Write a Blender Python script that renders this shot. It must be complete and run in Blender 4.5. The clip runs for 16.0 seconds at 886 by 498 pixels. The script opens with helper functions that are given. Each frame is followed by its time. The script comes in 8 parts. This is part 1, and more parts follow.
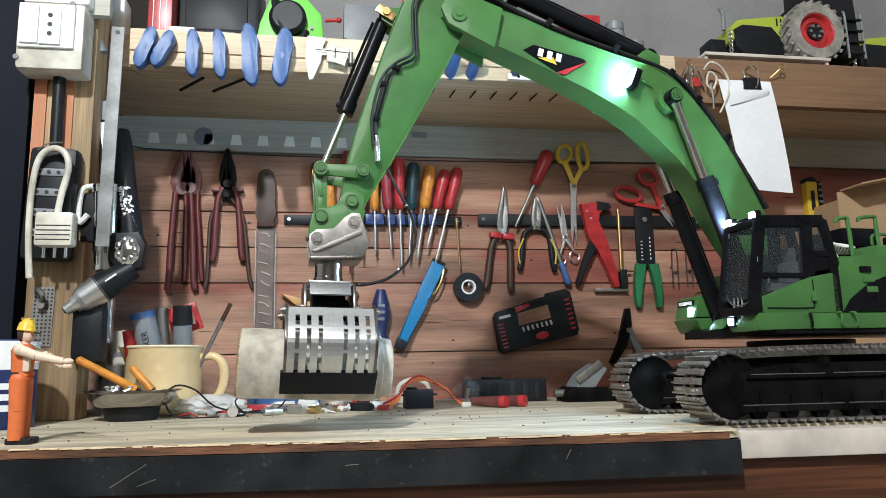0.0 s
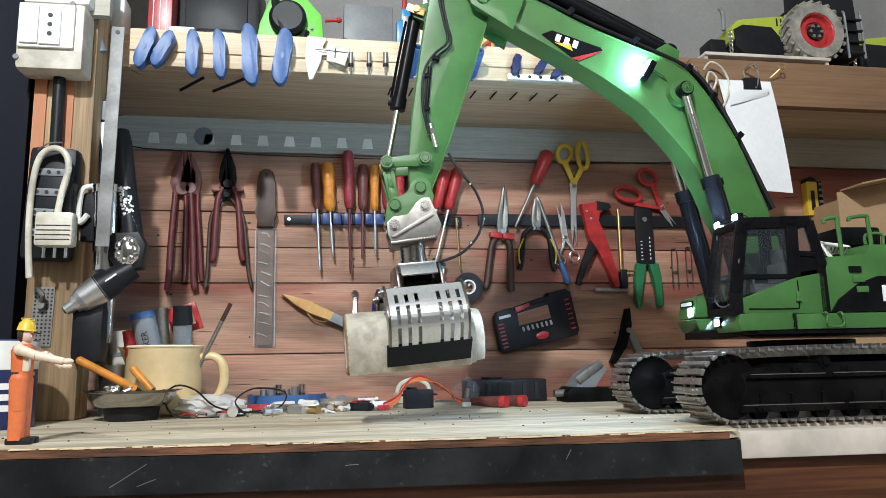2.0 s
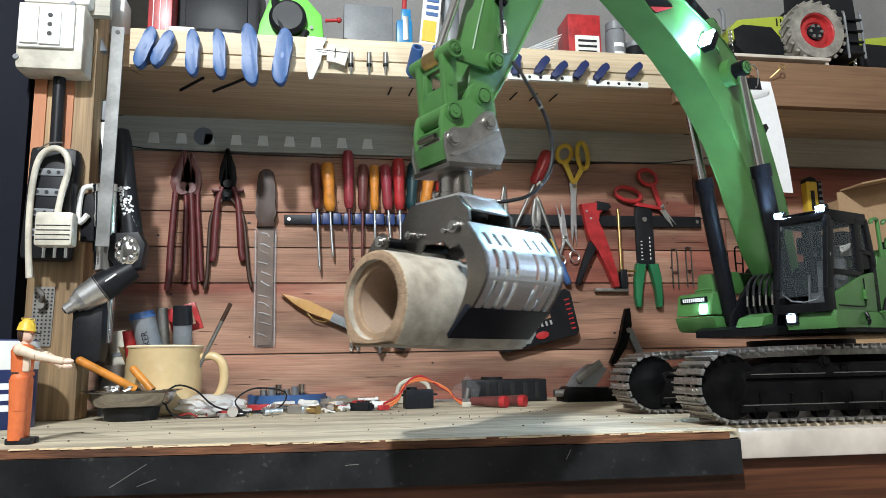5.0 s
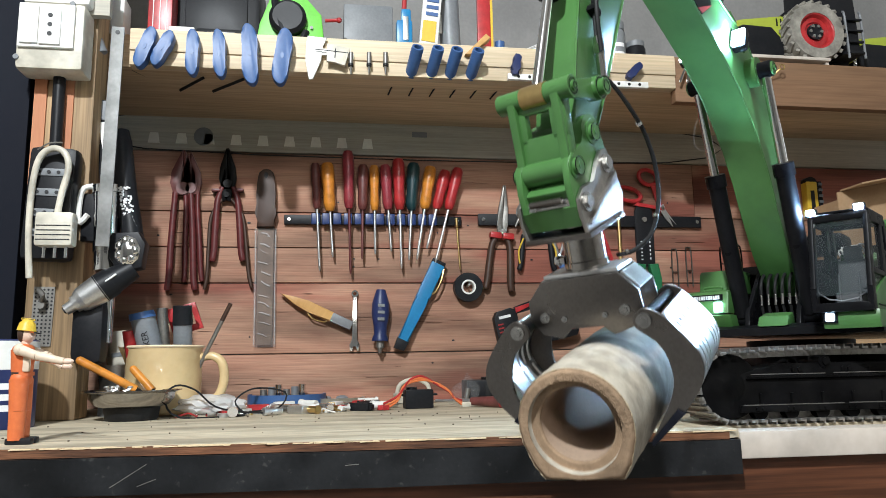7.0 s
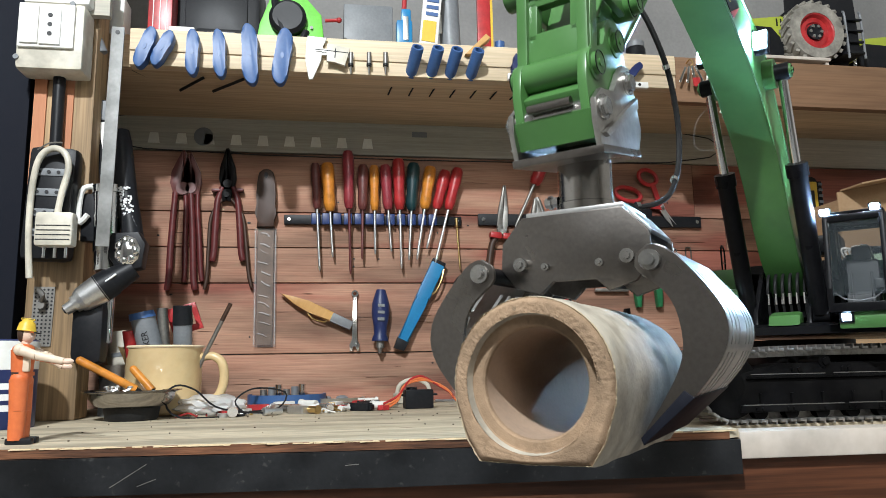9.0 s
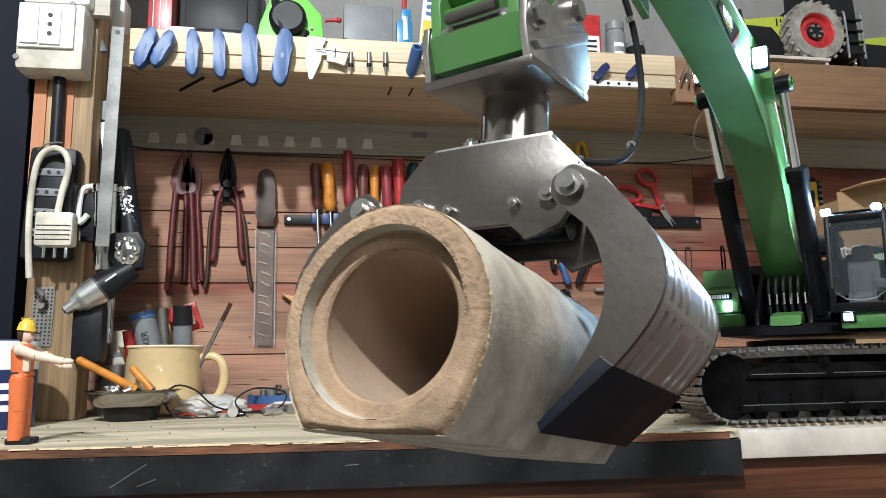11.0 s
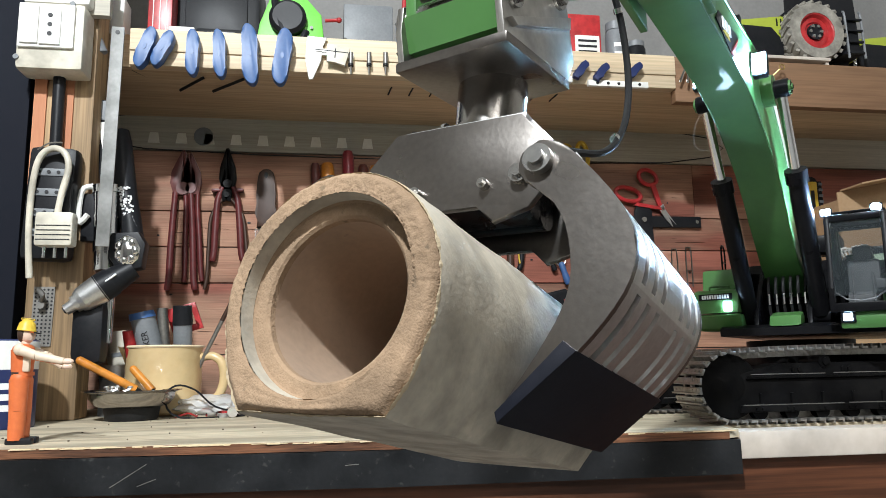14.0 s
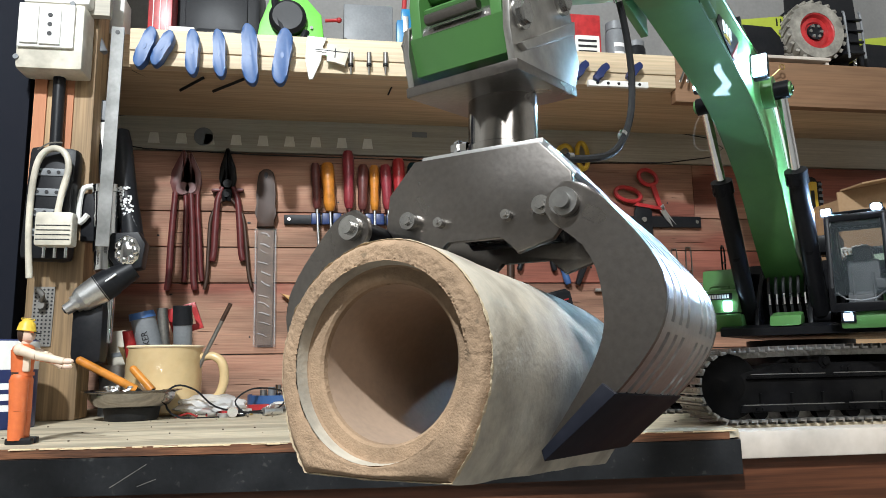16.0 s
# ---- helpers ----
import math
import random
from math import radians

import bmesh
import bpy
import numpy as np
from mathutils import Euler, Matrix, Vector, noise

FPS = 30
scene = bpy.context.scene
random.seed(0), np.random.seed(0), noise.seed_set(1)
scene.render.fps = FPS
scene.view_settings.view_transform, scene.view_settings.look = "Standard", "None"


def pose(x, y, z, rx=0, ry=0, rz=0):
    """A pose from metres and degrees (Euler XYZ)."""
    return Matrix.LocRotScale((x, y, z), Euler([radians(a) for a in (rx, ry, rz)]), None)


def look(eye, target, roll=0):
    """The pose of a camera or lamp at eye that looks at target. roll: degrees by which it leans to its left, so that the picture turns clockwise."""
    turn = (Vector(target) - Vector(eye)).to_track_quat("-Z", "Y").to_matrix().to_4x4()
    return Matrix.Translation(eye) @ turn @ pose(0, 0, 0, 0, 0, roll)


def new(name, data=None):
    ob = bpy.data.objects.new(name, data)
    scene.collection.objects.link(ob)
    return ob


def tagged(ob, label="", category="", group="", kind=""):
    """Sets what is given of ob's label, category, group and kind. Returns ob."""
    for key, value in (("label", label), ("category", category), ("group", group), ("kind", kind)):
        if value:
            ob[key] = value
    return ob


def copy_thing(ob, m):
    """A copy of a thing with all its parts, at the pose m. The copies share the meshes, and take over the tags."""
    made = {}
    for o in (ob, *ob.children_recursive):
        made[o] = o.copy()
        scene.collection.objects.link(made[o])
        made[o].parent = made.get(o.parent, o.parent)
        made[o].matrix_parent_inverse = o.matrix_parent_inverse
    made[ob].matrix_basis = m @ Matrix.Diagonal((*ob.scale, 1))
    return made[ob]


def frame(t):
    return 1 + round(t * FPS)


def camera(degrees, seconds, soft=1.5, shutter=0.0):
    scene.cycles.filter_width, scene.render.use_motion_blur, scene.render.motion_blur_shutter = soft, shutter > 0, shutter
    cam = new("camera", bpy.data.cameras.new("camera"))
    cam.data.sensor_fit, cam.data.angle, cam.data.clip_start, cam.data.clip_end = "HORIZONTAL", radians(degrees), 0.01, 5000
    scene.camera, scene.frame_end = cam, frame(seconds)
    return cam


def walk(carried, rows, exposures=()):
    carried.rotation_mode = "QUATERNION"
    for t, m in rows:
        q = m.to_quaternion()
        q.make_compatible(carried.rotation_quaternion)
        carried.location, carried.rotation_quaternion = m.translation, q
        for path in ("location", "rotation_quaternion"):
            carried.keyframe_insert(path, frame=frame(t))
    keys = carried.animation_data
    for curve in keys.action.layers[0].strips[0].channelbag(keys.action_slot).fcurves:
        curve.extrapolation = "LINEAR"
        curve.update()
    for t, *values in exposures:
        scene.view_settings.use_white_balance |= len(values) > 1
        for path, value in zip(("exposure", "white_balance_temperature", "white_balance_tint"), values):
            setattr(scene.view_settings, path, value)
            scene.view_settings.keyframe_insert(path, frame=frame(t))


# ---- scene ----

# ---- camera ----
cam = camera(63.0, 16.0, soft=0.4, shutter=0.5)
CAM_POSE = pose(0, 0, 0.0635) @ pose(0, 0, 0, 0, 0, -9.0) @ pose(0, 0, 0, 99.06) @ pose(0, 0, 0, 0, 0, -1.0)
walk(cam, [(0.0, CAM_POSE), (16.0, CAM_POSE)], exposures=[(0.0, 0.0), (3.0, 0.0), (4.2, 0.12), (9.0, 0.12), (11.5, 0.22), (16.0, 0.22)])

# ---- light ----
world = bpy.data.worlds.new("room_air")
scene.world = world
world.use_nodes = True
world.node_tree.nodes["Background"].inputs[0].default_value = (0.55, 0.6, 0.7, 1)
world.node_tree.nodes["Background"].inputs[1].default_value = 0.012


def area_lamp(name, m, w, h, power, color):
    d = bpy.data.lights.new(name, "AREA")
    d.shape, d.size, d.size_y, d.energy, d.color = "RECTANGLE", w, h, power, color
    ob = new(name, d)
    ob.matrix_world = m
    return ob


# the main lamp: a small LED fitting high on the side of the workshop
area_lamp("bench_lamp_light", look((-0.42, -0.60, 1.34), (0.12, 0.90, 0.20)), 0.065, 0.065, 50.0, (0.90, 0.96, 1.0))
# an unseen fill light, added behind the camera to lift the shade
area_lamp("rear_fill_light", look((0.10, -1.7, 1.25), (0.1, 1.0, 0.3)), 1.2, 0.5, 14.5, (1.0, 0.98, 0.95))


# ---- materials ----
def mat(name, c1, c2=None, rough=0.5, metal=0.0, scale=40.0, fine=300.0, bump=0.0, stretch=(1, 1, 1), amount=0.5, emit=None, strength=0.0,
        coat=0.0, alpha=1.0, transmission=0.0, rough_var=0.1, spots=None, spot_scale=30.0, spot_at=0.62, per_object=0.0, ior=1.45, grain=0.0, grain_vec=(8, 300, 600), dirt=0.0, dirt_scale=4.0):
    """A surface of two colours mixed by a coarse and a fine noise, with its own gloss and relief."""
    m = bpy.data.materials.new(name)
    m.use_nodes = True
    nt = m.node_tree
    N, Lk = nt.nodes, nt.links.new
    b = N["Principled BSDF"]
    tc = N.new("ShaderNodeTexCoord")
    mp = N.new("ShaderNodeMapping")
    mp.inputs["Scale"].default_value = stretch
    Lk(tc.outputs["Object"], mp.inputs["Vector"])
    n1 = N.new("ShaderNodeTexNoise")
    n1.inputs["Scale"].default_value, n1.inputs["Detail"].default_value = scale, 4
    n2 = N.new("ShaderNodeTexNoise")
    n2.inputs["Scale"].default_value, n2.inputs["Detail"].default_value = fine, 3
    if per_object:
        info = N.new("ShaderNodeObjectInfo")
        add = N.new("ShaderNodeVectorMath")
        add.operation = "ADD"
        mul = N.new("ShaderNodeMath")
        mul.operation, mul.inputs[1].default_value = "MULTIPLY", 37.0
        Lk(info.outputs["Random"], mul.inputs[0])
        Lk(mp.outputs[0], add.inputs[0])
        Lk(mul.outputs[0], add.inputs[1])
        src = add.outputs[0]
    else:
        src = mp.outputs[0]
    Lk(src, n1.inputs["Vector"])
    Lk(src, n2.inputs["Vector"])
    avg = N.new("ShaderNodeMix")
    avg.inputs["Factor"].default_value = 0.4
    Lk(n1.outputs["Fac"], avg.inputs["A"])
    Lk(n2.outputs["Fac"], avg.inputs["B"])
    ramp = N.new("ShaderNodeMapRange")
    ramp.inputs["From Min"].default_value, ramp.inputs["From Max"].default_value = 0.5 - 0.3 * amount, 0.5 + 0.3 * amount
    Lk(avg.outputs[0], ramp.inputs["Value"])
    c2 = c2 or tuple(v * 0.8 for v in c1)
    mix = N.new("ShaderNodeMix")
    mix.data_type = "RGBA"
    mix.inputs["A"].default_value, mix.inputs["B"].default_value = (*c1, 1), (*c2, 1)
    Lk(ramp.outputs[0], mix.inputs["Factor"])
    out = mix.outputs["Result"]
    if spots:
        n3 = N.new("ShaderNodeTexNoise")
        n3.inputs["Scale"].default_value, n3.inputs["Detail"].default_value = spot_scale, 5
        Lk(src, n3.inputs["Vector"])
        r3 = N.new("ShaderNodeMapRange")
        r3.inputs["From Min"].default_value, r3.inputs["From Max"].default_value = spot_at, spot_at + 0.08
        Lk(n3.outputs["Fac"], r3.inputs["Value"])
        mx = N.new("ShaderNodeMix")
        mx.data_type = "RGBA"
        mx.inputs["B"].default_value = (*spots, 1)
        Lk(out, mx.inputs["A"])
        Lk(r3.outputs[0], mx.inputs["Factor"])
        out = mx.outputs["Result"]
    if per_object:
        hsv = N.new("ShaderNodeHueSaturation")
        vr = N.new("ShaderNodeMapRange")
        vr.inputs["To Min"].default_value, vr.inputs["To Max"].default_value = 1 - per_object, 1 + per_object
        Lk(info.outputs["Random"], vr.inputs["Value"])
        Lk(vr.outputs[0], hsv.inputs["Value"])
        Lk(out, hsv.inputs["Color"])
        out = hsv.outputs[0]
    for weight, vec, sc, lo, hi in ((grain, grain_vec, 1.0, 0.36, 0.62), (dirt, (1, 1, 1), dirt_scale, 0.38, 0.60)):
        if weight:
            mg = N.new("ShaderNodeMapping")
            mg.inputs["Scale"].default_value = vec
            Lk(src if weight == dirt else (src if per_object else tc.outputs["Object"]), mg.inputs["Vector"])
            ng = N.new("ShaderNodeTexNoise")
            ng.inputs["Scale"].default_value, ng.inputs["Detail"].default_value = sc, 5
            Lk(mg.outputs[0], ng.inputs["Vector"])
            rg = N.new("ShaderNodeMapRange")
            rg.inputs["From Min"].default_value, rg.inputs["From Max"].default_value, rg.inputs["To Min"].default_value = lo, hi, 1 - weight
            Lk(ng.outputs["Fac"], rg.inputs["Value"])
            mm = N.new("ShaderNodeMix")
            mm.data_type, mm.blend_type = "RGBA", "MULTIPLY"
            mm.inputs["Factor"].default_value = 1.0
            Lk(out, mm.inputs["A"])
            Lk(rg.outputs[0], mm.inputs["B"])
            out = mm.outputs["Result"]
    Lk(out, b.inputs["Base Color"])
    rr = N.new("ShaderNodeMapRange")
    rr.inputs["To Min"].default_value, rr.inputs["To Max"].default_value = max(rough - rough_var, 0.02), min(rough + rough_var, 1)
    Lk(n1.outputs["Fac"], rr.inputs["Value"])
    Lk(rr.outputs[0], b.inputs["Roughness"])
    b.inputs["Metallic"].default_value = metal
    b.inputs["Coat Weight"].default_value = coat
    b.inputs["Alpha"].default_value = alpha
    b.inputs["Transmission Weight"].default_value = transmission
    b.inputs["IOR"].default_value = ior
    if emit:
        b.inputs["Emission Color"].default_value, b.inputs["Emission Strength"].default_value = (*emit, 1), strength
    if bump:
        bp = N.new("ShaderNodeBump")
        bp.inputs["Strength"].default_value, bp.inputs["Distance"].default_value = min(bump, 1.0), 0.001
        Lk(avg.outputs[0], bp.inputs["Height"])
        Lk(bp.outputs[0], b.inputs["Normal"])
    return m


PLANK = mat("worn_red_planks", (0.54, 0.330, 0.220), (0.42, 0.195, 0.130), 0.78, scale=7, fine=90, bump=0.6, stretch=(0.3, 1, 1.8), amount=0.9,
            spots=(0.37, 0.125, 0.085), spot_scale=5, spot_at=0.535, per_object=0.10, grain=0.30, grain_vec=(30, 100, 520), dirt=0.55, dirt_scale=9.0)
CRACKDARK = mat("dark_wood_crack", (0.075, 0.035, 0.022), (0.12, 0.06, 0.04), 0.9, scale=60, fine=300)
GREYWOOD = mat("grey_painted_wood", (0.62, 0.575, 0.48), (0.50, 0.46, 0.385), 0.7, scale=8, fine=120, bump=0.2, stretch=(0.4, 1, 3), grain=0.16, grain_vec=(5, 100, 330), dirt=0.3)
PALEPATCH = mat("pale_paint_trace", (0.78, 0.75, 0.67), (0.68, 0.65, 0.58), 0.7, scale=40, fine=200)
PINE = mat("pine_batten", (0.78, 0.65, 0.46), (0.66, 0.50, 0.32), 0.6, scale=7, fine=70, bump=0.25, stretch=(0.25, 2, 3), amount=0.7, grain=0.18, grain_vec=(9, 260, 330), dirt=0.3)
FASCIAWOOD = mat("brown_edge_wood", (0.27, 0.155, 0.085), (0.20, 0.105, 0.055), 0.65, scale=5, fine=60, bump=0.25, stretch=(0.3, 2.4, 2), amount=0.7, grain=0.2, grain_vec=(7, 220, 300), dirt=0.25)
SHELFWOOD = mat("shelf_board_wood", (0.68, 0.53, 0.36), (0.54, 0.39, 0.24), 0.65, scale=5, fine=60, bump=0.25, stretch=(0.3, 2.4, 2), amount=0.7,
                spots=(0.34, 0.21, 0.12), spot_scale=7, spot_at=0.70, grain=0.2, grain_vec=(7, 220, 300), dirt=0.25)
POSTWOOD = mat("post_wood", (0.52, 0.35, 0.19), (0.38, 0.24, 0.12), 0.65, scale=6, fine=70, bump=0.3, stretch=(3, 3, 0.3), amount=0.7,
               spots=(0.24, 0.13, 0.06), spot_scale=16, spot_at=0.68, grain=0.4, grain_vec=(220, 220, 4), dirt=0.45, dirt_scale=9.0)
ORANGEWOOD = mat("orange_stained_wood", (0.50, 0.21, 0.10), (0.40, 0.15, 0.07), 0.6, scale=8, fine=80, bump=0.2, stretch=(3, 3, 0.4))
PLY = mat("worn_plywood_top", (0.70, 0.61, 0.45), (0.55, 0.45, 0.31), 0.7, scale=10, fine=120, bump=0.6, stretch=(0.35, 2.2, 1), amount=0.9,
          spots=(0.22, 0.15, 0.09), spot_scale=26, spot_at=0.66, grain=0.28, grain_vec=(22, 170, 200), dirt=0.4, dirt_scale=13.0)
PLYEDGE = mat("plywood_edge", (0.26, 0.11, 0.05), (0.17, 0.065, 0.03), 0.75, scale=14, fine=180, bump=0.8, stretch=(0.6, 1, 4), amount=0.9, grain=0.6, grain_vec=(30, 100, 700), dirt=0.5, dirt_scale=20.0)
SPLINTER = mat("splintered_fibre", (0.76, 0.62, 0.40), (0.62, 0.46, 0.27), 0.8, scale=80, fine=300)
BLACKSTRIP = mat("scuffed_black_edging", (0.009, 0.0098, 0.011), (0.024, 0.025, 0.027), 0.40, ior=1.36, scale=22, fine=260, bump=0.35, amount=0.9,
                 spots=(0.05, 0.05, 0.048), spot_scale=150, spot_at=0.64, dirt=0.6, dirt_scale=14.0)
WEAR = mat("black_wear_steel", (0.006, 0.007, 0.011), (0.011, 0.012, 0.018), 0.50, 0.0, ior=1.22, scale=40, fine=300, bump=0.1)
BENCHRED = mat("varnished_red_wood", (0.150, 0.055, 0.026), (0.095, 0.034, 0.016), 0.42, scale=6, fine=80, bump=0.2, stretch=(0.4, 2, 3), amount=0.8,
               spots=(0.24, 0.11, 0.055), spot_scale=30, spot_at=0.7, grain=0.45, grain_vec=(6, 160, 300), dirt=0.5, dirt_scale=7.0)
WHITEPVC = mat("white_plastic_trim", (0.64, 0.57, 0.50), (0.55, 0.48, 0.41), 0.45, scale=12, fine=100, bump=0.05, dirt=0.25, dirt_scale=18.0)
PLASTER = mat("grey_plaster", (0.27, 0.265, 0.255), (0.22, 0.215, 0.21), 0.9, scale=6, fine=150, bump=0.3, dirt=0.25, dirt_scale=5.0)
CREAMBOARD = mat("cream_board", (0.55, 0.47, 0.38), (0.48, 0.40, 0.32), 0.85, scale=8, fine=120, bump=0.2)
DARKPANEL = mat("dark_blue_panel", (0.006, 0.008, 0.014), (0.009, 0.010, 0.016), 0.7, ior=1.22, scale=10, fine=100, bump=0.1)
CONCRETE_FLOOR = mat("concrete_floor", (0.40, 0.39, 0.37), (0.32, 0.31, 0.30), 0.85, scale=3, fine=60, bump=0.3)
ROOMWALL = mat("room_wall_paint", (0.70, 0.68, 0.64), (0.62, 0.60, 0.56), 0.9, scale=3, fine=80, bump=0.2)

GREEN = mat("green_paint", (0.062, 0.170, 0.046), (0.052, 0.148, 0.039), 0.36, scale=14, fine=160, bump=0.05, coat=0.22, amount=0.9, spots=(0.05, 0.13, 0.03), spot_scale=30, spot_at=0.74, dirt=0.2, dirt_scale=22.0)
BLACK = mat("black_paint", (0.004, 0.004, 0.005), (0.008, 0.008, 0.009), 0.30, scale=30, fine=200, ior=1.18)
BLACKRUBBER = mat("black_rubber", (0.010, 0.010, 0.011), (0.02, 0.02, 0.02), 0.55, scale=40, fine=300, bump=0.1, ior=1.28)
TRACKSTEEL = mat("worn_track_steel", (0.52, 0.50, 0.47), (0.12, 0.112, 0.102), 0.36, 0.8, scale=60, fine=300, bump=0.5, amount=0.9, per_object=0.15)
CHASSISBLACK = mat("dusty_black_steel", (0.003, 0.003, 0.004), (0.010, 0.0095, 0.009), 0.40, 0.0, ior=1.17, scale=45, fine=220, bump=0.4, amount=0.9, dirt=0.6, dirt_scale=30.0)
CHROME = mat("chrome", (0.80, 0.80, 0.80), (0.70, 0.70, 0.70), 0.12, 1.0, scale=40, fine=200, rough_var=0.05)
STEEL = mat("brushed_steel", (0.66, 0.655, 0.65), (0.50, 0.50, 0.49), 0.34, 0.91, scale=30, fine=400, bump=0.08, rough_var=0.1)
BOLTSTEEL = mat("bright_bolt_steel", (0.46, 0.45, 0.43), (0.30, 0.295, 0.285), 0.26, 0.95, scale=40, fine=300, bump=0.05)
DARKSTEEL = mat("dark_brushed_steel", (0.235, 0.215, 0.198), (0.15, 0.137, 0.126), 0.30, 1.0, scale=30, fine=500, bump=0.12, amount=0.8, rough_var=0.1)
BRASS = mat("brass", (0.62, 0.45, 0.20), (0.5, 0.34, 0.14), 0.35, 1.0, scale=40, fine=200)
CONCRETE = mat("cast_concrete", (0.54, 0.465, 0.365), (0.385, 0.36, 0.30), 0.80, scale=16, fine=520, bump=0.5, amount=0.8, spots=(0.54, 0.48, 0.38), spot_scale=95, spot_at=0.64, dirt=0.35, dirt_scale=60.0)
CONCRETE_BORE = mat("brown_grey_bore", (0.38, 0.265, 0.185), (0.27, 0.195, 0.14), 0.85, scale=30, fine=420, bump=0.35, amount=0.8, spots=(0.16, 0.125, 0.095), spot_scale=110, spot_at=0.70)
CONCRETE_ROUGH = mat("rough_concrete_face", (0.36, 0.245, 0.155), (0.25, 0.165, 0.10), 0.95, scale=420, fine=1700, bump=0.7, amount=1.0, spots=(0.17, 0.12, 0.075), spot_scale=260, spot_at=0.68, dirt=0.35, dirt_scale=45.0)
CONCRETE_PALE = mat("crumbled_concrete", (0.50, 0.41, 0.28), (0.36, 0.28, 0.18), 0.95, scale=300, fine=900, bump=0.9, amount=0.9)
GLASS = mat("cab_glass", (0.05, 0.06, 0.065), (0.035, 0.042, 0.046), 0.08, alpha=0.30, rough_var=0.05, scale=60, fine=200)
LED = mat("lit_white_led", (1, 1, 1), None, 0.3, emit=(0.40, 0.74, 1.0), strength=1300.0)
ROOFLED = mat("lit_roof_led", (1, 1, 1), None, 0.3, emit=(0.42, 0.68, 1.0), strength=9000.0)
LEDSOFT = mat("lit_step_led", (1, 1, 1), None, 0.3, emit=(0.5, 0.76, 1.0), strength=60.0)
ADAPTERSTEEL = mat("worn_adapter_steel", (0.52, 0.50, 0.47), (0.40, 0.385, 0.36), 0.36, 1.0, scale=50, fine=350, bump=0.12, dirt=0.25, dirt_scale=60.0)
POLISHED = mat("polished_turned_steel", (0.44, 0.42, 0.40), (0.34, 0.32, 0.30), 0.16, 1.0, scale=40, fine=300, bump=0.04, rough_var=0.05)
WHITE = mat("white_plastic", (0.76, 0.75, 0.71), (0.66, 0.65, 0.61), 0.4, scale=18, fine=150, bump=0.04)
CREAMPLASTIC = mat("cream_plastic", (0.70, 0.65, 0.54), (0.60, 0.55, 0.45), 0.4, scale=18, fine=150, bump=0.04, dirt=0.35, dirt_scale=26.0)
PAPER = mat("white_paper", (0.80, 0.80, 0.80), (0.72, 0.72, 0.73), 0.9, scale=12, fine=150, bump=0.15)
BLUE = mat("blue_plastic", (0.050, 0.120, 0.29), (0.04, 0.095, 0.24), 0.42, scale=30, fine=200, bump=0.05)
DARKBLUE = mat("dark_blue_plastic", (0.012, 0.022, 0.085), (0.02, 0.03, 0.10), 0.4, scale=30, fine=200)
CYANBLUE = mat("bright_blue_lacquer", (0.015, 0.20, 0.42), (0.012, 0.16, 0.35), 0.35, scale=20, fine=200)
REDPL = mat("red_plastic", (0.50, 0.035, 0.035), (0.40, 0.025, 0.03), 0.35, scale=30, fine=200, coat=0.2, dirt=0.35, dirt_scale=60.0)
DARKRED = mat("dark_red_rubber", (0.15, 0.026, 0.026), (0.09, 0.018, 0.018), 0.45, scale=30, fine=200, bump=0.05, dirt=0.35, dirt_scale=60.0)
MAROON = mat("maroon_plastic", (0.17, 0.05, 0.045), (0.12, 0.035, 0.03), 0.4, scale=30, fine=200, dirt=0.35, dirt_scale=60.0)
ORANGEPL = mat("orange_plastic", (0.70, 0.27, 0.035), (0.60, 0.21, 0.03), 0.35, scale=30, fine=200, coat=0.2, dirt=0.35, dirt_scale=60.0)
CRIMSON = mat("crimson_plastic", (0.34, 0.045, 0.055), (0.26, 0.03, 0.045), 0.35, scale=30, fine=200, coat=0.2, dirt=0.3, dirt_scale=60.0)
TEAL = mat("dark_teal_plastic", (0.010, 0.045, 0.050), (0.008, 0.032, 0.038), 0.38, scale=30, fine=200, dirt=0.2, dirt_scale=60.0)
CLIPBLUE = mat("blue_clip_plastic", (0.014, 0.038, 0.150), (0.010, 0.028, 0.115), 0.38, scale=30, fine=200)
RULESTEEL = mat("worn_rule_steel", (0.30, 0.30, 0.29), (0.22, 0.22, 0.21), 0.55, 0.2, scale=18, fine=200, bump=0.1, dirt=0.4, dirt_scale=20.0)
YELLOWPL = mat("yellow_plastic", (0.68, 0.46, 0.045), (0.58, 0.38, 0.04), 0.4, scale=30, fine=200)
MIDGREEN = mat("green_plastic", (0.015, 0.16, 0.06), (0.012, 0.12, 0.045), 0.4, scale=30, fine=200)
BRIGHTGREEN = mat("bright_green_plastic", (0.17, 0.60, 0.08), (0.14, 0.5, 0.06), 0.4, scale=30, fine=200)
BLACKPL = mat("black_plastic", (0.008, 0.009, 0.011), (0.015, 0.015, 0.017), 0.42, ior=1.28, scale=30, fine=250, bump=0.05)
GREYPL = mat("grey_plastic", (0.20, 0.21, 0.22), (0.15, 0.16, 0.17), 0.45, scale=30, fine=250)
ENAMEL = mat("cream_enamel", (0.72, 0.54, 0.29), (0.66, 0.47, 0.24), 0.22, scale=14, fine=100, coat=0.5, bump=0.03, dirt=0.15, dirt_scale=16.0)
ENAMELRIM = mat("enamel_rim", (0.80, 0.68, 0.48), (0.7, 0.55, 0.35), 0.25, scale=60, fine=200, coat=0.4)
# pale film colour that stands in for glints on the saw's sleeve
FOLDGLINT = mat("painted_fold_glint", (0.85, 0.85, 0.85), (0.75, 0.75, 0.75), 0.15, alpha=0.30, scale=60, fine=200, bump=0.6)
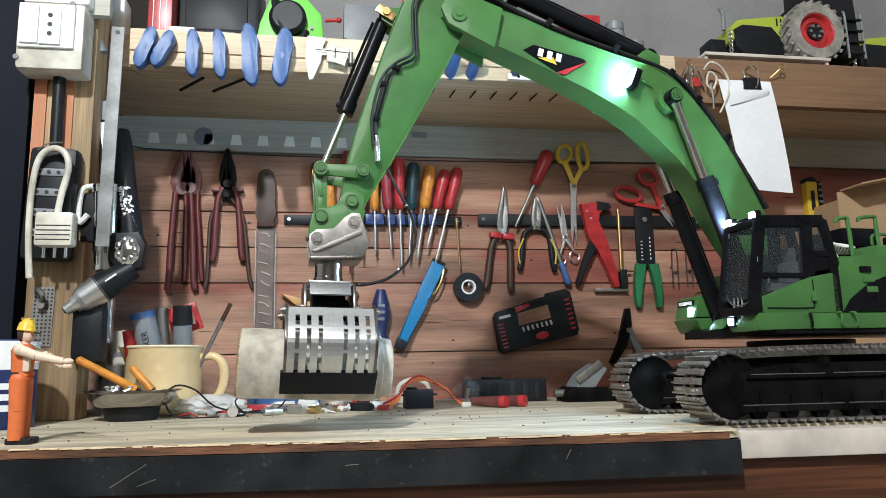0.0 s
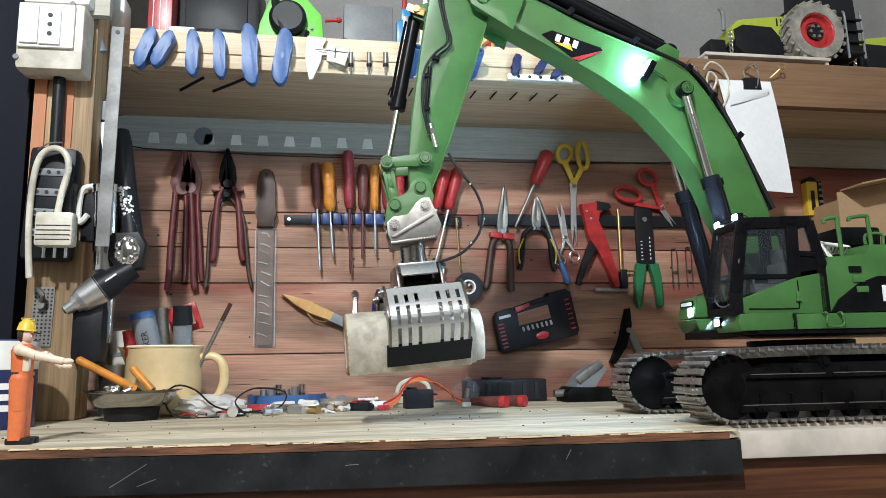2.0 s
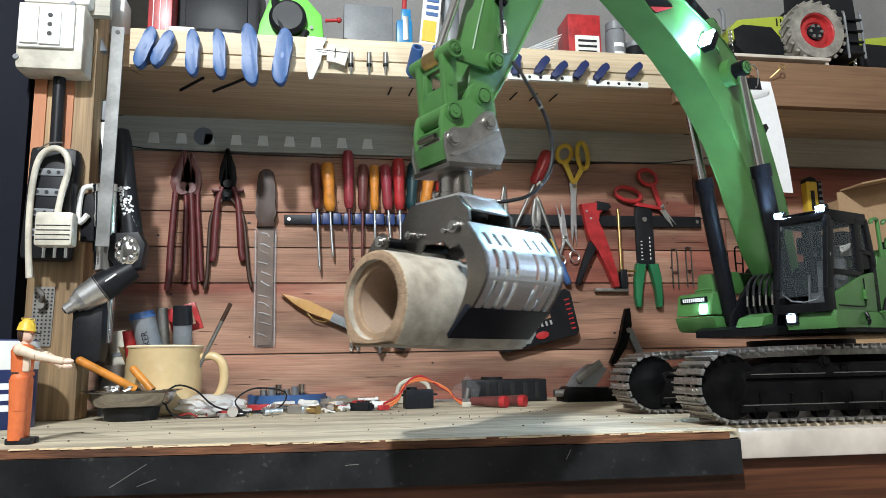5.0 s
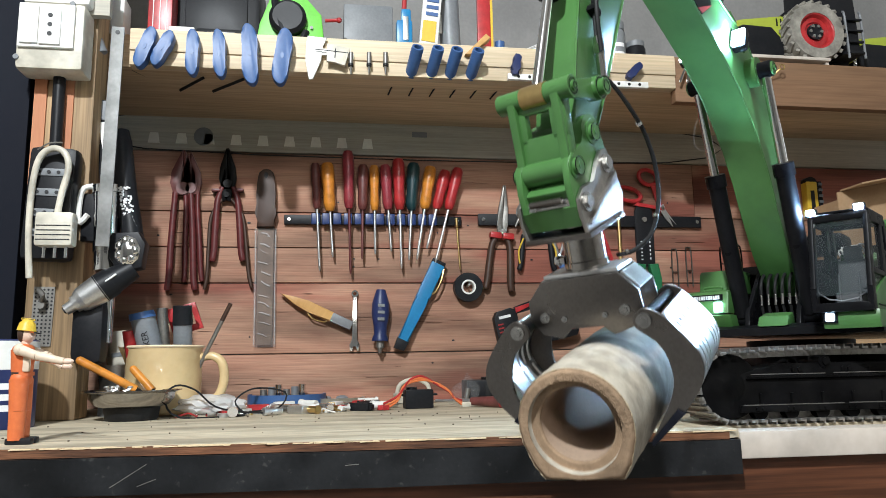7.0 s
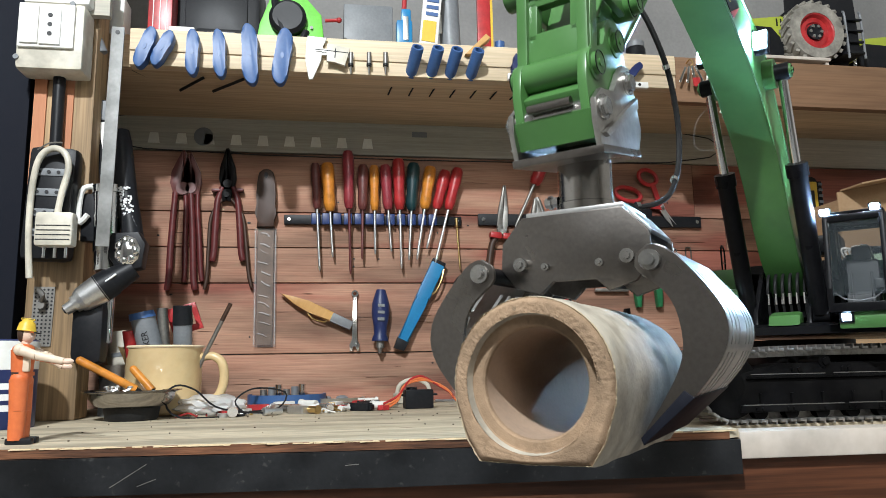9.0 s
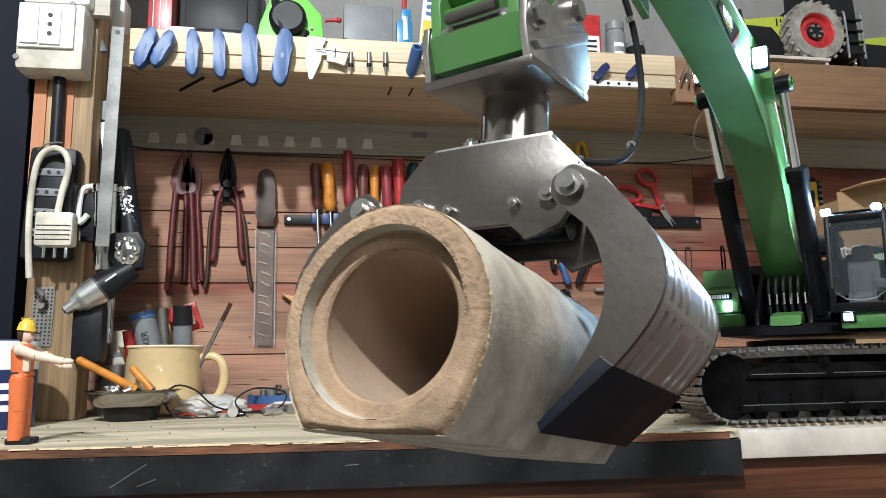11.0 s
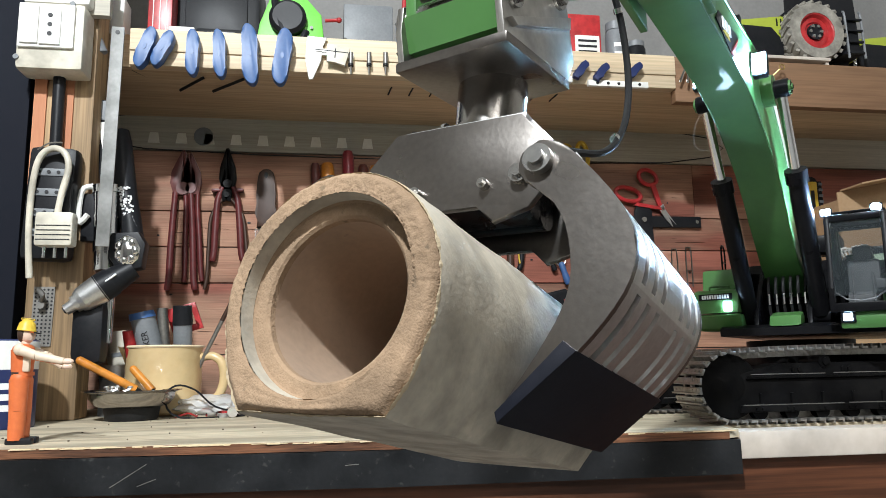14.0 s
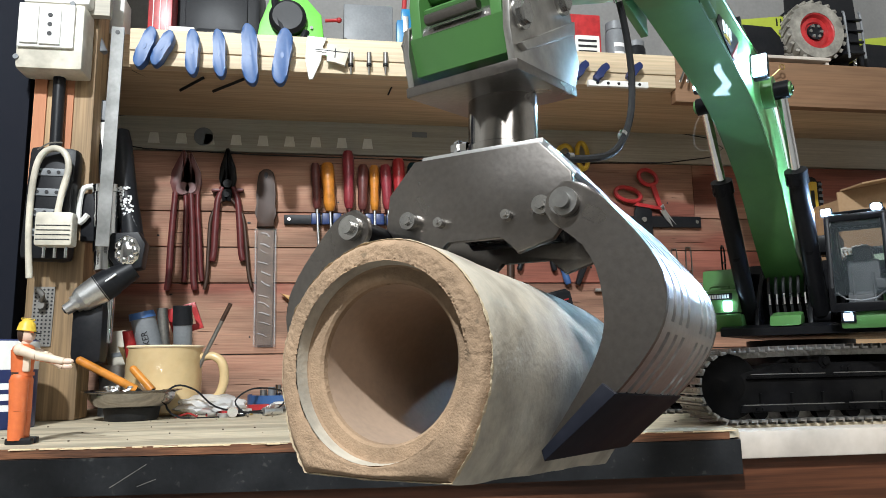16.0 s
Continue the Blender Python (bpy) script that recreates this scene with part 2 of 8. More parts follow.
BAGFILM = mat("crumpled_white_film", (0.82, 0.82, 0.80), (0.66, 0.66, 0.65), 0.22, alpha=0.55, scale=60, fine=200, bump=0.8)
PLASTICWRAP = mat("clear_plastic_film", (0.40, 0.40, 0.40), (0.30, 0.30, 0.30), 0.12, alpha=0.07, scale=60, fine=200, bump=0.6)
RUSTSTEEL = mat("rusty_blade_steel", (0.20, 0.125, 0.085), (0.13, 0.08, 0.055), 0.5, 0.2, scale=30, fine=200, bump=0.2, dirt=0.4, dirt_scale=25.0)
SAWSTEEL = mat("dull_saw_steel", (0.30, 0.29, 0.27), (0.20, 0.19, 0.175), 0.48, 0.85, scale=30, fine=200, bump=0.1)
TANWOOD = mat("tan_wood_handle", (0.62, 0.36, 0.13), (0.50, 0.27, 0.09), 0.45, scale=12, fine=120, stretch=(0.4, 2, 2))
SKIN = mat("pale_figure_plastic", (0.72, 0.52, 0.40), (0.66, 0.46, 0.35), 0.5, scale=40, fine=200)
ORANGECLOTH = mat("orange_figure_plastic", (0.66, 0.16, 0.045), (0.56, 0.12, 0.035), 0.55, scale=50, fine=250, bump=0.1)
CREAMCLOTH = mat("cream_figure_plastic", (0.70, 0.56, 0.42), (0.6, 0.47, 0.35), 0.55, scale=50, fine=250)
BROWNPL = mat("brown_plastic", (0.055, 0.025, 0.015), (0.04, 0.02, 0.012), 0.5, scale=40, fine=200)
TYRE = mat("dusty_tyre_rubber", (0.36, 0.34, 0.29), (0.24, 0.22, 0.19), 0.85, scale=30, fine=200, bump=0.3, dirt=0.4, dirt_scale=40.0)
LIMEPL = mat("lime_green_body", (0.36, 0.42, 0.05), (0.30, 0.35, 0.04), 0.4, scale=20, fine=120)
CARD = mat("cardboard", (0.42, 0.28, 0.16), (0.35, 0.22, 0.12), 0.8, scale=10, fine=150, bump=0.2)
COPPERWIRE = mat("orange_wire", (0.70, 0.20, 0.06), (0.6, 0.15, 0.05), 0.5, scale=50, fine=200)
BLACKINK = mat("black_ink", (0.01, 0.01, 0.012), None, 0.5)
WHITEINK = mat("white_ink", (0.8, 0.8, 0.8), None, 0.5)


# ---- mesh tools ----
class Form:
    """A bmesh under construction."""

    def __init__(self):
        self.bm = bmesh.new()

    def _add(self, verts, m):
        if m is not None:
            bmesh.ops.transform(self.bm, matrix=m, verts=verts)
        return self

    def box(self, c, s, m=None, bevel=0.0):
        g = bmesh.ops.create_cube(self.bm, size=1.0, matrix=Matrix.Translation(c) @ Matrix.Diagonal((*s, 1)))
        vs = g["verts"]
        if bevel:
            es = list({e for v in vs for e in v.link_edges})
            r = bmesh.ops.bevel(self.bm, geom=es, offset=bevel, segments=2, affect="EDGES", profile=0.6)
            vs = list({v for f in r["faces"] for v in f.verts} | {v for v in vs if v.is_valid})
        return self._add(vs, m)

    def rod(self, p0, p1, r0, r1=None, n=14, m=None):
        p0, p1 = Vector(p0), Vector(p1)
        r1 = r0 if r1 is None else r1
        d = p1 - p0
        t = Matrix.Translation((p0 + p1) / 2) @ d.to_track_quat("Z", "Y").to_matrix().to_4x4()
        g = bmesh.ops.create_cone(self.bm, cap_ends=True, segments=n, radius1=r0, radius2=r1, depth=d.length, matrix=t)
        return self._add(g["verts"], m)

    def ball(self, c, r, s=(1, 1, 1), m=None, n=12):
        g = bmesh.ops.create_uvsphere(self.bm, u_segments=n, v_segments=max(6, n // 2 + 2), radius=r, matrix=Matrix.Translation(c) @ Matrix.Diagonal((*s, 1)))
        return self._add(g["verts"], m)

    def prism(self, poly, w0, w1, m=None, bevel=0.0):
        """A flat outline in (u, v), made solid from w0 to w1."""
        a = [self.bm.verts.new((u, v, w0)) for u, v in poly]
        b = [self.bm.verts.new((u, v, w1)) for u, v in poly]
        k = len(poly)
        fs = [self.bm.faces.new(b), self.bm.faces.new(a[::-1])]
        for i in range(k):
            fs.append(self.bm.faces.new((a[i], a[(i + 1) % k], b[(i + 1) % k], b[i])))
        vs = a + b
        if bevel:
            es = [e for f in fs[:2] for e in f.edges]
            r = bmesh.ops.bevel(self.bm, geom=es, offset=bevel, segments=2, affect="EDGES", profile=0.6)
            vs = list({v for f in r["faces"] for v in f.verts} | {v for v in vs if v.is_valid})
        return self._add(vs, m)

    def lathe(self, prof, n=24, m=None, start=0.0, turn=360.0):
        """A profile of (radius, height) turned about w."""
        full = turn >= 359.9
        cols = n if full else n + 1
        rings = []
        for i in range(cols):
            a = radians(start + turn * i / n)
            rings.append([self.bm.verts.new((r * math.cos(a), r * math.sin(a), z)) for r, z in prof])
        for i in range(n):
            p, q = rings[i], rings[(i + 1) % cols]
            for j in range(len(prof) - 1):
                self.bm.faces.new((p[j], q[j], q[j + 1], p[j + 1]))
        return self._add([v for rr in rings for v in rr], m)

    def tube(self, pts, r, n=8, m=None, closed=False):
        """A round wire along points, smoothed."""
        pts = [Vector(p) for p in pts]
        if len(pts) > 2:
            fine = []
            k = len(pts)
            for i in range(k if closed else k - 1):
                p0, p1, p2, p3 = (pts[(i - 1) % k] if closed or i else pts[0], pts[i], pts[(i + 1) % k], pts[(i + 2) % k] if closed or i + 2 < k else pts[-1])
                for s in (0, 0.25, 0.5, 0.75):
                    fine.append(0.5 * (2 * p1 + (p2 - p0) * s + (2 * p0 - 5 * p1 + 4 * p2 - p3) * s * s + (3 * p1 - p0 - 3 * p2 + p3) * s ** 3))
            if not closed:
                fine.append(pts[-1])
            pts = fine
        rings, k = [], len(pts)
        up = Vector((0.13, 0.31, 0.94))
        for i, p in enumerate(pts):
            a = pts[(i - 1) % k] if closed or i else p
            b = pts[(i + 1) % k] if closed or i < k - 1 else p
            d = (b - a).normalized() if (b - a).length > 1e-9 else Vector((0, 0, 1))
            s = d.cross(up)
            s = s.normalized() if s.length > 1e-4 else d.orthogonal().normalized()
            t = d.cross(s)
            rr = r[i * (len(r) - 1) // max(k - 1, 1)] if isinstance(r, (list, tuple)) else r
            rings.append([self.bm.verts.new(p + rr * (math.cos(6.28319 * j / n) * s + math.sin(6.28319 * j / n) * t)) for j in range(n)])
        for i in range(k if closed else k - 1):
            a, b = rings[i], rings[(i + 1) % k]
            for j in range(n):
                self.bm.faces.new((a[j], a[(j + 1) % n], b[(j + 1) % n], b[j]))
        if not closed:
            self.bm.faces.new(rings[0][::-1])
            self.bm.faces.new(rings[-1])
        return self._add([v for rr in rings for v in rr], m)

    def mesh(self, name, material, smooth=True):
        bmesh.ops.recalc_face_normals(self.bm, faces=self.bm.faces[:])
        me = bpy.data.meshes.new(name)
        self.bm.to_mesh(me)
        self.bm.free()
        me.materials.append(material)
        if smooth:
            me.set_sharp_from_angle(angle=radians(38))
            for p in me.polygons:
                p.use_smooth = True
        return me


def part(name, form, material, parent, label="", m=None):
    ob = new(name, form.mesh(name, material))
    ob.parent = parent
    if m is not None:
        ob.matrix_basis = m
    return tagged(ob, label)


def thing(name, label, category, m=None, group=""):
    ob = new(name)
    ob.empty_display_size = 0.01
    if m is not None:
        ob.matrix_basis = m
    return tagged(ob, label, category, group)


def word_mesh(name, text, size, m, material, parent):
    """Raised printed letters as one part: the text runs along the pose's x."""
    c = bpy.data.curves.new(name, "FONT")
    c.body, c.size, c.extrude = text, size, 0.0003
    tmp = new(name, c)
    bpy.context.view_layer.update()
    me = bpy.data.meshes.new_from_object(tmp)
    bpy.data.objects.remove(tmp)
    me.transform(m)
    me.materials.clear()
    me.materials.append(material)
    ob = new(name, me)
    ob.parent = parent
    return ob


def solid(name, form, material, label, category, m=None, group="", kind=""):
    ob = new(name, form.mesh(name, material))
    if m is not None:
        ob.matrix_basis = m
    return tagged(ob, label, category, group, kind)


WALL_Y = 1.31


def on_wall(x, z, turn=0.0, y=WALL_Y):
    """Local axes u along the wall, v up it, w out of it towards the room; turn in degrees, anticlockwise as seen."""
    return Matrix(((1, 0, 0, x), (0, 0, -1, y), (0, 1, 0, z), (0, 0, 0, 1))) @ pose(0, 0, 0, 0, 0, turn)


def along(x0, z0, x1, z1, y=WALL_Y):
    """Like on_wall, with v running from the first place to the second; also their distance."""
    return on_wall(x0, z0, math.degrees(math.atan2(z1 - z0, x1 - x0)) - 90, y), math.hypot(x1 - x0, z1 - z0)


def ellipse(a, b, n=16, cu=0.0, cv=0.0, start=0.0, turn=360.0):
    return [(cu + a * math.cos(radians(start + turn * i / n)), cv + b * math.sin(radians(start + turn * i / n))) for i in range(n if turn >= 360 else n + 1)]


# ---- the setting ----
def structure(name, form, material, label, category):
    return solid(name, form, material, label, category, kind="structure")


# the room round the bench
f = Form().box((0.3, 1.36, 0.65), (4.2, 0.08, 2.7))
structure("wall_north", f, PLASTER, "grey plastered back wall behind the bench and shelf", "wall")
structure("wall_south", Form().box((0.3, -2.54, 0.5), (4.2, 0.08, 3.0)), ROOMWALL, "plain painted wall closing the workshop", "wall")
structure("wall_west", Form().box((-1.84, -0.6, 0.5), (0.08, 4.0, 3.0)), ROOMWALL, "plain painted side wall of the workshop", "wall")
structure("wall_east", Form().box((2.44, -0.6, 0.5), (0.08, 4.0, 3.0)), ROOMWALL, "plain painted side wall of the workshop", "wall")
structure("floor", Form().box((0.3, -0.6, -0.95), (4.4, 4.2, 0.1)), CONCRETE_FLOOR, "bare grey concrete workshop floor", "floor")
structure("ceiling", Form().box((0.3, -0.6, 2.05), (4.4, 4.2, 0.1)), ROOMWALL, "plain painted workshop ceiling", "ceiling")

# plank wall: five boards with open joints
plank_wall = tagged(new("plank_wall"), "worn reddish wooden planks behind the hanging tools", "wall", kind="structure")
PLANK_Z = [-0.06, 0.0865, 0.2115, 0.2755, 0.3400, 0.4500]
rng = random.Random(5)
for i in range(5):
    z0, z1 = PLANK_Z[i] + 0.0010, PLANK_Z[i + 1] - 0.0010
    joints = [-0.60, rng.uniform(0.55, 0.9), 1.30]
    for j in range(2):
        f = Form().box(((joints[j] + joints[j + 1]) / 2, WALL_Y + 0.0095 + rng.uniform(-0.0006, 0.0006), (z0 + z1) / 2), (joints[j + 1] - joints[j] - 0.001, 0.019, z1 - z0), bevel=0.0012)
        part("plank", f, PLANK, plank_wall)
# drying cracks and saw scores in the boards
f = Form()
for k in range(95):
    x, z, ln = rng.uniform(-0.42, 0.95), rng.uniform(0.02, 0.44), rng.uniform(0.012, 0.075)
    hi, lean = rng.uniform(0.0004, 0.0010), rng.uniform(-2.5, 2.5)
    f.prism([(-ln / 2, 0), (-ln * 0.1, hi * 0.6), (ln / 2, hi * 0.1), (ln * 0.1, -hi * 0.5)], -0.001, 0.0010, on_wall(x, z, lean))
tagged(part("crack", f, CRACKDARK, plank_wall, "thin dark drying cracks in the boards"), kind="stuff")
# old nail holes and knots
for k in range(26):
    x, z = rng.uniform(-0.32, 0.95), rng.choice(PLANK_Z[1:5]) + rng.choice((-0.02, 0.02, 0.03))
    part("nail_hole", Form().prism(ellipse(rng.uniform(0.0015, 0.0035), 0.0016, 8), -0.002, 0.0012, on_wall(x, z)), BLACKINK, plank_wall)

# the grey batten under the shelf with its sunk panel and pale traces
f = Form().box((0.35, WALL_Y + 0.006, 0.4885), (1.9, 0.018, 0.075), bevel=0.001)
structure("batten_back", f, GREYWOOD, "grey painted board under the shelf", "board")
f = Form()
xa, za, xb, zb = -0.3257, 0.4515, 0.6607, 0.5185
f.tube([(xa, 0, za), (xb, 0, za), (xb, 0, zb), (xa, 0, zb)], 0.0011, 6, Matrix.Translation((0, WALL_Y - 0.0035, 0)), closed=True)
structure("trim_groove", f, BLACKINK, "dark outline of a sunk panel on the grey board", "trim")
for k in range(9):
    x = -0.312 + 0.0475 * k
    f = Form().prism([(-0.010, 0), (0.010, 0), (0.007, 0.019), (-0.007, 0.019)], -0.001, 0.0012, on_wall(x, 0.4625, 0, WALL_Y - 0.003))
    structure("trim_patch_%d" % (k + 1), f, PALEPATCH, "pale trapezoid paint trace on grey board", "trim")
f = Form().prism(ellipse(0.017, 0.017, 24), -0.001, 0.0012, on_wall(-0.2267, 0.4767, 0, WALL_Y - 0.003))
structure("trim_knot", f, GREYPL, "round plugged knot in the grey board", "trim")
f = Form().prism([(-0.014, -0.005), (0.014, -0.005), (0.014, 0.005), (-0.014, 0.005)], -0.001, 0.0015, on_wall(0.1657, 0.4928, 0, WALL_Y - 0.003))
structure("trim_plate", f, GREYPL, "small grey plate on the board", "trim")

# the shelf over the bench
f = Form().box((0.40, 1.197, 0.5378), (1.62, 0.222, 0.0516), bevel=0.001)
shelf = structure("shelf_board", f, SHELFWOOD, "long wooden shelf board over the bench", "shelf")
f = Form().box((0.135, 1.076, 0.5475), (0.86, 0.022, 0.034), bevel=0.0015).box((0.135, 1.078, 0.5195), (0.86, 0.020, 0.022), bevel=0.001)
structure("shelf_lip", f, PINE, "pale pine batten along the shelf's front edge", "batten")
f = Form().box((0.905, 1.080, 0.5265), (0.68, 0.018, 0.079), bevel=0.002)
structure("shelf_fascia", f, FASCIAWOOD, "brown wooden shelf edge board", "board")

# the bench: slab, worn plywood top, black edging, white trim, red front
bench = tagged(new("workbench"), "wooden workbench with a worn plywood top", "workbench", kind="structure")
front = [(-0.62, 0.690), (-0.27, 0.672), (0.057, 0.645), (0.362, 0.632), (0.374, 0.636), (0.376, 0.668), (1.35, 0.640), (1.35, 1.31), (-0.62, 1.31)]
f = Form()
rim = []
for i in range(3):
    (ax, ay), (bx, by) = front[i], front[i + 1]
    for s in range(24):
        q = s / 24
        rim.append((ax + (bx - ax) * q, ay + (by - ay) * q + rng.uniform(-0.0011, 0.0011)))
f.prism(rim + front[3:], -0.0075, 0.0)
top = part("top", f, PLY, bench, "worn pale plywood top with stains")
f = Form()
f.prism([(x, y - 0.0012) for x, y in rim] + [(0.362, 0.6308)] + [(x, y + 0.004) for x, y in [(0.362, 0.632)] + rim[::-1]], -0.0085, -0.0006)
part("top_edge", f, PLYEDGE, bench, "rough dark brown sawn edge of the plywood")
f = Form()
for k in range(150):
    x = rng.uniform(-0.45, 0.36)
    q = 0
    for i in range(3):
        if front[i][0] <= x <= front[i + 1][0]:
            s = (x - front[i][0]) / (front[i + 1][0] - front[i][0])
            q = front[i][1] + (front[i + 1][1] - front[i][1]) * s
    w = rng.uniform(0.004, 0.022)
    f.box((x, q - 0.0010, -0.0008 - rng.uniform(0, 0.0006)), (w, 0.0016, rng.uniform(0.0005, 0.0013)), pose(0, 0, 0, 0, 0, 0))
tagged(part("splinter", f, SPLINTER, bench, "pale splintered fibres along the edge"), kind="stuff")
f = Form().prism([(-0.62, 0.684), (-0.27, 0.667), (0.057, 0.641), (0.372, 0.630), (0.372, 0.66), (-0.62, 0.72)], -0.0395, -0.0090)
part("edging", f, BLACKSTRIP, bench, "scuffed black edging strip")
for x, z, ln, tilt in ((-0.165, -0.024, 0.034, 32), (-0.150, -0.030, 0.016, 20), (0.02, -0.020, 0.012, 4), (0.21, -0.017, 0.010, 60)):
    q = 0.641 + (0.057 - x) * 0.0795 if x < 0.057 else 0.641 - (x - 0.057) * 0.0349
    part("scratch", Form().box((0, 0, 0), (ln, 0.0008, 0.0006), pose(x, q, z, 0, -tilt, -4.5 if x < 0.057 else -2)), SAWSTEEL, bench)
f = Form().prism([(0.374, 0.634), (1.34, 0.606), (1.34, 0.64), (0.374, 0.664)], -0.0270, -0.0022, bevel=0.002)
part("white_trim", f, WHITEPVC, bench, "white plastic trim along the bench edge")
f = Form().prism([(-0.62, 0.690), (0.057, 0.652), (1.35, 0.622), (1.35, 1.30), (-0.62, 1.30)], -0.075, -0.0100)
part("slab", f, BENCHRED, bench, "reddish varnished wooden bench front")
f = Form().prism([(-0.62, 0.700), (0.057, 0.662), (1.35, 0.632), (1.35, 0.66), (-0.62, 0.73)], -0.9, -0.0755)
part("front_panel", f, BENCHRED, bench, "reddish varnished wooden front panel")

# post with its orange-edged channel
px0, pz0, px1, pz1 = -0.3949, 0.1350, -0.3248, 0.1345
f = Form().box(((px0 + px1) / 2, 1.045, 0.45), (px1 - px0, 0.05, 0.8995), bevel=0.003)
post = structure("post", f, POSTWOOD, "upright wooden post carrying the sockets", "post")
for a in ((-0.3932, 0.4127), (-0.3585, 0.4141)):
    f = Form().box((a[0], 1.0185, 0.396), (0.016, 0.004, 0.17))
    structure("trim_slip", f, ORANGEWOOD, "orange stained wooden slip on the post", "trim")
# dark cabinet side at the end of the bench
f = Form().box((-0.63, 1.15, 0.48), (0.44, 0.25, 1.02), bevel=0.002)
structure("panel_west", f, DARKPANEL, "dark blue panel beside the post", "panel")
f = Form().prism([(-0.08, -0.0), (0.03, 0.0), (0.03, 0.09), (0.0, 0.10), (-0.08, 0.045)], 0, 0.012, on_wall(-0.335, 0.55, 0, 1.012))
structure("trim_gusset", f, GREYWOOD, "pale board end above the post", "trim")


# ---- tools on the plank wall ----
def pliers(name, label, x0, z0, x1, z1, spread, jaw, jaw_w, jaw_mat, grip_mat, grip_r=0.0065, cross=0.0, guard=False, group=""):
    """Pliers hung jaws up: v runs from the jaw tip down to the grips' ends."""
    m, n = along(x0, z0, x1, z1)
    t = thing(name, label, "pliers", m, group)
    pv = jaw
    for s in (-1, 1):
        f = Form().prism([(s * 0.0006, 0), (s * 0.0025, 0.001), (s * jaw_w * 0.45, jaw * 0.55), (s * jaw_w * 0.5, jaw * 0.85), (s * jaw_w * 0.35, pv + 0.012), (-s * 0.002, pv + 0.010), (s * 0.0006, jaw * 0.6)], 0.006, 0.014, bevel=0.0008)
        part("jaw", f, jaw_mat, t)
        g = [(s * jaw_w * 0.30, pv + 0.006, 0.010), (s * (spread * 0.33), pv + (n - pv) * 0.22, 0.010), (s * spread * 0.40, pv + (n - pv) * 0.55, 0.010), (s * (spread * 0.44 - cross), pv + (n - pv) * 0.85, 0.010), (s * (spread * 0.5 - cross), n, 0.010)]
        part("grip", Form().tube(g, [grip_r * 0.9, grip_r, grip_r * 1.05, grip_r, grip_r * 0.8], 10), grip_mat, t, "rubber covered grip")
        if guard:
            part("guard", Form().box((s * spread * 0.38, pv + 0.012, 0.010), (spread * 0.30, 0.006, 0.014), bevel=0.002), grip_mat, t)
    part("rivet", Form().rod((0, pv, 0.004), (0, pv, 0.0165), jaw_w * 0.26, n=18), jaw_mat, t)
    return t


def screwdriver(label, x0, z0, x1, z1, handle, r, mat_handle, shaft_r=0.0025, shaft_mat=None, out=0.014, group="screwdrivers in the wall rack", y=WALL_Y):
    """Handle end first, blade tip last."""
    m, n = along(x0, z0, x1, z1, y)
    t = thing("screwdriver", label, "screwdriver", m, group)
    prof = [(0.0, 0.0), (r * 0.75, 0.0008), (r, handle * 0.08), (r * 1.02, handle * 0.35), (r * 0.86, handle * 0.55), (r * 0.92, handle * 0.85), (r * 0.7, handle * 0.97), (r * 0.45, handle), (0.0, handle)]
    part("handle", Form().lathe(prof, 10, Matrix.Translation((0, 0, out)) @ pose(0, 0, 0, -90, 0, 0)), mat_handle, t)
    sm = shaft_mat or STEEL
    part("shaft", Form().rod((0, handle * 0.98, out), (0, n - 0.008, out), shaft_r, n=10).rod((0, n - 0.008, out), (0, n, out), shaft_r, shaft_r * 0.5, n=8), sm, t)
    return t


pliers("water_pump_pliers", "dark red water pump pliers hanging on the plank wall", -0.2579, 0.4473, -0.2543, 0.1977, 0.046, 0.070, 0.044, MAROON, DARKRED, 0.0058, guard=False)
pliers("combination_pliers", "combination pliers with dark red grips hanging on the wall", -0.1825, 0.4537, -0.1776, 0.2488, 0.052, 0.066, 0.030, CHASSISBLACK, DARKRED, 0.0060, guard=True)

pliers("water_pump_pliers", "second dark red pliers hung over the first pair", -0.2460, 0.4424, -0.2349, 0.2126, 0.030, 0.064, 0.036, MAROON, DARKRED, 0.0045, guard=False)
pliers("snipe_pliers", "thin black pliers hanging behind the combination pliers", -0.1844, 0.4177, -0.1753, 0.2006, 0.080, 0.050, 0.020, CHASSISBLACK, BROWNPL, 0.0034)

# hanging saw in a plastic sleeve
m, n = along(-0.1138, 0.4163, -0.1121, 0.0982)
saw = thing("keyhole_saw", "saw with a brown handle in a clear plastic sleeve", "saw", m)
part("handle", Form().prism([(-0.007, 0.0015), (0.0, 0.0), (0.007, 0.0015), (0.0125, 0.007), (0.0150, 0.016), (0.0158, 0.030), (0.0168, 0.050), (0.0160, 0.066), (0.0135, 0.082), (0.0140, 0.096), (0.0160, 0.107), (-0.0160, 0.107), (-0.0140, 0.096), (-0.0135, 0.082), (-0.0160, 0.066), (-0.0168, 0.050), (-0.0158, 0.030), (-0.0150, 0.016), (-0.0125, 0.007)], 0.003, 0.020, bevel=0.005), BROWNPL, saw, "worn dark brown handle")
part("hang_hole", Form().prism(ellipse(0.0032, 0.006, 12, 0, 0.013), 0.018, 0.0208), BLACKINK, saw)
part("blade", Form().prism([(-0.014, 0.10), (0.014, 0.10), (0.013, n - 0.004), (-0.013, n - 0.004)], 0.006, 0.0085), RUSTSTEEL, saw)
sl = Form().prism([(-0.0195, 0.108), (0.0195, 0.108), (0.0195, n), (-0.0195, n)], 0.003, 0.0045).prism([(-0.0195, 0.108), (0.0195, 0.108), (0.0195, n), (-0.0195, n)], 0.0105, 0.0115)
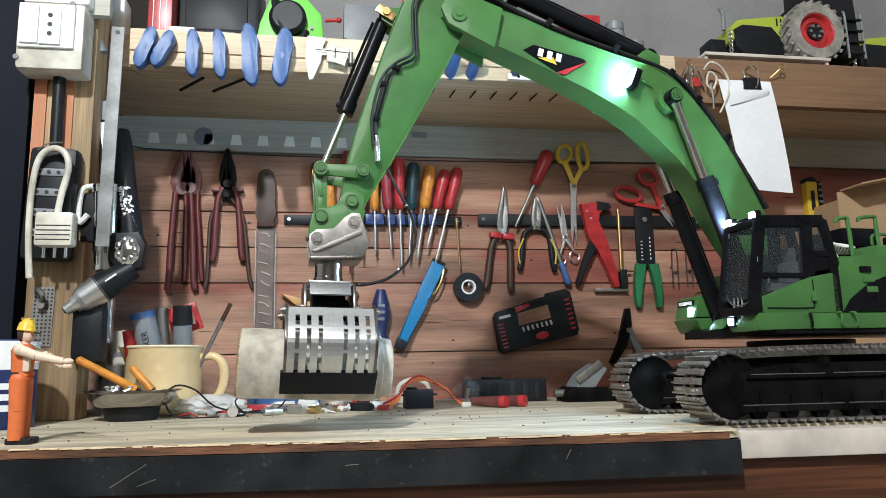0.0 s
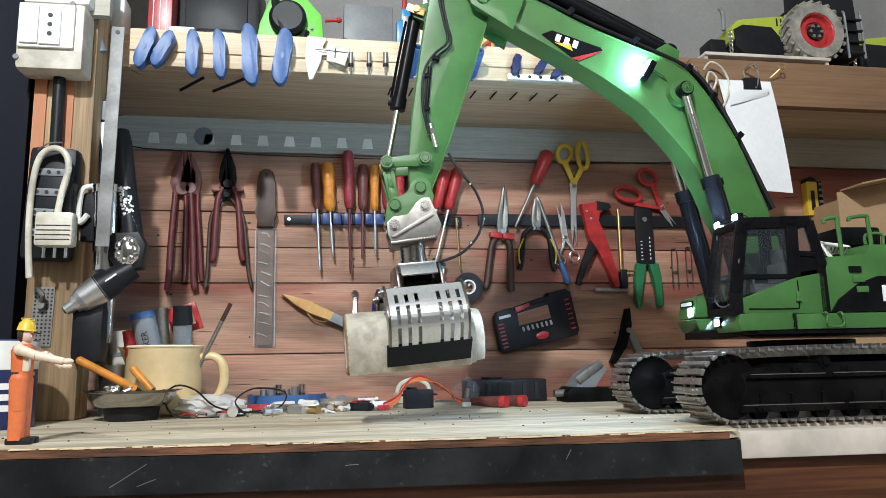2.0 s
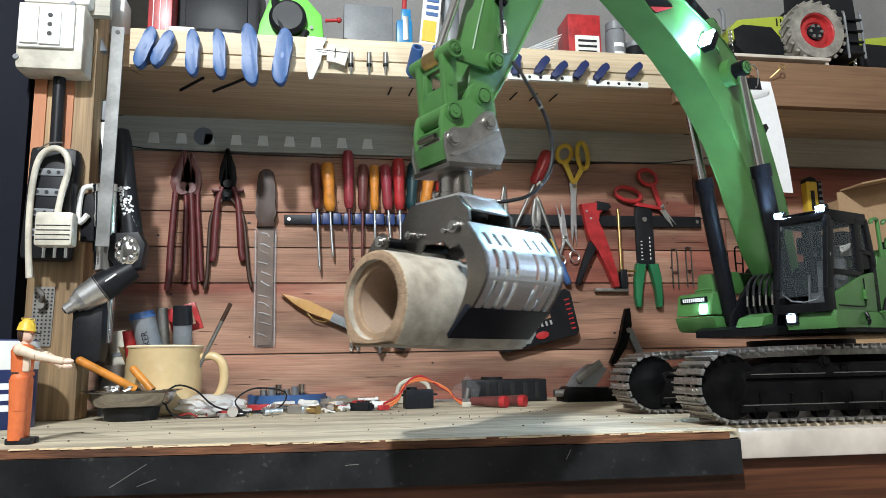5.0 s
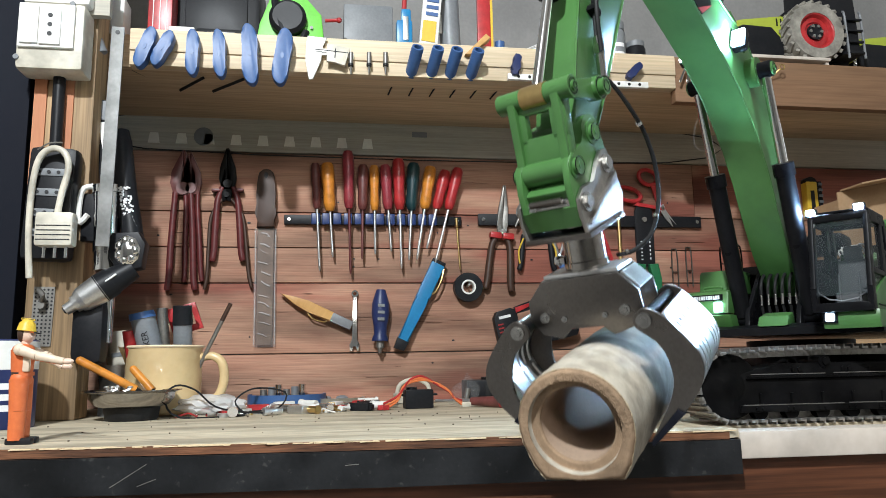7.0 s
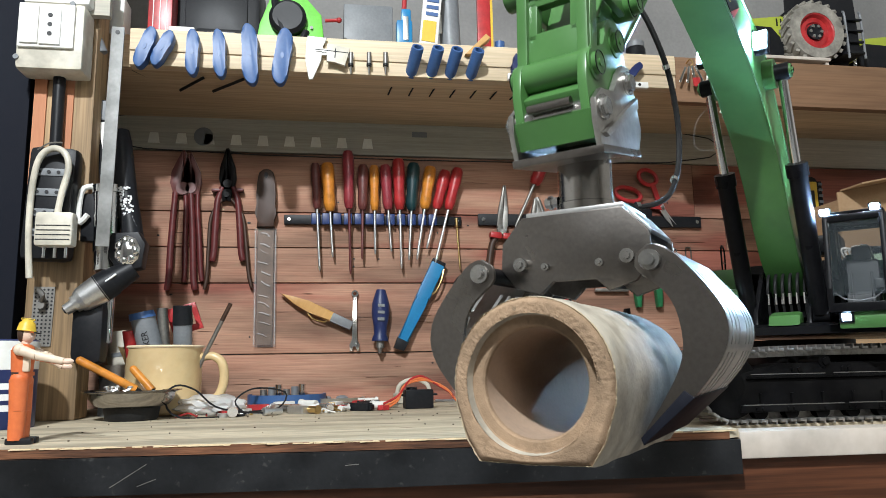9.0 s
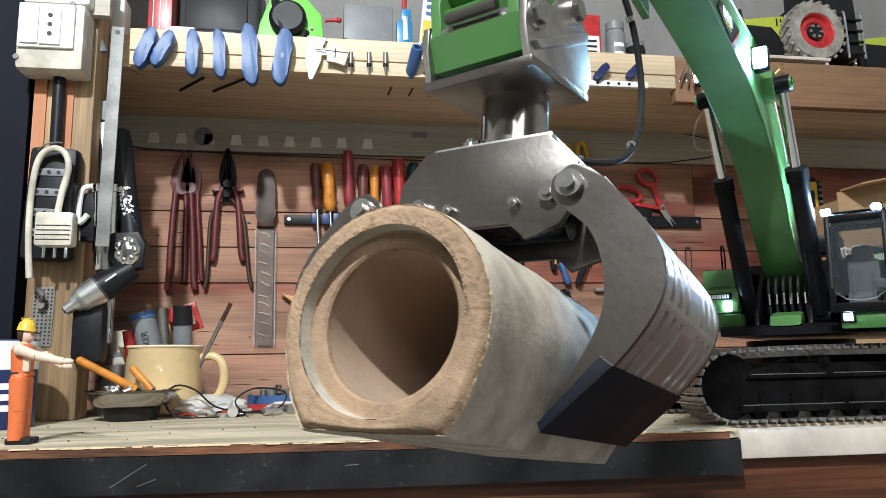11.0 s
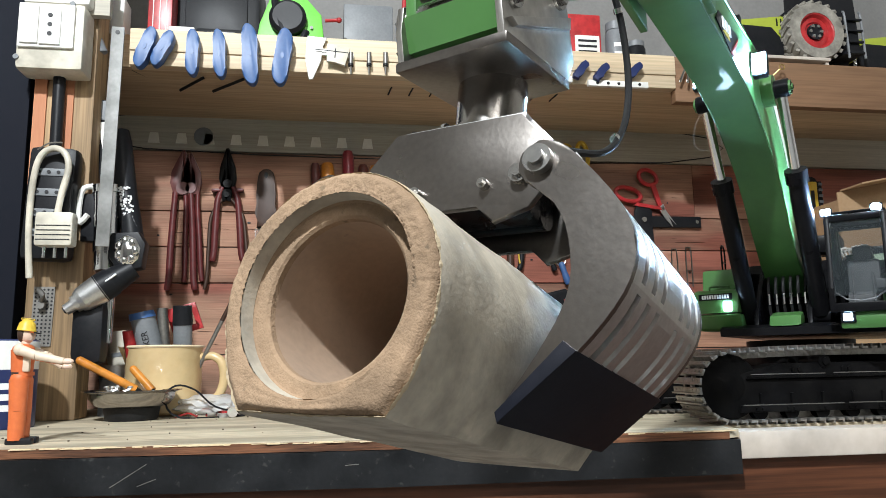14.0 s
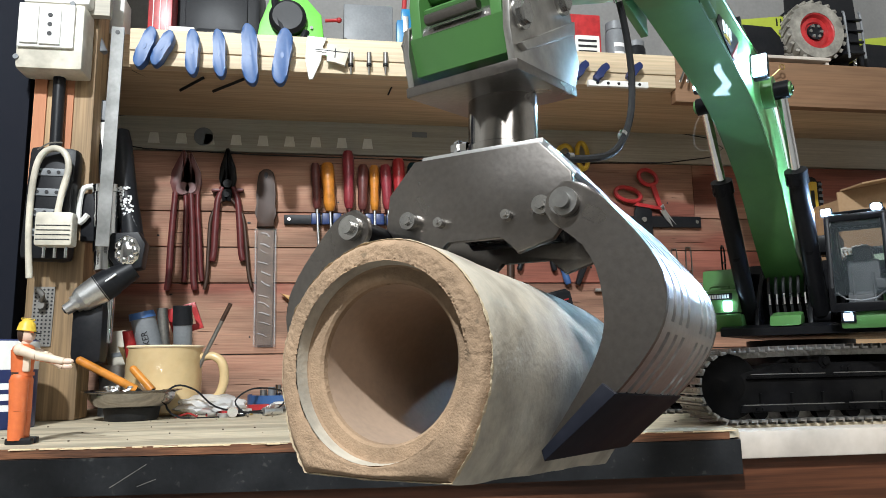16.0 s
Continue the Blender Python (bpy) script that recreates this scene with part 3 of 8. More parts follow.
part("sleeve", sl, PLASTICWRAP, saw, "clear plastic sleeve")
# thin pale wires draw the glints on the sleeve's folds and sides
f = Form()
rc = random.Random(12)
for k in range(11):
    v0 = 0.118 + 0.0178 * k + rc.uniform(-0.003, 0.003)
    f.tube([(rc.uniform(-0.012, -0.004), v0 + rc.uniform(0.002, 0.008), 0.0118), (rc.uniform(-0.002, 0.003), v0 + rc.uniform(0.0, 0.003), 0.0122), (rc.uniform(0.006, 0.013), v0 - rc.uniform(0.0, 0.005), 0.0118)], rc.uniform(0.0006, 0.0014), 5)
for x_ in (-0.0175, 0.0172):
    f.tube([(x_, 0.112, 0.0118), (x_ * 0.97, 0.20, 0.0120), (x_, n - 0.004, 0.0118)], 0.0007, 5)
part("fold_glint", f, FOLDGLINT, saw)

# rack and its screwdrivers
def rail(label, x0, z0, x1, z1, hi, mat_):
    t = thing("tool_rail", label, "rail", on_wall((x0 + x1) / 2, (z0 + z1) / 2, math.degrees(math.atan2(z1 - z0, x1 - x0))))
    w = math.hypot(x1 - x0, z1 - z0)
    part("bar", Form().box((0, 0, 0.0045), (w, hi, 0.009), bevel=0.0015), mat_, t)
    for s in (-1, 1):
        part("screw", Form().rod((s * (w / 2 - 0.009), 0, 0.008), (s * (w / 2 - 0.009), 0, 0.0105), 0.0035, n=12), CHROME, t)
    return t


rack = rail("black wall rail with blue screwdriver clips", -0.0820, 0.3256, 0.2417, 0.3268, 0.017, BLACKPL)
xr0, zr0 = -0.0820, 0.3256
DRIVERS = (
    (0.085, 0.0085, MAROON, "maroon handled screwdriver in the wall rack", STEEL),
    (0.090, 0.0120, ORANGEPL, "orange handled screwdriver in the wall rack", STEEL),
    (0.108, 0.0105, CRIMSON, "long dark red screwdriver in the wall rack", DARKRED),
    (0.085, 0.0100, MAROON, "brown screwdriver with a hanging hole in the rack", MAROON),
    (0.085, 0.0088, ORANGEPL, "slim amber handled screwdriver in the wall rack", STEEL),
    (0.085, 0.0105, CRIMSON, "clear crimson handled screwdriver in the rack", STEEL),
    (0.096, 0.0115, REDPL, "red handled screwdriver in the wall rack", STEEL),
    (0.090, 0.0118, TEAL, "dark green handled screwdriver in the wall rack", STEEL),
    (0.082, 0.0115, ORANGEPL, "orange handled screwdriver leaning in the rack", STEEL),
    (0.076, 0.0110, REDPL, "red handled screwdriver leaning in the rack", STEEL),
    (0.082, 0.0110, REDPL, "red handled screwdriver leaning in the rack", STEEL),
)
WALL_AT = {
    "a": (-0.0278, 0.4281, -0.0177, 0.2311), "b": (-0.0062, 0.4287, 0.0052, 0.2559), "c": (0.0309, 0.4524, 0.0368, 0.2250), "d": (0.0591, 0.4271, 0.0571, 0.2520),
    "e": (0.0790, 0.4265, 0.0808, 0.2615), "f": (0.0990, 0.4281, 0.1097, 0.2669), "g": (0.1235, 0.4397, 0.1282, 0.2356), "h": (0.1522, 0.4328, 0.1419, 0.2514),
    "i": (0.1842, 0.4270, 0.1565, 0.2525), "j": (0.2122, 0.4200, 0.1746, 0.2726), "k": (0.2361, 0.4250, 0.1901, 0.2463),
}
for row, at in zip(DRIVERS, WALL_AT.values()):
    screwdriver(row[3], *at, row[0], row[1], row[2], 0.0024, row[4], out=0.019)
for k in range(12):
    x = xr0 + 0.056 + 0.0193 * k
    part("clip", Form().box((x - (rack.location.x), 0.0, 0.0135), (0.0150, 0.0205, 0.011), bevel=0.002), CLIPBLUE, rack, "blue plastic clip")
screwdriver("thin brass coloured pick hanging beside the rack", 0.2310, 0.3321, 0.2365, 0.2338, 0.02, 0.003, BRASS, 0.0016, BRASS, group="")

rail("black magnetic tool strip on the plank wall", 0.2742, 0.3305, 0.7214, 0.3310, 0.022, BLACKPL)

# long nose pliers with red and grey grips, and a roll of tape on a grip
pl = pliers("long_nose_pliers", "long nose pliers with red and grey grips", 0.3254, 0.3961, 0.3084, 0.1969, 0.050, 0.090, 0.020, SAWSTEEL, BROWNPL, 0.0065)
for s in (-1, 1):
    part("collar", Form().box((s * 0.012, 0.098, 0.012), (0.022, 0.012, 0.016), bevel=0.003), REDPL, pl, "red collar")
m = on_wall(0.2507, 0.2022)
tape = thing("tape_roll", "small roll of black insulating tape on the wall", "tape", m)
part("roll", Form().lathe([(0.0135, 0.002), (0.0265, 0.002), (0.0265, 0.019), (0.0135, 0.019), (0.0135, 0.002)], 36), BLACKPL, tape)
part("core", Form().lathe([(0.0105, 0.002), (0.0135, 0.002), (0.0135, 0.0198), (0.0105, 0.0198), (0.0105, 0.002)], 30), WHITE, tape, "pale cardboard core")
part("hook", Form().rod((0, 0.002, 0), (0, 0.004, 0.026), 0.002, n=8), STEEL, tape)
screwdriver("red handled scraper leaning on the wall", 0.4130, 0.4622, 0.3426, 0.3151, 0.072, 0.0135, REDPL, 0.0032, SAWSTEEL, out=0.018, group="")
pl = pliers("cutting_pliers", "black and yellow cutting pliers on the magnetic strip", 0.3858, 0.3740, 0.3837, 0.2342, 0.070, 0.052, 0.020, SAWSTEEL, BLACKPL, 0.0052)
for s in (-1, 1):
    part("stripe", Form().tube([(s * 0.026, 0.080, 0.0152), (s * 0.036, 0.105, 0.0152), (s * 0.034, 0.128, 0.0150)], 0.0016, 6), YELLOWPL, pl, "yellow stripe")
screwdriver("blue handled file hanging at a slant", 0.4435, 0.2074, 0.3891, 0.3741, 0.045, 0.0065, BLUE, 0.0042, SAWSTEEL, out=0.012, group="")


def scissors(label, x0, z0, x1, z1, loops, blade, mat_, loop_r, thick):
    """Scissors hung: v runs from the loops to the tips; loops are (u, v, a, b, tilt)."""
    m, n = along(x0, z0, x1, z1)
    t = thing("scissors", label, "scissors", m)
    pv = n - blade
    for s, (u, v, a, b, tilt) in zip((-1, 1), loops):
        ring = [(p[0], p[1], 0.010) for p in ellipse(a, b, 14)]
        part("loop", Form().tube(ring, thick, 8, pose(u, v, 0, 0, 0, tilt), closed=True), mat_, t, "plastic finger loop" if thick > 0.002 else "")
        part("shank", Form().prism([(u - thick * 1.2, v + b * 0.9), (u + thick * 1.4, v + b * 0.9), (-s * 0.003 + 0.004, pv + 0.004), (-s * 0.003 - 0.004, pv + 0.004)], 0.0075 + s * 0.0012, 0.0125 + s * 0.0012, bevel=0.0008), mat_, t)
        part("blade", Form().prism([(-s * 0.001 - 0.0065, pv - 0.006), (-s * 0.001 + 0.0065, pv - 0.006), (s * 0.0045 + 0.003, n * 0.97 - 0.02), (s * 0.0045, n)], 0.0085 + s * 0.0012, 0.0105 + s * 0.0012), STEEL, t)
    part("screw", Form().rod((0, pv, 0.006), (0, pv, 0.0145), 0.0035, n=14), CHROME, t)
    return t


scissors("yellow handled scissors hanging tips down on the strip", 0.4643, 0.4854, 0.4593, 0.2835, ((-0.020, 0.026, 0.0105, 0.026, 6), (0.017, 0.024, 0.0135, 0.0175, -30)), 0.115, YELLOWPL, 0.012, 0.0046)
scissors("small steel scissors hanging tips up on the strip", 0.4477, 0.2496, 0.4304, 0.3659, ((-0.017, 0.006, 0.0095, 0.0095, 0), (0.012, 0.010, 0.0090, 0.0100, 0)), 0.070, STEEL, 0.01, 0.0013)
scissors("red handled scissors opened wide on the strip", 0.5980, 0.4167, 0.6648, 0.3223, ((-0.015, 0.008, 0.014, 0.019, 30), (0.040, 0.012, 0.013, 0.026, 42)), 0.042, REDPL, 0.012, 0.0042)

# red automatic wire stripper
m = on_wall(0.5025, 0.2871)
ws = thing("wire_stripper", "red and black automatic wire stripper on the strip", "wire stripper", m)
part("body", Form().prism([(-0.030, 0.074), (0.004, 0.078), (0.022, 0.070), (0.022, 0.064), (0.004, 0.058), (0.002, 0.040), (0.010, 0.030), (0.022, -0.010), (0.034, -0.052), (0.040, -0.084), (0.028, -0.086), (0.016, -0.050), (0.000, -0.014), (-0.016, 0.004), (-0.022, 0.030)], 0.004, 0.020, bevel=0.002), REDPL, ws, "red front arm")
part("lever", Form().prism([(-0.012, 0.010), (-0.020, -0.010), (-0.034, -0.045), (-0.046, -0.078), (-0.038, -0.082), (-0.020, -0.040), (0.000, -0.006), (0.006, 0.004)], 0.006, 0.018, bevel=0.002), BLACKPL, ws, "black rear arm")
part("head", Form().prism([(0.002, 0.080), (0.026, 0.076), (0.030, 0.068), (0.020, 0.061), (0.000, 0.062)], 0.003, 0.022, bevel=0.002), BLACKPL, ws, "black head")
for u, v in ((-0.020, 0.060), (-0.012, 0.046)):
    part("rivet", Form().rod((u, v, 0.019), (u, v, 0.0215), 0.0022, n=10), STEEL, ws)

# brass rod and small machine vice jaw
m = on_wall(0.5486, 0.2731)
gauge = thing("marking_gauge", "small brass and black marking gauge on the wall", "gauge", m)
part("rod", Form().rod((0.001, -0.040, 0.010), (0.001, 0.078, 0.010), 0.0034, n=12).ball((0.001, 0.079, 0.010), 0.0036), BRASS, gauge, "brass rod")
part("block", Form().box((0.004, -0.055, 0.010), (0.013, 0.036, 0.013), bevel=0.0015), BLACKPL, gauge)
part("bar", Form().box((-0.020, -0.076, 0.008), (0.066, 0.006, 0.008), bevel=0.001), SAWSTEEL, gauge)
part("thumb_screw", Form().rod((-0.012, -0.040, 0.012), (0.030, -0.040, 0.012), 0.0022, n=8), BRASS, gauge)

# crimping pliers with green grips
m = on_wall(0.6014, 0.2679)
cr = thing("crimping_pliers", "black crimping pliers with green grips", "pliers", m)
part("plate", Form().prism([(-0.012, 0.095), (0.010, 0.095), (0.018, 0.082), (0.018, -0.020), (0.010, -0.026), (-0.010, -0.026), (-0.018, -0.020), (-0.018, 0.082)], 0.005, 0.011, bevel=0.0008), BLACKPL, cr, "black plate with pale markings")
for k in range(6):
    part("mark", Form().box((-0.008, -0.012 + 0.007 * k, 0.0112), (0.0035, 0.0018, 0.0006)).box((0.009, -0.010 + 0.008 * k, 0.0112), (0.0022, 0.004, 0.0006)), WHITEINK, cr)
part("pivot", Form().rod((0, 0.066, 0.004), (0, 0.066, 0.0145), 0.0048, n=16), SAWSTEEL, cr)
for s in (-1, 1):
    part("grip", Form().prism([(s * 0.003, -0.022), (s * 0.022, -0.020), (s * 0.0265, -0.050), (s * 0.028, -0.085), (s * 0.025, -0.104), (s * 0.016, -0.104), (s * 0.014, -0.070), (s * 0.008, -0.042)], 0.003, 0.017, bevel=0.003), MIDGREEN, cr, "green plastic grip")

# bit case
m = on_wall(0.3768, 0.1386, 13)
case = thing("bit_case", "black bit case with red buttons hung askew on the wall", "tool case", m)
part("shell", Form().prism([(-0.074, -0.042), (0.068, -0.042), (0.074, -0.034), (0.076, 0.038), (0.068, 0.046), (0.032, 0.046), (0.028, 0.030), (-0.034, 0.026), (-0.044, 0.036), (-0.070, 0.034), (-0.078, 0.024), (-0.080, -0.034)], 0.002, 0.024, bevel=0.003), BLACKPL, case, "black ribbed shell")
part("window", Form().prism([(-0.036, 0.000), (0.026, 0.000), (0.026, 0.025), (-0.034, 0.022)], 0.0242, 0.0252), PLANK, case, "cut-out showing wood")
part("handle", Form().tube([(-0.036, 0.030, 0.020), (-0.005, 0.034, 0.020), (0.030, 0.036, 0.020)], 0.0055, 10), BLACKPL, case)
part("handle_pad", Form().prism([(-0.036, 0.024), (-0.008, 0.030), (-0.008, 0.036), (-0.036, 0.034)], 0.0235, 0.0275, bevel=0.001), REDPL, case, "red pad")
part("button", Form().prism(ellipse(0.013, 0.0068, 18, 0.002, -0.027), 0.024, 0.0265, bevel=0.0008), REDPL, case, "red oval button")
for k in range(7):
    part("bit", Form().rod((-0.030 + 0.009 * k, -0.004, 0.0245), (-0.030 + 0.009 * k, -0.012, 0.0265), 0.0022, n=6), STEEL, case)
    part("bit_tip", Form().box((-0.069, -0.032 + 0.007 * k, 0.0245), (0.010, 0.0026, 0.0014)), REDPL, case)
    part("bit_tip", Form().box((0.064, -0.028 + 0.009 * k, 0.0245), (0.009, 0.0026, 0.0014)), REDPL, case)
part("mark", Form().box((-0.058, 0.022, 0.0245), (0.022, 0.005, 0.001)), WHITEINK, case)

# black spring clamp and wire staples
m = on_wall(0.5557, 0.1608, -8)
cl = thing("spring_clamp", "black spring clamp with worn arms", "clamp", m)
part("arm", Form().prism([(-0.004, 0.0), (0.004, 0.002), (0.010, -0.030), (0.004, -0.070), (-0.018, -0.110), (-0.026, -0.104), (-0.010, -0.060), (-0.008, -0.030)], 0.006, 0.018, bevel=0.001), CHASSISBLACK, cl)
part("arm", Form().prism([(0.000, -0.030), (0.012, -0.036), (0.036, -0.074), (0.042, -0.100), (0.034, -0.104), (0.022, -0.074), (0.002, -0.046)], 0.005, 0.016, bevel=0.001), GREYPL, cl)
part("pivot", Form().rod((0.004, -0.040, 0.004), (0.004, -0.040, 0.020), 0.005, n=14), SAWSTEEL, cl)
for a in ((0.6625, 0.2405), (0.6921, 0.2439)):
    f = Form().tube([(-0.0055, -0.040, 0.004), (-0.0055, 0.030, 0.004), (0, 0.036, 0.004), (0.0055, 0.030, 0.004), (0.0055, -0.040, 0.004)], 0.0014, 6).rod((-0.0055, -0.008, 0.004), (0.0055, -0.008, 0.004), 0.0012, n=6)
    solid("wire_hook", f, DARKSTEEL, "bent dark wire hook on the plank wall", "hook", on_wall(*a))

# lower row: knife, wrench, blue screwdriver, blue pen
m, n = along(-0.0856, 0.1904, 0.0391, 0.1333)
kn = thing("craft_knife", "craft knife with a tan wooden handle and blue cap", "knife", m)
part("handle", Form().prism([(-0.001, 0.0), (0.006, 0.03), (0.0095, 0.060), (0.009, n - 0.038), (-0.009, n - 0.038), (-0.0095, 0.050), (-0.005, 0.02)], 0.004, 0.018, bevel=0.003), TANWOOD, kn, "tan wooden handle")
part("cap", Form().prism([(-0.0085, n - 0.040), (0.0085, n - 0.040), (0.008, n), (-0.008, n)], 0.004, 0.018, bevel=0.003), GREYPL, kn, "grey blue cap")
part("clip_wire", Form().tube([(0.010, 0.056, 0.012), (0.016, 0.070, 0.012), (0.013, 0.090, 0.012), (0.009, 0.092, 0.012)], 0.0014, 6), BRASS, kn)
m, n = along(0.0450, 0.1973, 0.0442, 0.0891)
wr = Form().prism([(-0.0035, 0.010), (0.0035, 0.010), (0.0040, n - 0.020), (0.0090, n - 0.012), (0.0085, n - 0.001), (0.0040, n), (0.0030, n - 0.009), (-0.0030, n - 0.009), (-0.0040, n), (-0.0085, n - 0.001), (-0.0090, n - 0.012), (-0.0040, n - 0.020)], 0.004, 0.0085, bevel=0.0006)
wr.lathe([(0.0030, 0.004), (0.0062, 0.004), (0.0062, 0.009), (0.0030, 0.009), (0.0030, 0.004)], 18, pose(0, 0.006, 0))
solid("spanner", wr, CHROME, "small bright combination spanner hung on a nail", "spanner", m)
m, n = along(0.0908, 0.1982, 0.0884, 0.0845)
sd = thing("stubby_screwdriver", "dark blue ratchet screwdriver hung on the wall", "screwdriver", m)
part("handle", Form().lathe([(0.0, 0.0), (0.008, 0.001), (0.011, 0.010), (0.0155, 0.026), (0.0160, 0.045), (0.0120, 0.066), (0.0110, 0.080), (0.0145, 0.088), (0.0145, 0.092), (0.0, 0.092)], 18, Matrix.Translation((0, 0, 0.018)) @ pose(0, 0, 0, -90, 0, 0)), DARKBLUE, sd)
for k in range(3):
    part("stripe", Form().box((0, 0.030 + 0.012 * k, 0.0338), (0.012, 0.005, 0.001)), GREYPL, sd)
part("chuck", Form().rod((0, 0.090, 0.018), (0, 0.104, 0.018), 0.0075, n=18).rod((0, 0.104, 0.018), (0, n, 0.018), 0.0050, 0.003, n=12), SAWSTEEL, sd)
m, n = along(0.1975, 0.2485, 0.1219, 0.0900)
pen = thing("utility_knife", "bright blue snap-off utility knife at a slant", "knife", m)
part("body", Form().prism([(-0.0125, 0.002), (0.0125, 0.002), (0.0125, 0.075), (0.0085, 0.090), (0.0100, n - 0.018), (-0.0100, n - 0.018), (-0.0085, 0.085), (-0.0125, 0.070)], 0.004, 0.020, bevel=0.003), CYANBLUE, pen)
part("cap", Form().prism([(-0.0110, n - 0.020), (0.0110, n - 0.020), (0.0095, n), (-0.0095, n - 0.002)], 0.004, 0.020, bevel=0.002), BLACKPL, pen, "black end")
part("cap", Form().prism([(-0.0130, -0.002), (0.0130, -0.002), (0.0130, 0.005), (-0.0130, 0.005)], 0.004, 0.020, bevel=0.001), BLACKPL, pen, "black end")
part("clip", Form().tube([(-0.013, 0.010, 0.021), (-0.017, 0.030, 0.022), (-0.0165, 0.052, 0.021), (-0.012, 0.060, 0.020)], 0.0018, 6), BRASS, pen, "bent wire clip")

# ---- along the shelf's front edge ----
LIP_Y = 1.065


def hex_key(x, z, turn, hi, wide, mat_=None, back=0.085):
    t = thing("t_handle_key", "blue T-handled hex key hung through the shelf batten", "hex key", on_wall(x, z, turn, LIP_Y), "blue hex keys on the batten")
    edge_ = []
    for u, v in ellipse(1.0, 1.0, 28):
        v2 = math.copysign(abs(v) ** 0.85, v)
        edge_.append((0.84 * wide * (0.5 * u + 0.10 * math.sin(2.6 * v2) - 0.07 * u * math.cos(3.1 * v2)), hi * 0.5 * v2))
    part("handle", Form().prism(edge_, 0.004, 0.021, bevel=0.0030), mat_ or BLUE, t)
    part("emblem", Form().prism(ellipse(0.0026, 0.0050, 14), 0.0205, 0.0216), BLUE, t)
    part("shaft", Form().rod((0, 0, 0.006), (-0.012, -0.004, -0.012), 0.0022, n=8), BLACKPL, t)
    return t


for x, z, tn, hi, wd in ((-0.2683, 0.5279, -14, 0.066, 0.025), (-0.2443, 0.5274, -20, 0.060, 0.023), (-0.2022, 0.5233, 4, 0.072, 0.024), (-0.1639, 0.5235, 8, 0.076, 0.024), (-0.1202, 0.5248, 8, 0.096, 0.031), (-0.0726, 0.5236, -2, 0.090, 0.032)):
    hex_key(x, z, tn, hi, wd)
for a, b in (((-0.2348, 0.4969), (-0.1943, 0.5052)), ((-0.1852, 0.4972), (-0.1269, 0.5092)), ((-0.2782, 0.5145), (-0.2987, 0.5140))):
    solid("key_shaft", Form().rod((a[0], 1.135, a[1]), (b[0], 1.10, b[1]), 0.0024, n=8), BLACKPL, "black hex rod under the shelf", "hex key")
for x, z, tn in ((0.2897, 0.5311, -8), (0.3317, 0.5322, -32), (0.3606, 0.5259, -38), (0.3967, 0.5277, -34), (0.4310, 0.5254, -36), (0.4874, 0.5301, -40)):
    t = thing("small_t_handle_key", "small dark blue T-handle key on the batten", "hex key", on_wall(x, z, tn, LIP_Y), "small keys on the batten")
    part("handle", Form().prism([(0.004, 0.018), (0.008, 0.014), (0.006, 0.004), (0.004, -0.006), (0.006, -0.016), (-0.004, -0.018), (-0.007, -0.012), (-0.004, -0.002), (-0.006, 0.010), (-0.003, 0.018)], 0.003, 0.014, bevel=0.003), DARKBLUE, t)
    part("shaft", Form().rod((0, 0, 0.004), (-0.002, -0.002, -0.010), 0.0016, n=6), BLACKPL, t)
for k in range(9):
    x = 0.10 + 0.0355 * k
    solid("key_tip", Form().rod((x, 1.115, 0.5165), (x - 0.007 - 0.001 * k, 1.140, 0.5050), 0.0014, n=6), BLACKPL, "thin dark key tip under the shelf", "hex key", group="key tips under the shelf")
for x0, z0, x1, z1 in ((0.2769, 0.5180, 0.3832, 0.5096), (0.4099, 0.5108, 0.5123, 0.5077)):
    t = thing("key_holder", "pale metal key holder strip on the batten", "holder", on_wall((x0 + x1) / 2, (z0 + z1) / 2 - 0.001, 0, LIP_Y))
    part("strip", Form().box((0, 0, 0.003), (x1 - x0, 0.010, 0.008), bevel=0.001), WHITE, t)
    for k in range(5):
        part("hole", Form().rod((-0.036 + 0.018 * k, 0, 0.0060), (-0.036 + 0.018 * k, 0, 0.0075), 0.0026, n=10), BLACKINK, t)

# caliper
m = on_wall(-0.0184, 0.5337, -4, LIP_Y)
ca = thing("caliper", "white plastic caliper hung on the shelf batten", "caliper", m)
part("beam", Form().prism([(-0.018, 0.012), (0.052, 0.008), (0.052, 0.000), (-0.018, 0.000)], 0.003, 0.007, bevel=0.0006), WHITE, ca)
part("jaw", Form().prism([(-0.020, 0.028), (0.010, 0.028), (0.004, 0.014), (0.004, -0.008), (-0.006, -0.040), (-0.012, -0.042), (-0.020, -0.012), (-0.021, 0.014)], 0.003, 0.0075, bevel=0.0006), WHITE, ca)
part("slider", Form().prism([(0.010, 0.018), (0.046, 0.014), (0.040, -0.016), (0.022, -0.010), (0.012, -0.012)], 0.0065, 0.011, bevel=0.0008), CREAMPLASTIC, ca)
part("scale", Form().box((0.018, 0.006, 0.0112), (0.050, 0.0012, 0.0006)).box((0.024, 0.003, 0.0112), (0.0015, 0.016, 0.0006)), BLACKINK, ca)
for a in ((0.0297, 0.5238), (0.0575, 0.5252), (0.0828, 0.5264)):
    t = thing("drill_bit", "small steel bit stuck in the batten", "drill bit", on_wall(*a, 0, LIP_Y), "bits in the batten")
    part("shank", Form().rod((0, 0.016, 0.006), (0, -0.004, 0.005), 0.0036, n=10).rod((0, -0.004, 0.005), (0, -0.019, 0.004), 0.0022, 0.001, n=8), SAWSTEEL, t)
    part("collar", Form().rod((0, -0.002, 0.005), (0, -0.006, 0.005), 0.0042, n=10), BLACKPL, t)

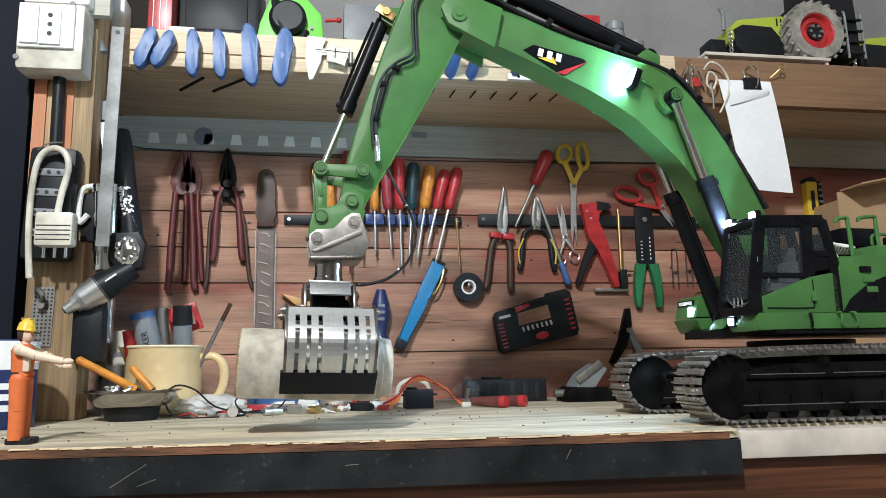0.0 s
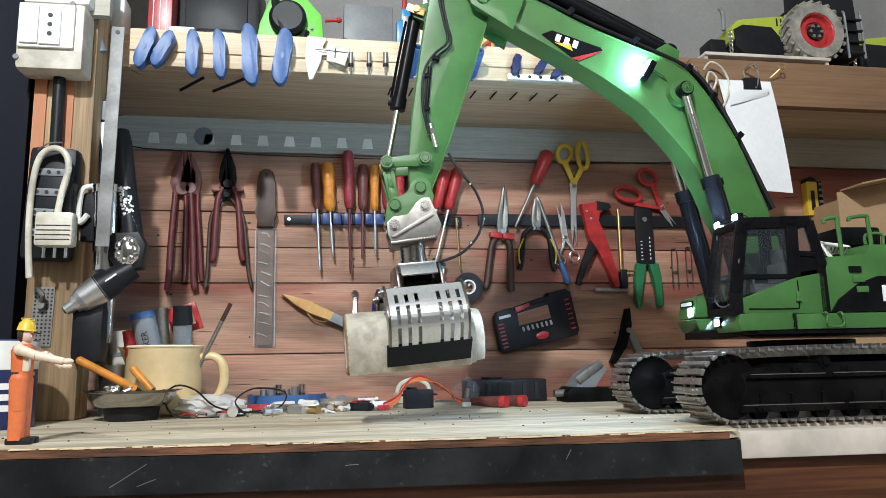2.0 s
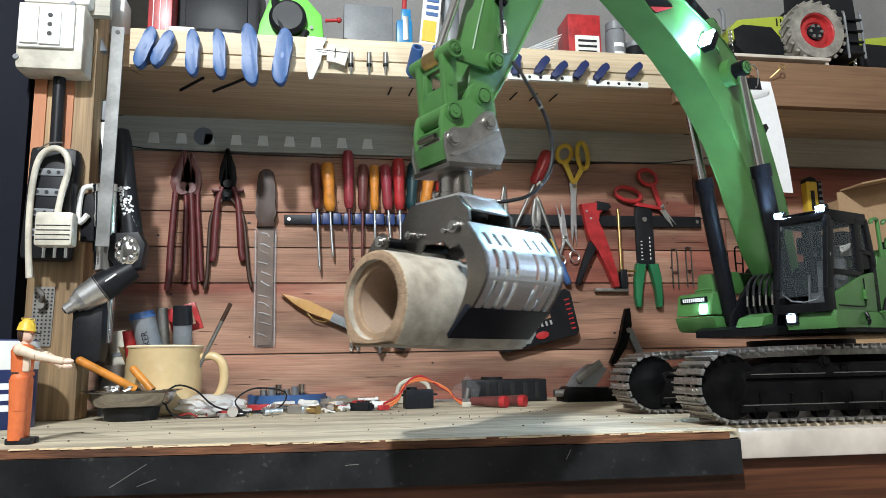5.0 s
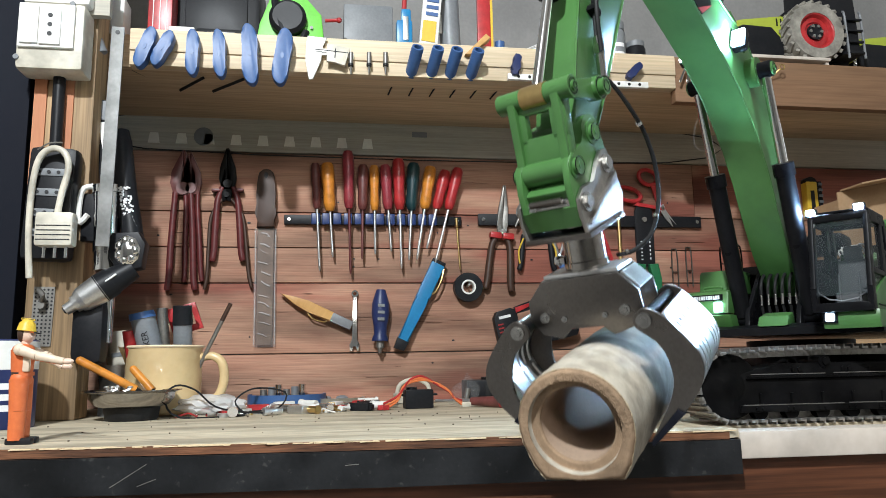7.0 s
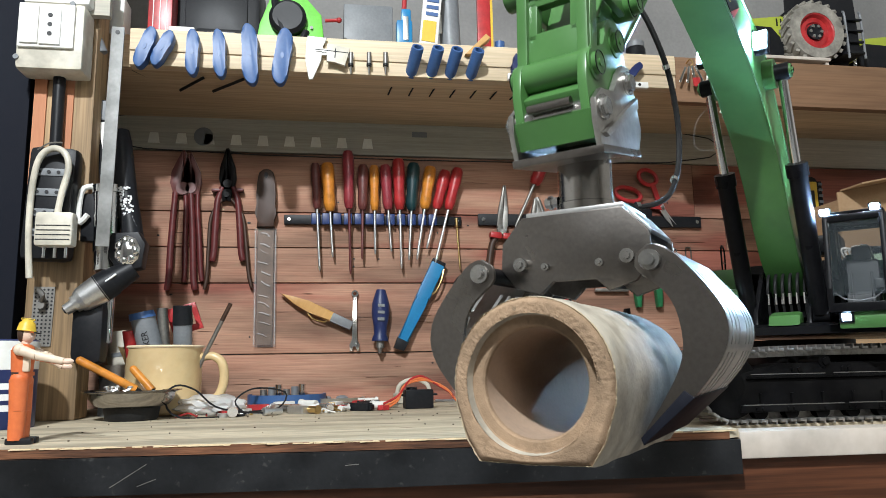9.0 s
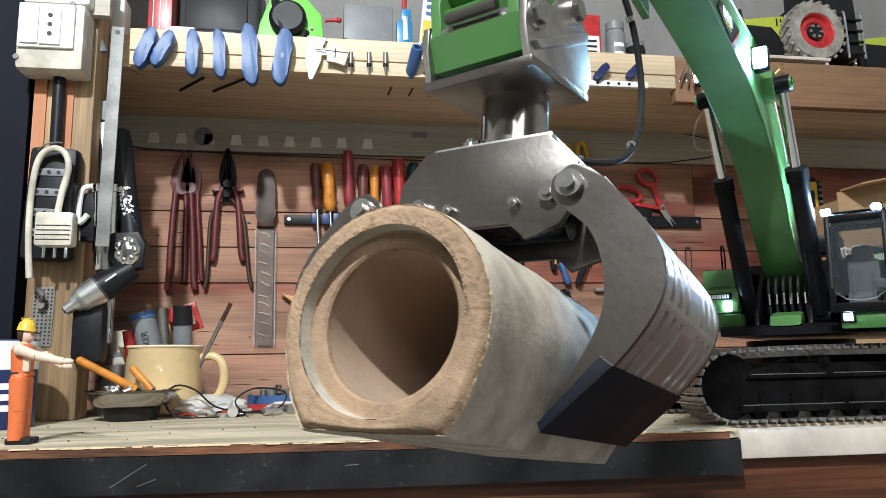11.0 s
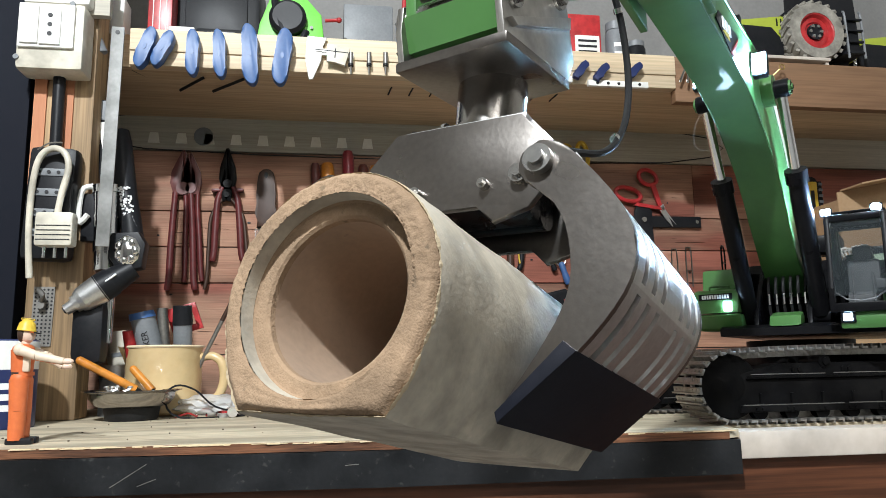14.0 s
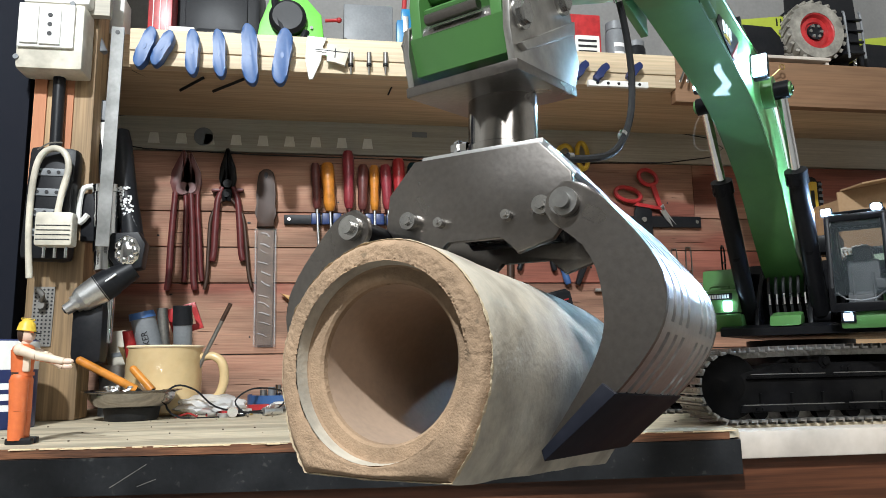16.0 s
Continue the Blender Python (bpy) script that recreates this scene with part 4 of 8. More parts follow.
# four blue tube holders
for a in ((0.1267, 0.5277), (0.1587, 0.5284), (0.1883, 0.5280), (0.2218, 0.5278)):
    t = thing("socket_driver", "blue tubular nut driver handle in the batten", "nut driver", on_wall(*a, -14, LIP_Y), "nut drivers in the batten")
    part("tube", Form().lathe([(0.0060, 0.026), (0.0090, 0.026), (0.0096, 0.022), (0.0092, -0.018), (0.0075, -0.026), (0.0, -0.026), (0.0, 0.010), (0.0060, 0.012), (0.0060, 0.026)], 22, Matrix.Translation((0, 0, 0.010)) @ pose(0, 0, 0, -36, 0, 0)), BLUE, t)
    part("hollow", Form().rod((0, 0, 0.0125), (0, 0, 0.0130), 0.0059, n=18, m=Matrix.Translation((0, 0, 0.010)) @ pose(0, 0, 0, -36, 0, 0)), BLACKINK, t)

# keys, looped string and the clipped paper
m = on_wall(0.5883, 0.5309, 0, LIP_Y)
keys = thing("key_bunch", "bunch of small keys with a red tag on a hook", "keys", m)
part("hook", Form().tube([(0, 0.024, -0.006), (0, 0.026, 0.006), (0.003, 0.018, 0.010), (0, 0.014, 0.008)], 0.0012, 6), BRASS, keys)
for k in range(4):
    part("key", Form().box((0, -0.006, 0), (0.004, 0.030, 0.0015), pose(-0.012 + 0.007 * k, 0.004, 0.006 + 0.002 * k, 0, 0, -24 + 16 * k), 0.0005), CHROME, keys)
part("tag", Form().prism([(0.000, -0.008), (0.012, -0.007), (0.013, -0.022), (0.002, -0.023)], 0.009, 0.012, bevel=0.0008), REDPL, keys, "red tag")
m = on_wall(0.6188, 0.5343, 0, LIP_Y)
cord = thing("cord_loop", "loop of pale cord with safety glasses hanging", "cord", m)
part("cord", Form().tube([(-0.008, 0.004, 0.008), (0.004, 0.018, 0.009), (0.022, 0.010, 0.010), (0.034, -0.014, 0.010), (0.030, -0.040, 0.010), (0.014, -0.070, 0.010)], 0.0018, 6).tube([(0.0, 0.0, 0.011), (0.012, -0.010, 0.011), (0.004, -0.030, 0.011), (-0.006, -0.020, 0.011)], 0.0018, 6, closed=True), CREAMPLASTIC, cord)
part("chain", Form().tube([(0.0, -0.02, 0.012), (0.003, -0.045, 0.012), (0.002, -0.065, 0.012)], 0.0019, 5), SAWSTEEL, cord)
part("glasses_rim", Form().tube([(-0.030, -0.090, 0.010), (-0.006, -0.066, 0.010), (0.004, -0.100, 0.012), (0.010, -0.130, 0.012), (-0.034, -0.132, 0.012)], 0.0013, 6, closed=True), PLASTICWRAP, cord, "clear spectacle rim")

m = on_wall(0.6927, 0.5179, 0, LIP_Y)
note = thing("paper_note", "white paper sheets held by a black binder clip", "paper", m)
rp = random.Random(2)


def sheet(pts, w, bend):
    f = Form()
    nu, nv = 6, 12
    g = {}
    for i in range(nu + 1):
        for j in range(nv + 1):
            a, b = i / nu, j / nv
            top = Vector(pts[0]).lerp(Vector(pts[1]), a)
            bot = Vector(pts[3]).lerp(Vector(pts[2]), a)
            q = top.lerp(bot, b)
            g[i, j] = (q.x, q.y, w + bend * math.sin(3.1 * b) * (0.4 + a) + 0.0012 * noise.noise(Vector((a * 3, b * 4, w * 900))))
    lay = []
    for d in (0.0, 0.0008):
        lay.append({k: f.bm.verts.new((p[0], p[1], p[2] + d)) for k, p in g.items()})
    for i in range(nu):
        for j in range(nv):
            for l in lay:
                f.bm.faces.new((l[i, j], l[i + 1, j], l[i + 1, j + 1], l[i, j + 1]))
    edge_ = [(i, 0) for i in range(nu)] + [(nu, j) for j in range(nv)] + [(i, nv) for i in range(nu, 0, -1)] + [(0, j) for j in range(nv, 0, -1)]
    for a, b in zip(edge_, edge_[1:] + edge_[:1]):
        f.bm.faces.new((lay[0][a], lay[0][b], lay[1][b], lay[1][a]))
    return f


part("sheet", sheet([(-0.056, 0.006), (0.038, 0.006), (0.060, -0.186), (-0.026, -0.180)], 0.0060, 0.003), PAPER, note, "white paper sheet")
part("sheet", sheet([(-0.042, 0.004), (0.030, 0.004), (0.028, -0.020), (-0.040, -0.040)], 0.0095, 0.003), PAPER, note, "torn smaller white sheet")
part("binder_clip", Form().prism([(-0.014, 0.008), (0.014, 0.008), (0.016, -0.012), (-0.016, -0.012)], 0.004, 0.0150, bevel=0.001), BLACKPL, note, "black binder clip")
part("clip_wire", Form().tube([(-0.012, 0.006, 0.013), (-0.014, 0.020, 0.016), (0.0, 0.030, 0.017), (0.010, 0.020, 0.016), (0.008, -0.004, 0.0165), (0.002, -0.010, 0.0165)], 0.0012, 6), CHROME, note, "bent wire clip lever")
part("hook", Form().tube([(0.0, 0.026, -0.006), (0.0, 0.028, 0.012), (0.004, 0.022, 0.016)], 0.0014, 6), BRASS, note)
m = on_wall(0.7427, 0.5422, 0, LIP_Y)
eye = thing("screw_eye", "small screw eye in the shelf edge", "hook", m)
part("shank", Form().rod((-0.006, -0.008, 0.0), (0.006, 0.004, 0.010), 0.0012, n=6), BRASS, eye)
part("ring", Form().tube([(p[0] + 0.009, p[1] + 0.007, 0.011) for p in ellipse(0.0045, 0.0045, 10)], 0.0012, 6, closed=True), BRASS, eye)

# ---- on the shelf ----
SHELF_Z = 0.5638


def on_shelf(x, y=1.16, turn=0.0):
    return pose(x, y, SHELF_Z, 0, 0, turn)


def shelf_x(a):
    return a[0]


t = thing("power_adapter", "white plastic power adapter on the shelf", "adapter", on_shelf(shelf_x((-0.3377, 0.5974)), 1.12))
part("case", Form().box((0, 0, 0.034), (0.047, 0.04, 0.068), bevel=0.005), WHITE, t)
part("lead", Form().tube([(-0.012, 0, 0.066), (-0.012, 0, 0.09), (-0.03, 0.01, 0.11)], 0.003, 8), WHITE, t)
t = thing("bar_clamp_head", "grey tube with a white cap leaning by the socket box", "tube", on_wall(-0.3405, 0.5471, 0, 1.045))
part("tube", Form().rod((-0.008, 0.018, 0.012), (0.013, -0.036, 0.004), 0.0110, n=20), GREYPL, t)
part("cap", Form().rod((-0.012, 0.028, 0.014), (-0.008, 0.018, 0.012), 0.0120, n=20), WHITE, t, "white end cap")
for k in range(3):
    part("rib", Form().rod((-0.006 + 0.0022 * k, 0.013 - 0.0055 * k, 0.0115 - 0.0006 * k), (-0.005 + 0.0022 * k, 0.0105 - 0.0055 * k, 0.0112 - 0.0006 * k), 0.0117, n=20), GREYPL, t)
t = thing("red_carton", "red and white carton standing on the shelf", "box", on_shelf(shelf_x((-0.2683, 0.6310)), 1.15))
part("carton", Form().box((0, 0, 0.06), (0.036, 0.05, 0.12), bevel=0.001), REDPL, t)
for k in range(3):
    part("print_bar", Form().box((-0.010 + 0.010 * k, -0.0255, 0.055), (0.0012, 0.001, 0.085)), WHITEINK, t)
t = thing("white_block", "small white plastic block on the shelf", "lid", on_shelf(shelf_x((-0.2308, 0.5990)), 1.12))
part("lid", Form().box((0, 0, 0.0135), (0.040, 0.03, 0.027), bevel=0.004), WHITE, t)
t = thing("black_case", "large black plastic tool case on the shelf", "tool case", on_shelf(shelf_x((-0.1882, 0.6664)), 1.215))
part("shell", Form().box((0, 0, 0.08), (0.140, 0.10, 0.16), bevel=0.008), BLACKPL, t)
part("rib", Form().box((0, -0.051, 0.070), (0.10, 0.004, 0.10), bevel=0.002), BLACKPL, t)
t = thing("digital_gauge", "flat black gadget with a silver button strip", "gadget", on_shelf(shelf_x((-0.1690, 0.5968)), 1.11))
part("body", Form().box((0, 0, 0.012), (0.080, 0.025, 0.022), bevel=0.006), BLACKPL, t)
part("button_strip", Form().box((0.002, -0.0128, 0.014), (0.036, 0.002, 0.006), bevel=0.001), CHROME, t, "silver button strip")
m = on_shelf(shelf_x((-0.0667, 0.6283)), 1.15)
t = thing("tape_measure", "bright green and black strap reel on the shelf", "reel", m)
part("frame", Form().prism([(-0.058, 0.002), (-0.050, 0.055), (-0.034, 0.10), (0.020, 0.11), (0.050, 0.075), (0.056, 0.020), (0.040, 0.002)], -0.012, 0.012, pose(0, 0, 0, 90, 0, 0), 0.004), BRIGHTGREEN, t, "bright green body")
part("drum", Form().lathe([(0, 0.016), (0.024, 0.016), (0.030, 0.010), (0.030, -0.010), (0.0, -0.010)], 28, pose(-0.004, -0.014, 0.062, 90, 0, 0)), BLACKPL, t, "black drum")
part("strap", Form().tube([(-0.026, -0.022, 0.10), (-0.020, -0.024, 0.060), (-0.004, -0.026, 0.024), (0.014, -0.024, 0.016), (0.026, -0.020, 0.04)], 0.006, 8), BLACKPL, t)
part("base", Form().box((0.0, -0.004, 0.010), (0.086, 0.03, 0.018), bevel=0.004), BLACKPL, t)
for u, h_ in ((-0.042, 0.024), (-0.026, 0.012), (0.034, 0.050), (0.046, 0.028)):
    part("screw", Form().rod((u, -0.0125, h_), (u, -0.0155, h_), 0.0028, n=10), CHROME, t)
part("crank", Form().rod((0.056, -0.01, 0.066), (0.078, -0.01, 0.068), 0.0030, n=10).ball((0.079, -0.01, 0.068), 0.0048), REDPL, t, "red crank knob")
t = thing("grey_box", "grey box with a dark arched opening on the shelf", "box", on_shelf(shelf_x((0.0631, 0.6923)), 1.225))
part("box", Form().box((0, 0, 0.06), (0.085, 0.09, 0.12), bevel=0.003), GREYPL, t)
part("opening", Form().prism([(-0.021, 0), (0.021, 0), (0.021, 0.024), (0.014, 0.032), (-0.014, 0.032), (-0.021, 0.024)], 0.0, 0.002, pose(0, -0.045, 0.002, 90, 0, 0)), BLACKPL, t, "black arched opening")
t = thing("snap_knife", "blue and steel cutter standing on the shelf", "knife", on_shelf(shelf_x((0.1164, 0.6047)), 1.10))
part("body", Form().box((0, 0, 0.026), (0.026, 0.018, 0.050), bevel=0.004).box((0.003, 0, 0.060), (0.016, 0.012, 0.024), bevel=0.003), CYANBLUE, t)
part("blade", Form().box((0.002, -0.0095, 0.036), (0.008, 0.003, 0.040), bevel=0.0005), STEEL, t)
part("tip", Form().rod((0.0, 0, 0.07), (0.002, 0, 0.10), 0.004, n=8), REDPL, t)
t = thing("blade_packet", "blue and yellow printed packet leaning on the shelf", "packet", on_shelf(shelf_x((0.1536, 0.6167)), 1.10) @ pose(0, 0, 0, 0, 6, 0))
part("packet", Form().box((0, 0, 0.058), (0.030, 0.016, 0.114), bevel=0.0015), WHITE, t)
part("yellow_panel", Form().box((-0.001, -0.0085, 0.034), (0.022, 0.001, 0.036)), YELLOWPL, t, "yellow panel")
for k in range(4):
    part("print_bar", Form().box((0.001, -0.0088, 0.064 + 0.012 * k), (0.020, 0.001, 0.006)), BLUE, t)
part("base", Form().box((0, -0.001, 0.006), (0.028, 0.017, 0.010), bevel=0.001), MIDGREEN, t)
t = thing("grey_tube", "grey padded tube standing on the shelf", "tube", on_shelf(shelf_x((0.1983, 0.6342)), 1.13))
part("tube", Form().rod((0, 0, 0.001), (-0.004, 0, 0.13), 0.0175, n=24), GREYPL, t)
part("flap", Form().box((-0.022, -0.008, 0.062), (0.016, 0.003, 0.034), pose(0, 0, 0, 0, 0, 0), 0.001), WHITE, t)
t = thing("red_rule", "red and yellow folding rule standing on the shelf", "rule", on_shelf(shelf_x((0.2510, 0.6175)), 1.10))
part("rule", Form().box((-0.002, 0, 0.055), (0.022, 0.008, 0.108), bevel=0.001), REDPL, t)
part("edge", Form().box((0.011, 0, 0.055), (0.004, 0.007, 0.108)), YELLOWPL, t, "yellow edge")
t = thing("blue_marker", "blue capped marker on the shelf", "marker", on_shelf(shelf_x((0.2783, 0.6035)), 1.12))
part("body", Form().rod((0, 0, 0.001), (0.002, 0, 0.034), 0.0085, n=16), BLUE, t)
t = thing("wood_wedge", "dark wooden wedge leaning over the shelf edge", "wedge", on_wall(0.2381, 0.5589, 0, 1.075))
part("wedge", Form().prism([(-0.030, -0.014), (-0.022, -0.014), (0.012, 0.016), (0.004, 0.022)], 0.0, 0.020, bevel=0.001), TANWOOD, t)
t = thing("paper_stack", "messy pile of white papers on the shelf", "paper", on_shelf(shelf_x((0.3301, 0.5962)), 1.14))
for k in range(6):
    part("sheet", Form().box((0, 0, 0), (0.085, 0.06, 0.0012), pose(0.004 * k, 0.002 * k, 0.006 + 0.007 * k, 0, -14 - 3 * k, 6 * k - 12)), PAPER, t)
t = thing("red_carton", "red and white carton lying on the shelf", "box", on_shelf(shelf_x((0.4428, 0.6636)), 1.18))
part("carton", Form().box((0, 0, 0.055), (0.060, 0.06, 0.11), bevel=0.0012), REDPL, t)
part("white_panel", Form().box((0.004, -0.0305, 0.050), (0.045, 0.001, 0.040)), WHITE, t, "white panel")
for k in range(3):
    part("print_bar", Form().box((0.004, -0.0312, 0.040 + 0.010 * k), (0.034, 0.001, 0.004)), BLACKINK, t)
for px_, tall, m_ in (((0.5078, 0.6505)[0], 0.105, GREYPL), ((0.5451, 0.6431)[0], 0.070, BLACKPL)):
    t = thing("spray_can", "capped can standing on the shelf", "can", on_shelf(px_, 1.17))
    part("body", Form().lathe([(0, 0.0), (0.017, 0.0), (0.018, 0.003), (0.018, tall * 0.80), (0.014, tall * 0.88), (0.0, tall * 0.88)], 28), m_, t)
    part("cap", Form().rod((0, 0, tall * 0.86), (0, 0, tall), 0.0165, n=24), GREYPL, t, "grey cap")
    for k in range(3):
        part("print_bar", Form().lathe([(0.0183, tall * (0.2 + 0.16 * k)), (0.0184, tall * (0.27 + 0.16 * k))], 10, None, 240, 60), WHITEINK, t)
solid("pale_board", Form().box((0.0, 0, 0.034), (0.20, 0.012, 0.068), bevel=0.001), CREAMBOARD, "cream board leaning against the back wall", "board", on_shelf(shelf_x((0.7207, 0.7151)), 1.28))

# two lime tractors on a white tray
x0 = shelf_x((0.6256, 0.5734))
x1 = shelf_x((0.8606, 0.5855))
tray = solid("white_tray", Form().box(((x1 - x0) / 2, 0.05, 0.0130), (x1 - x0, 0.11, 0.006), bevel=0.0015).box((0.004, 0.05, 0.0052), (0.006, 0.10, 0.0102)).box((x1 - x0 - 0.004, 0.05, 0.0052), (0.006, 0.10, 0.0102)), WHITEPVC, "thin white tray board on the shelf", "tray", pose(x0, 1.078, SHELF_Z))


def tractor(x, y, z):
    t = thing("toy_tractor", "lime green and black model tractor with red wheel rims", "toy tractor", pose(x, y, z), "model tractors on the shelf")
    for wx, r, yy in ((0.062, 0.056, -0.030), (0.062, 0.056, 0.035), (-0.075, 0.036, -0.026), (-0.075, 0.036, 0.030)):
        if wx < 0:
            continue
        wheel = part("wheel", Form().lathe([(r * 0.60, -0.020), (r * 0.92, -0.020), (r * 0.97, -0.012), (r * 0.97, 0.012), (r * 0.92, 0.020), (r * 0.60, 0.020)], 40, pose(wx, yy, r, 90, 0, 0)), TYRE, t, "dusty grey lugged tyre")
        lug = Form()
        for k in range(22):
            for sgn in (-1, 1):
                lug.box((r * 0.985, 0, sgn * 0.010), (r * 0.09, r * 0.11, 0.021), pose(wx, yy, r, 90, 0, 0) @ pose(0, 0, 0, 0, 0, k * 16.36 + sgn * 4) @ pose(0, 0, 0, sgn * 28, 0, 0))
        part("lug", lug, TYRE, wheel)
        part("rim", Form().lathe([(0.0, 0.010), (r * 0.30, 0.010), (r * 0.34, 0.013), (r * 0.50, 0.011), (r * 0.56, 0.018), (r * 0.62, 0.0195), (r * 0.62, -0.018), (0.0, -0.018)], 32, pose(wx, yy, r, 90, 0, 0)), REDPL, wheel, "red rim")
        part("hub", Form().rod((wx, yy - 0.0105, r), (wx, yy - 0.0150, r), r * 0.26, n=20), BLACKPL, wheel)
        nuts = Form()
        for k in range(6):
            a = radians(60 * k)
            nuts.rod((wx + r * 0.19 * math.cos(a), yy - 0.0145, r + r * 0.19 * math.sin(a)), (wx + r * 0.19 * math.cos(a), yy - 0.0175, r + r * 0.19 * math.sin(a)), r * 0.055, n=6)
        part("wheel_nut", nuts, CHROME, wheel)
    part("bonnet", Form().prism([(-0.090, 0.040), (-0.092, 0.062), (-0.072, 0.082), (0.010, 0.092), (0.070, 0.094), (0.072, 0.060), (0.020, 0.050)], -0.024, 0.024, pose(0, 0, 0, 90, 0, 0), 0.004), LIMEPL, t, "lime green bonnet")
    part("grille", Form().prism([(-0.082, 0.030), (-0.084, 0.062), (-0.066, 0.072), (-0.010, 0.070), (0.012, 0.044), (0.010, 0.016), (-0.060, 0.010)], -0.027, 0.027, pose(0, 0, 0, 90, 0, 0), 0.004), BLACKPL, t, "black side grille")
    for k in range(5):
        part("vent", Form().box((0.002 + 0.008 * k, -0.0248, 0.080), (0.0024, 0.001, 0.014), pose(0, 0, 0)), BLACKPL, t)
    part("exhaust", Form().tube([(-0.098, -0.018, 0.062), (-0.098, -0.018, 0.094), (-0.104, -0.018, 0.104)], 0.0038, 8), GREYPL, t)
    part("front_weight", Form().box((-0.112, 0, 0.030), (0.030, 0.040, 0.028), bevel=0.003), BLACKPL, t)
    f = Form()
    for k in range(5):
        f.tube([(p[0] * 0.7 - 0.094, -0.030, 0.052 - 0.008 * k + p[1] * 1.1) for p in ellipse(0.004, 0.0045, 8)], 0.0012, 5, closed=True)
    part("chain", f, CHROME, t, "bright chain")
    part("mudguard", Form().lathe([(0.058, -0.020), (0.062, -0.020), (0.062, 0.022), (0.058, 0.022), (0.058, -0.020)], 20, pose(0.062, 0.0, 0.056, 90, 0, 0), 40, 130), BLACKPL, t)
    part("cab_block", Form().prism([(0.060, 0.070), (0.062, 0.17), (0.150, 0.17), (0.156, 0.020), (0.120, 0.020), (0.110, 0.080)], -0.036, 0.036, pose(0, 0, 0, 90, 0, 0), 0.004), BLACKPL, t)
    for yy in (-0.040,):
        part("ladder_rail", Form().tube([(0.128, yy, 0.012), (0.126, yy, 0.090), (0.122, yy, 0.100)], 0.0022, 6), GREYPL, t)
        part("ladder_rail", Form().tube([(0.160, yy, 0.012), (0.158, yy, 0.090), (0.154, yy, 0.100)], 0.0022, 6), GREYPL, t)
    for k in range(4):
        part("rung", Form().box((0.143, -0.040, 0.022 + 0.021 * k), (0.030, 0.006, 0.004), bevel=0.001), BLACKPL, t)
    return t


tx = shelf_x((0.8501, 0.6329))
tr1 = tractor(tx - 0.062, 1.135, SHELF_Z + 0.0162)
copy_thing(tr1, pose(tx + 0.190, 1.150, SHELF_Z + 0.0002))

# ---- right end under the shelf ----
m = on_wall(0.9615, 0.3811)
t = thing("spirit_level", "small yellow and black tool hanging on the wall", "level", m)
part("body", Form().box((0, 0, 0.010), (0.024, 0.070, 0.018), bevel=0.002), YELLOWPL, t)
part("edge", Form().box((0.017, -0.002, 0.010), (0.012, 0.076, 0.016), bevel=0.001), BLACKPL, t)
for k in range(6):
    part("tooth", Form().box((0.019, -0.030 + 0.012 * k, 0.0185), (0.008, 0.005, 0.003)), GREYPL, t)
part("mark", Form().box((0, -0.004, 0.0195), (0.008, 0.040, 0.001)), BLACKINK, t)
part("cap", Form().prism(ellipse(0.013, 0.009, 14, 0, 0.036), 0.003, 0.018, bevel=0.001), BLACKPL, t)
m = on_wall(1.0117, 0.3116, 0, 1.22)
t = thing("cardboard_box", "open cardboard box on the bench by the wall", "box", m)
part("side", Form().prism([(-0.050, 0.065), (0.20, 0.115), (0.20, -0.410), (-0.050, -0.410)], -0.004, 0.0, bevel=0.0008), CARD, t)
part("flap", Form().box((0, 0, 0), (0.24, 0.003, 0.06), pose(0.075, 0.092, 0.028, 0, 0, 11.3)), CARD, t)
part("side", Form().box((-0.049, -0.18, -0.045), (0.003, 0.46, 0.088)), CARD, t)

# ---- the post and what hangs on it ----
PY = 1.02
m = on_wall(-0.3710, 0.5059, 0, PY)
box = thing("socket_box", "cream wall socket box with a three-pin outlet", "socket box", m)
part("body", Form().box((0, 0, 0.022), (0.084, 0.094, 0.044), bevel=0.006), CREAMPLASTIC, box)
part("cover", Form().box((-0.004, 0.012, 0.046), (0.070, 0.062, 0.006), bevel=0.002), WHITE, box, "white cover")
part("outlet", Form().box((0.002, 0.012, 0.0500), (0.026, 0.055, 0.004), bevel=0.001), WHITE, box, "three-pin outlet")
for k in (-1, 0, 1):
    part("pin_hole", Form().rod((0.002, 0.012 + 0.013 * k, 0.0515), (0.002, 0.012 + 0.013 * k, 0.0530), 0.0030, n=12), BLACKINK, box)
part("switch", Form().box((-0.024, 0.012, 0.0500), (0.022, 0.053, 0.004), bevel=0.001), WHITE, box)
for u, v in ((-0.040, -0.032), (0.026, 0.046)):
    part("screw", Form().rod((u, v, 0.044), (u, v, 0.0460), 0.0035, n=12), GREYPL, box)
m = on_wall(-0.3642, 0.5644, 0, PY)
box2 = thing("switch_box", "white upper socket box above the other", "socket box", m)
part("body", Form().box((-0.004, 0.026, 0.020), (0.085, 0.070, 0.036), bevel=0.005), WHITE, box2)
for k in range(6):
    part("print_mark", Form().box((-0.008 + 0.007 * (k % 3), 0.002 + 0.006 * (k // 3), 0.0385), (0.005, 0.004, 0.001)), BLACKINK, box2)
cx, cz = -0.3669, 0.4145
solid("conduit", Form().rod((cx, PY - 0.012, cz + 0.060), (cx + 0.001, PY - 0.012, cz - 0.075), 0.0078, n=18), BLACKPL, "black plastic cable conduit on the post", "conduit")
m = on_wall(-0.3637, 0.2811, -2, PY)
strip = thing("power_strip", "dark multi-way power strip hung on the post", "power strip", m)
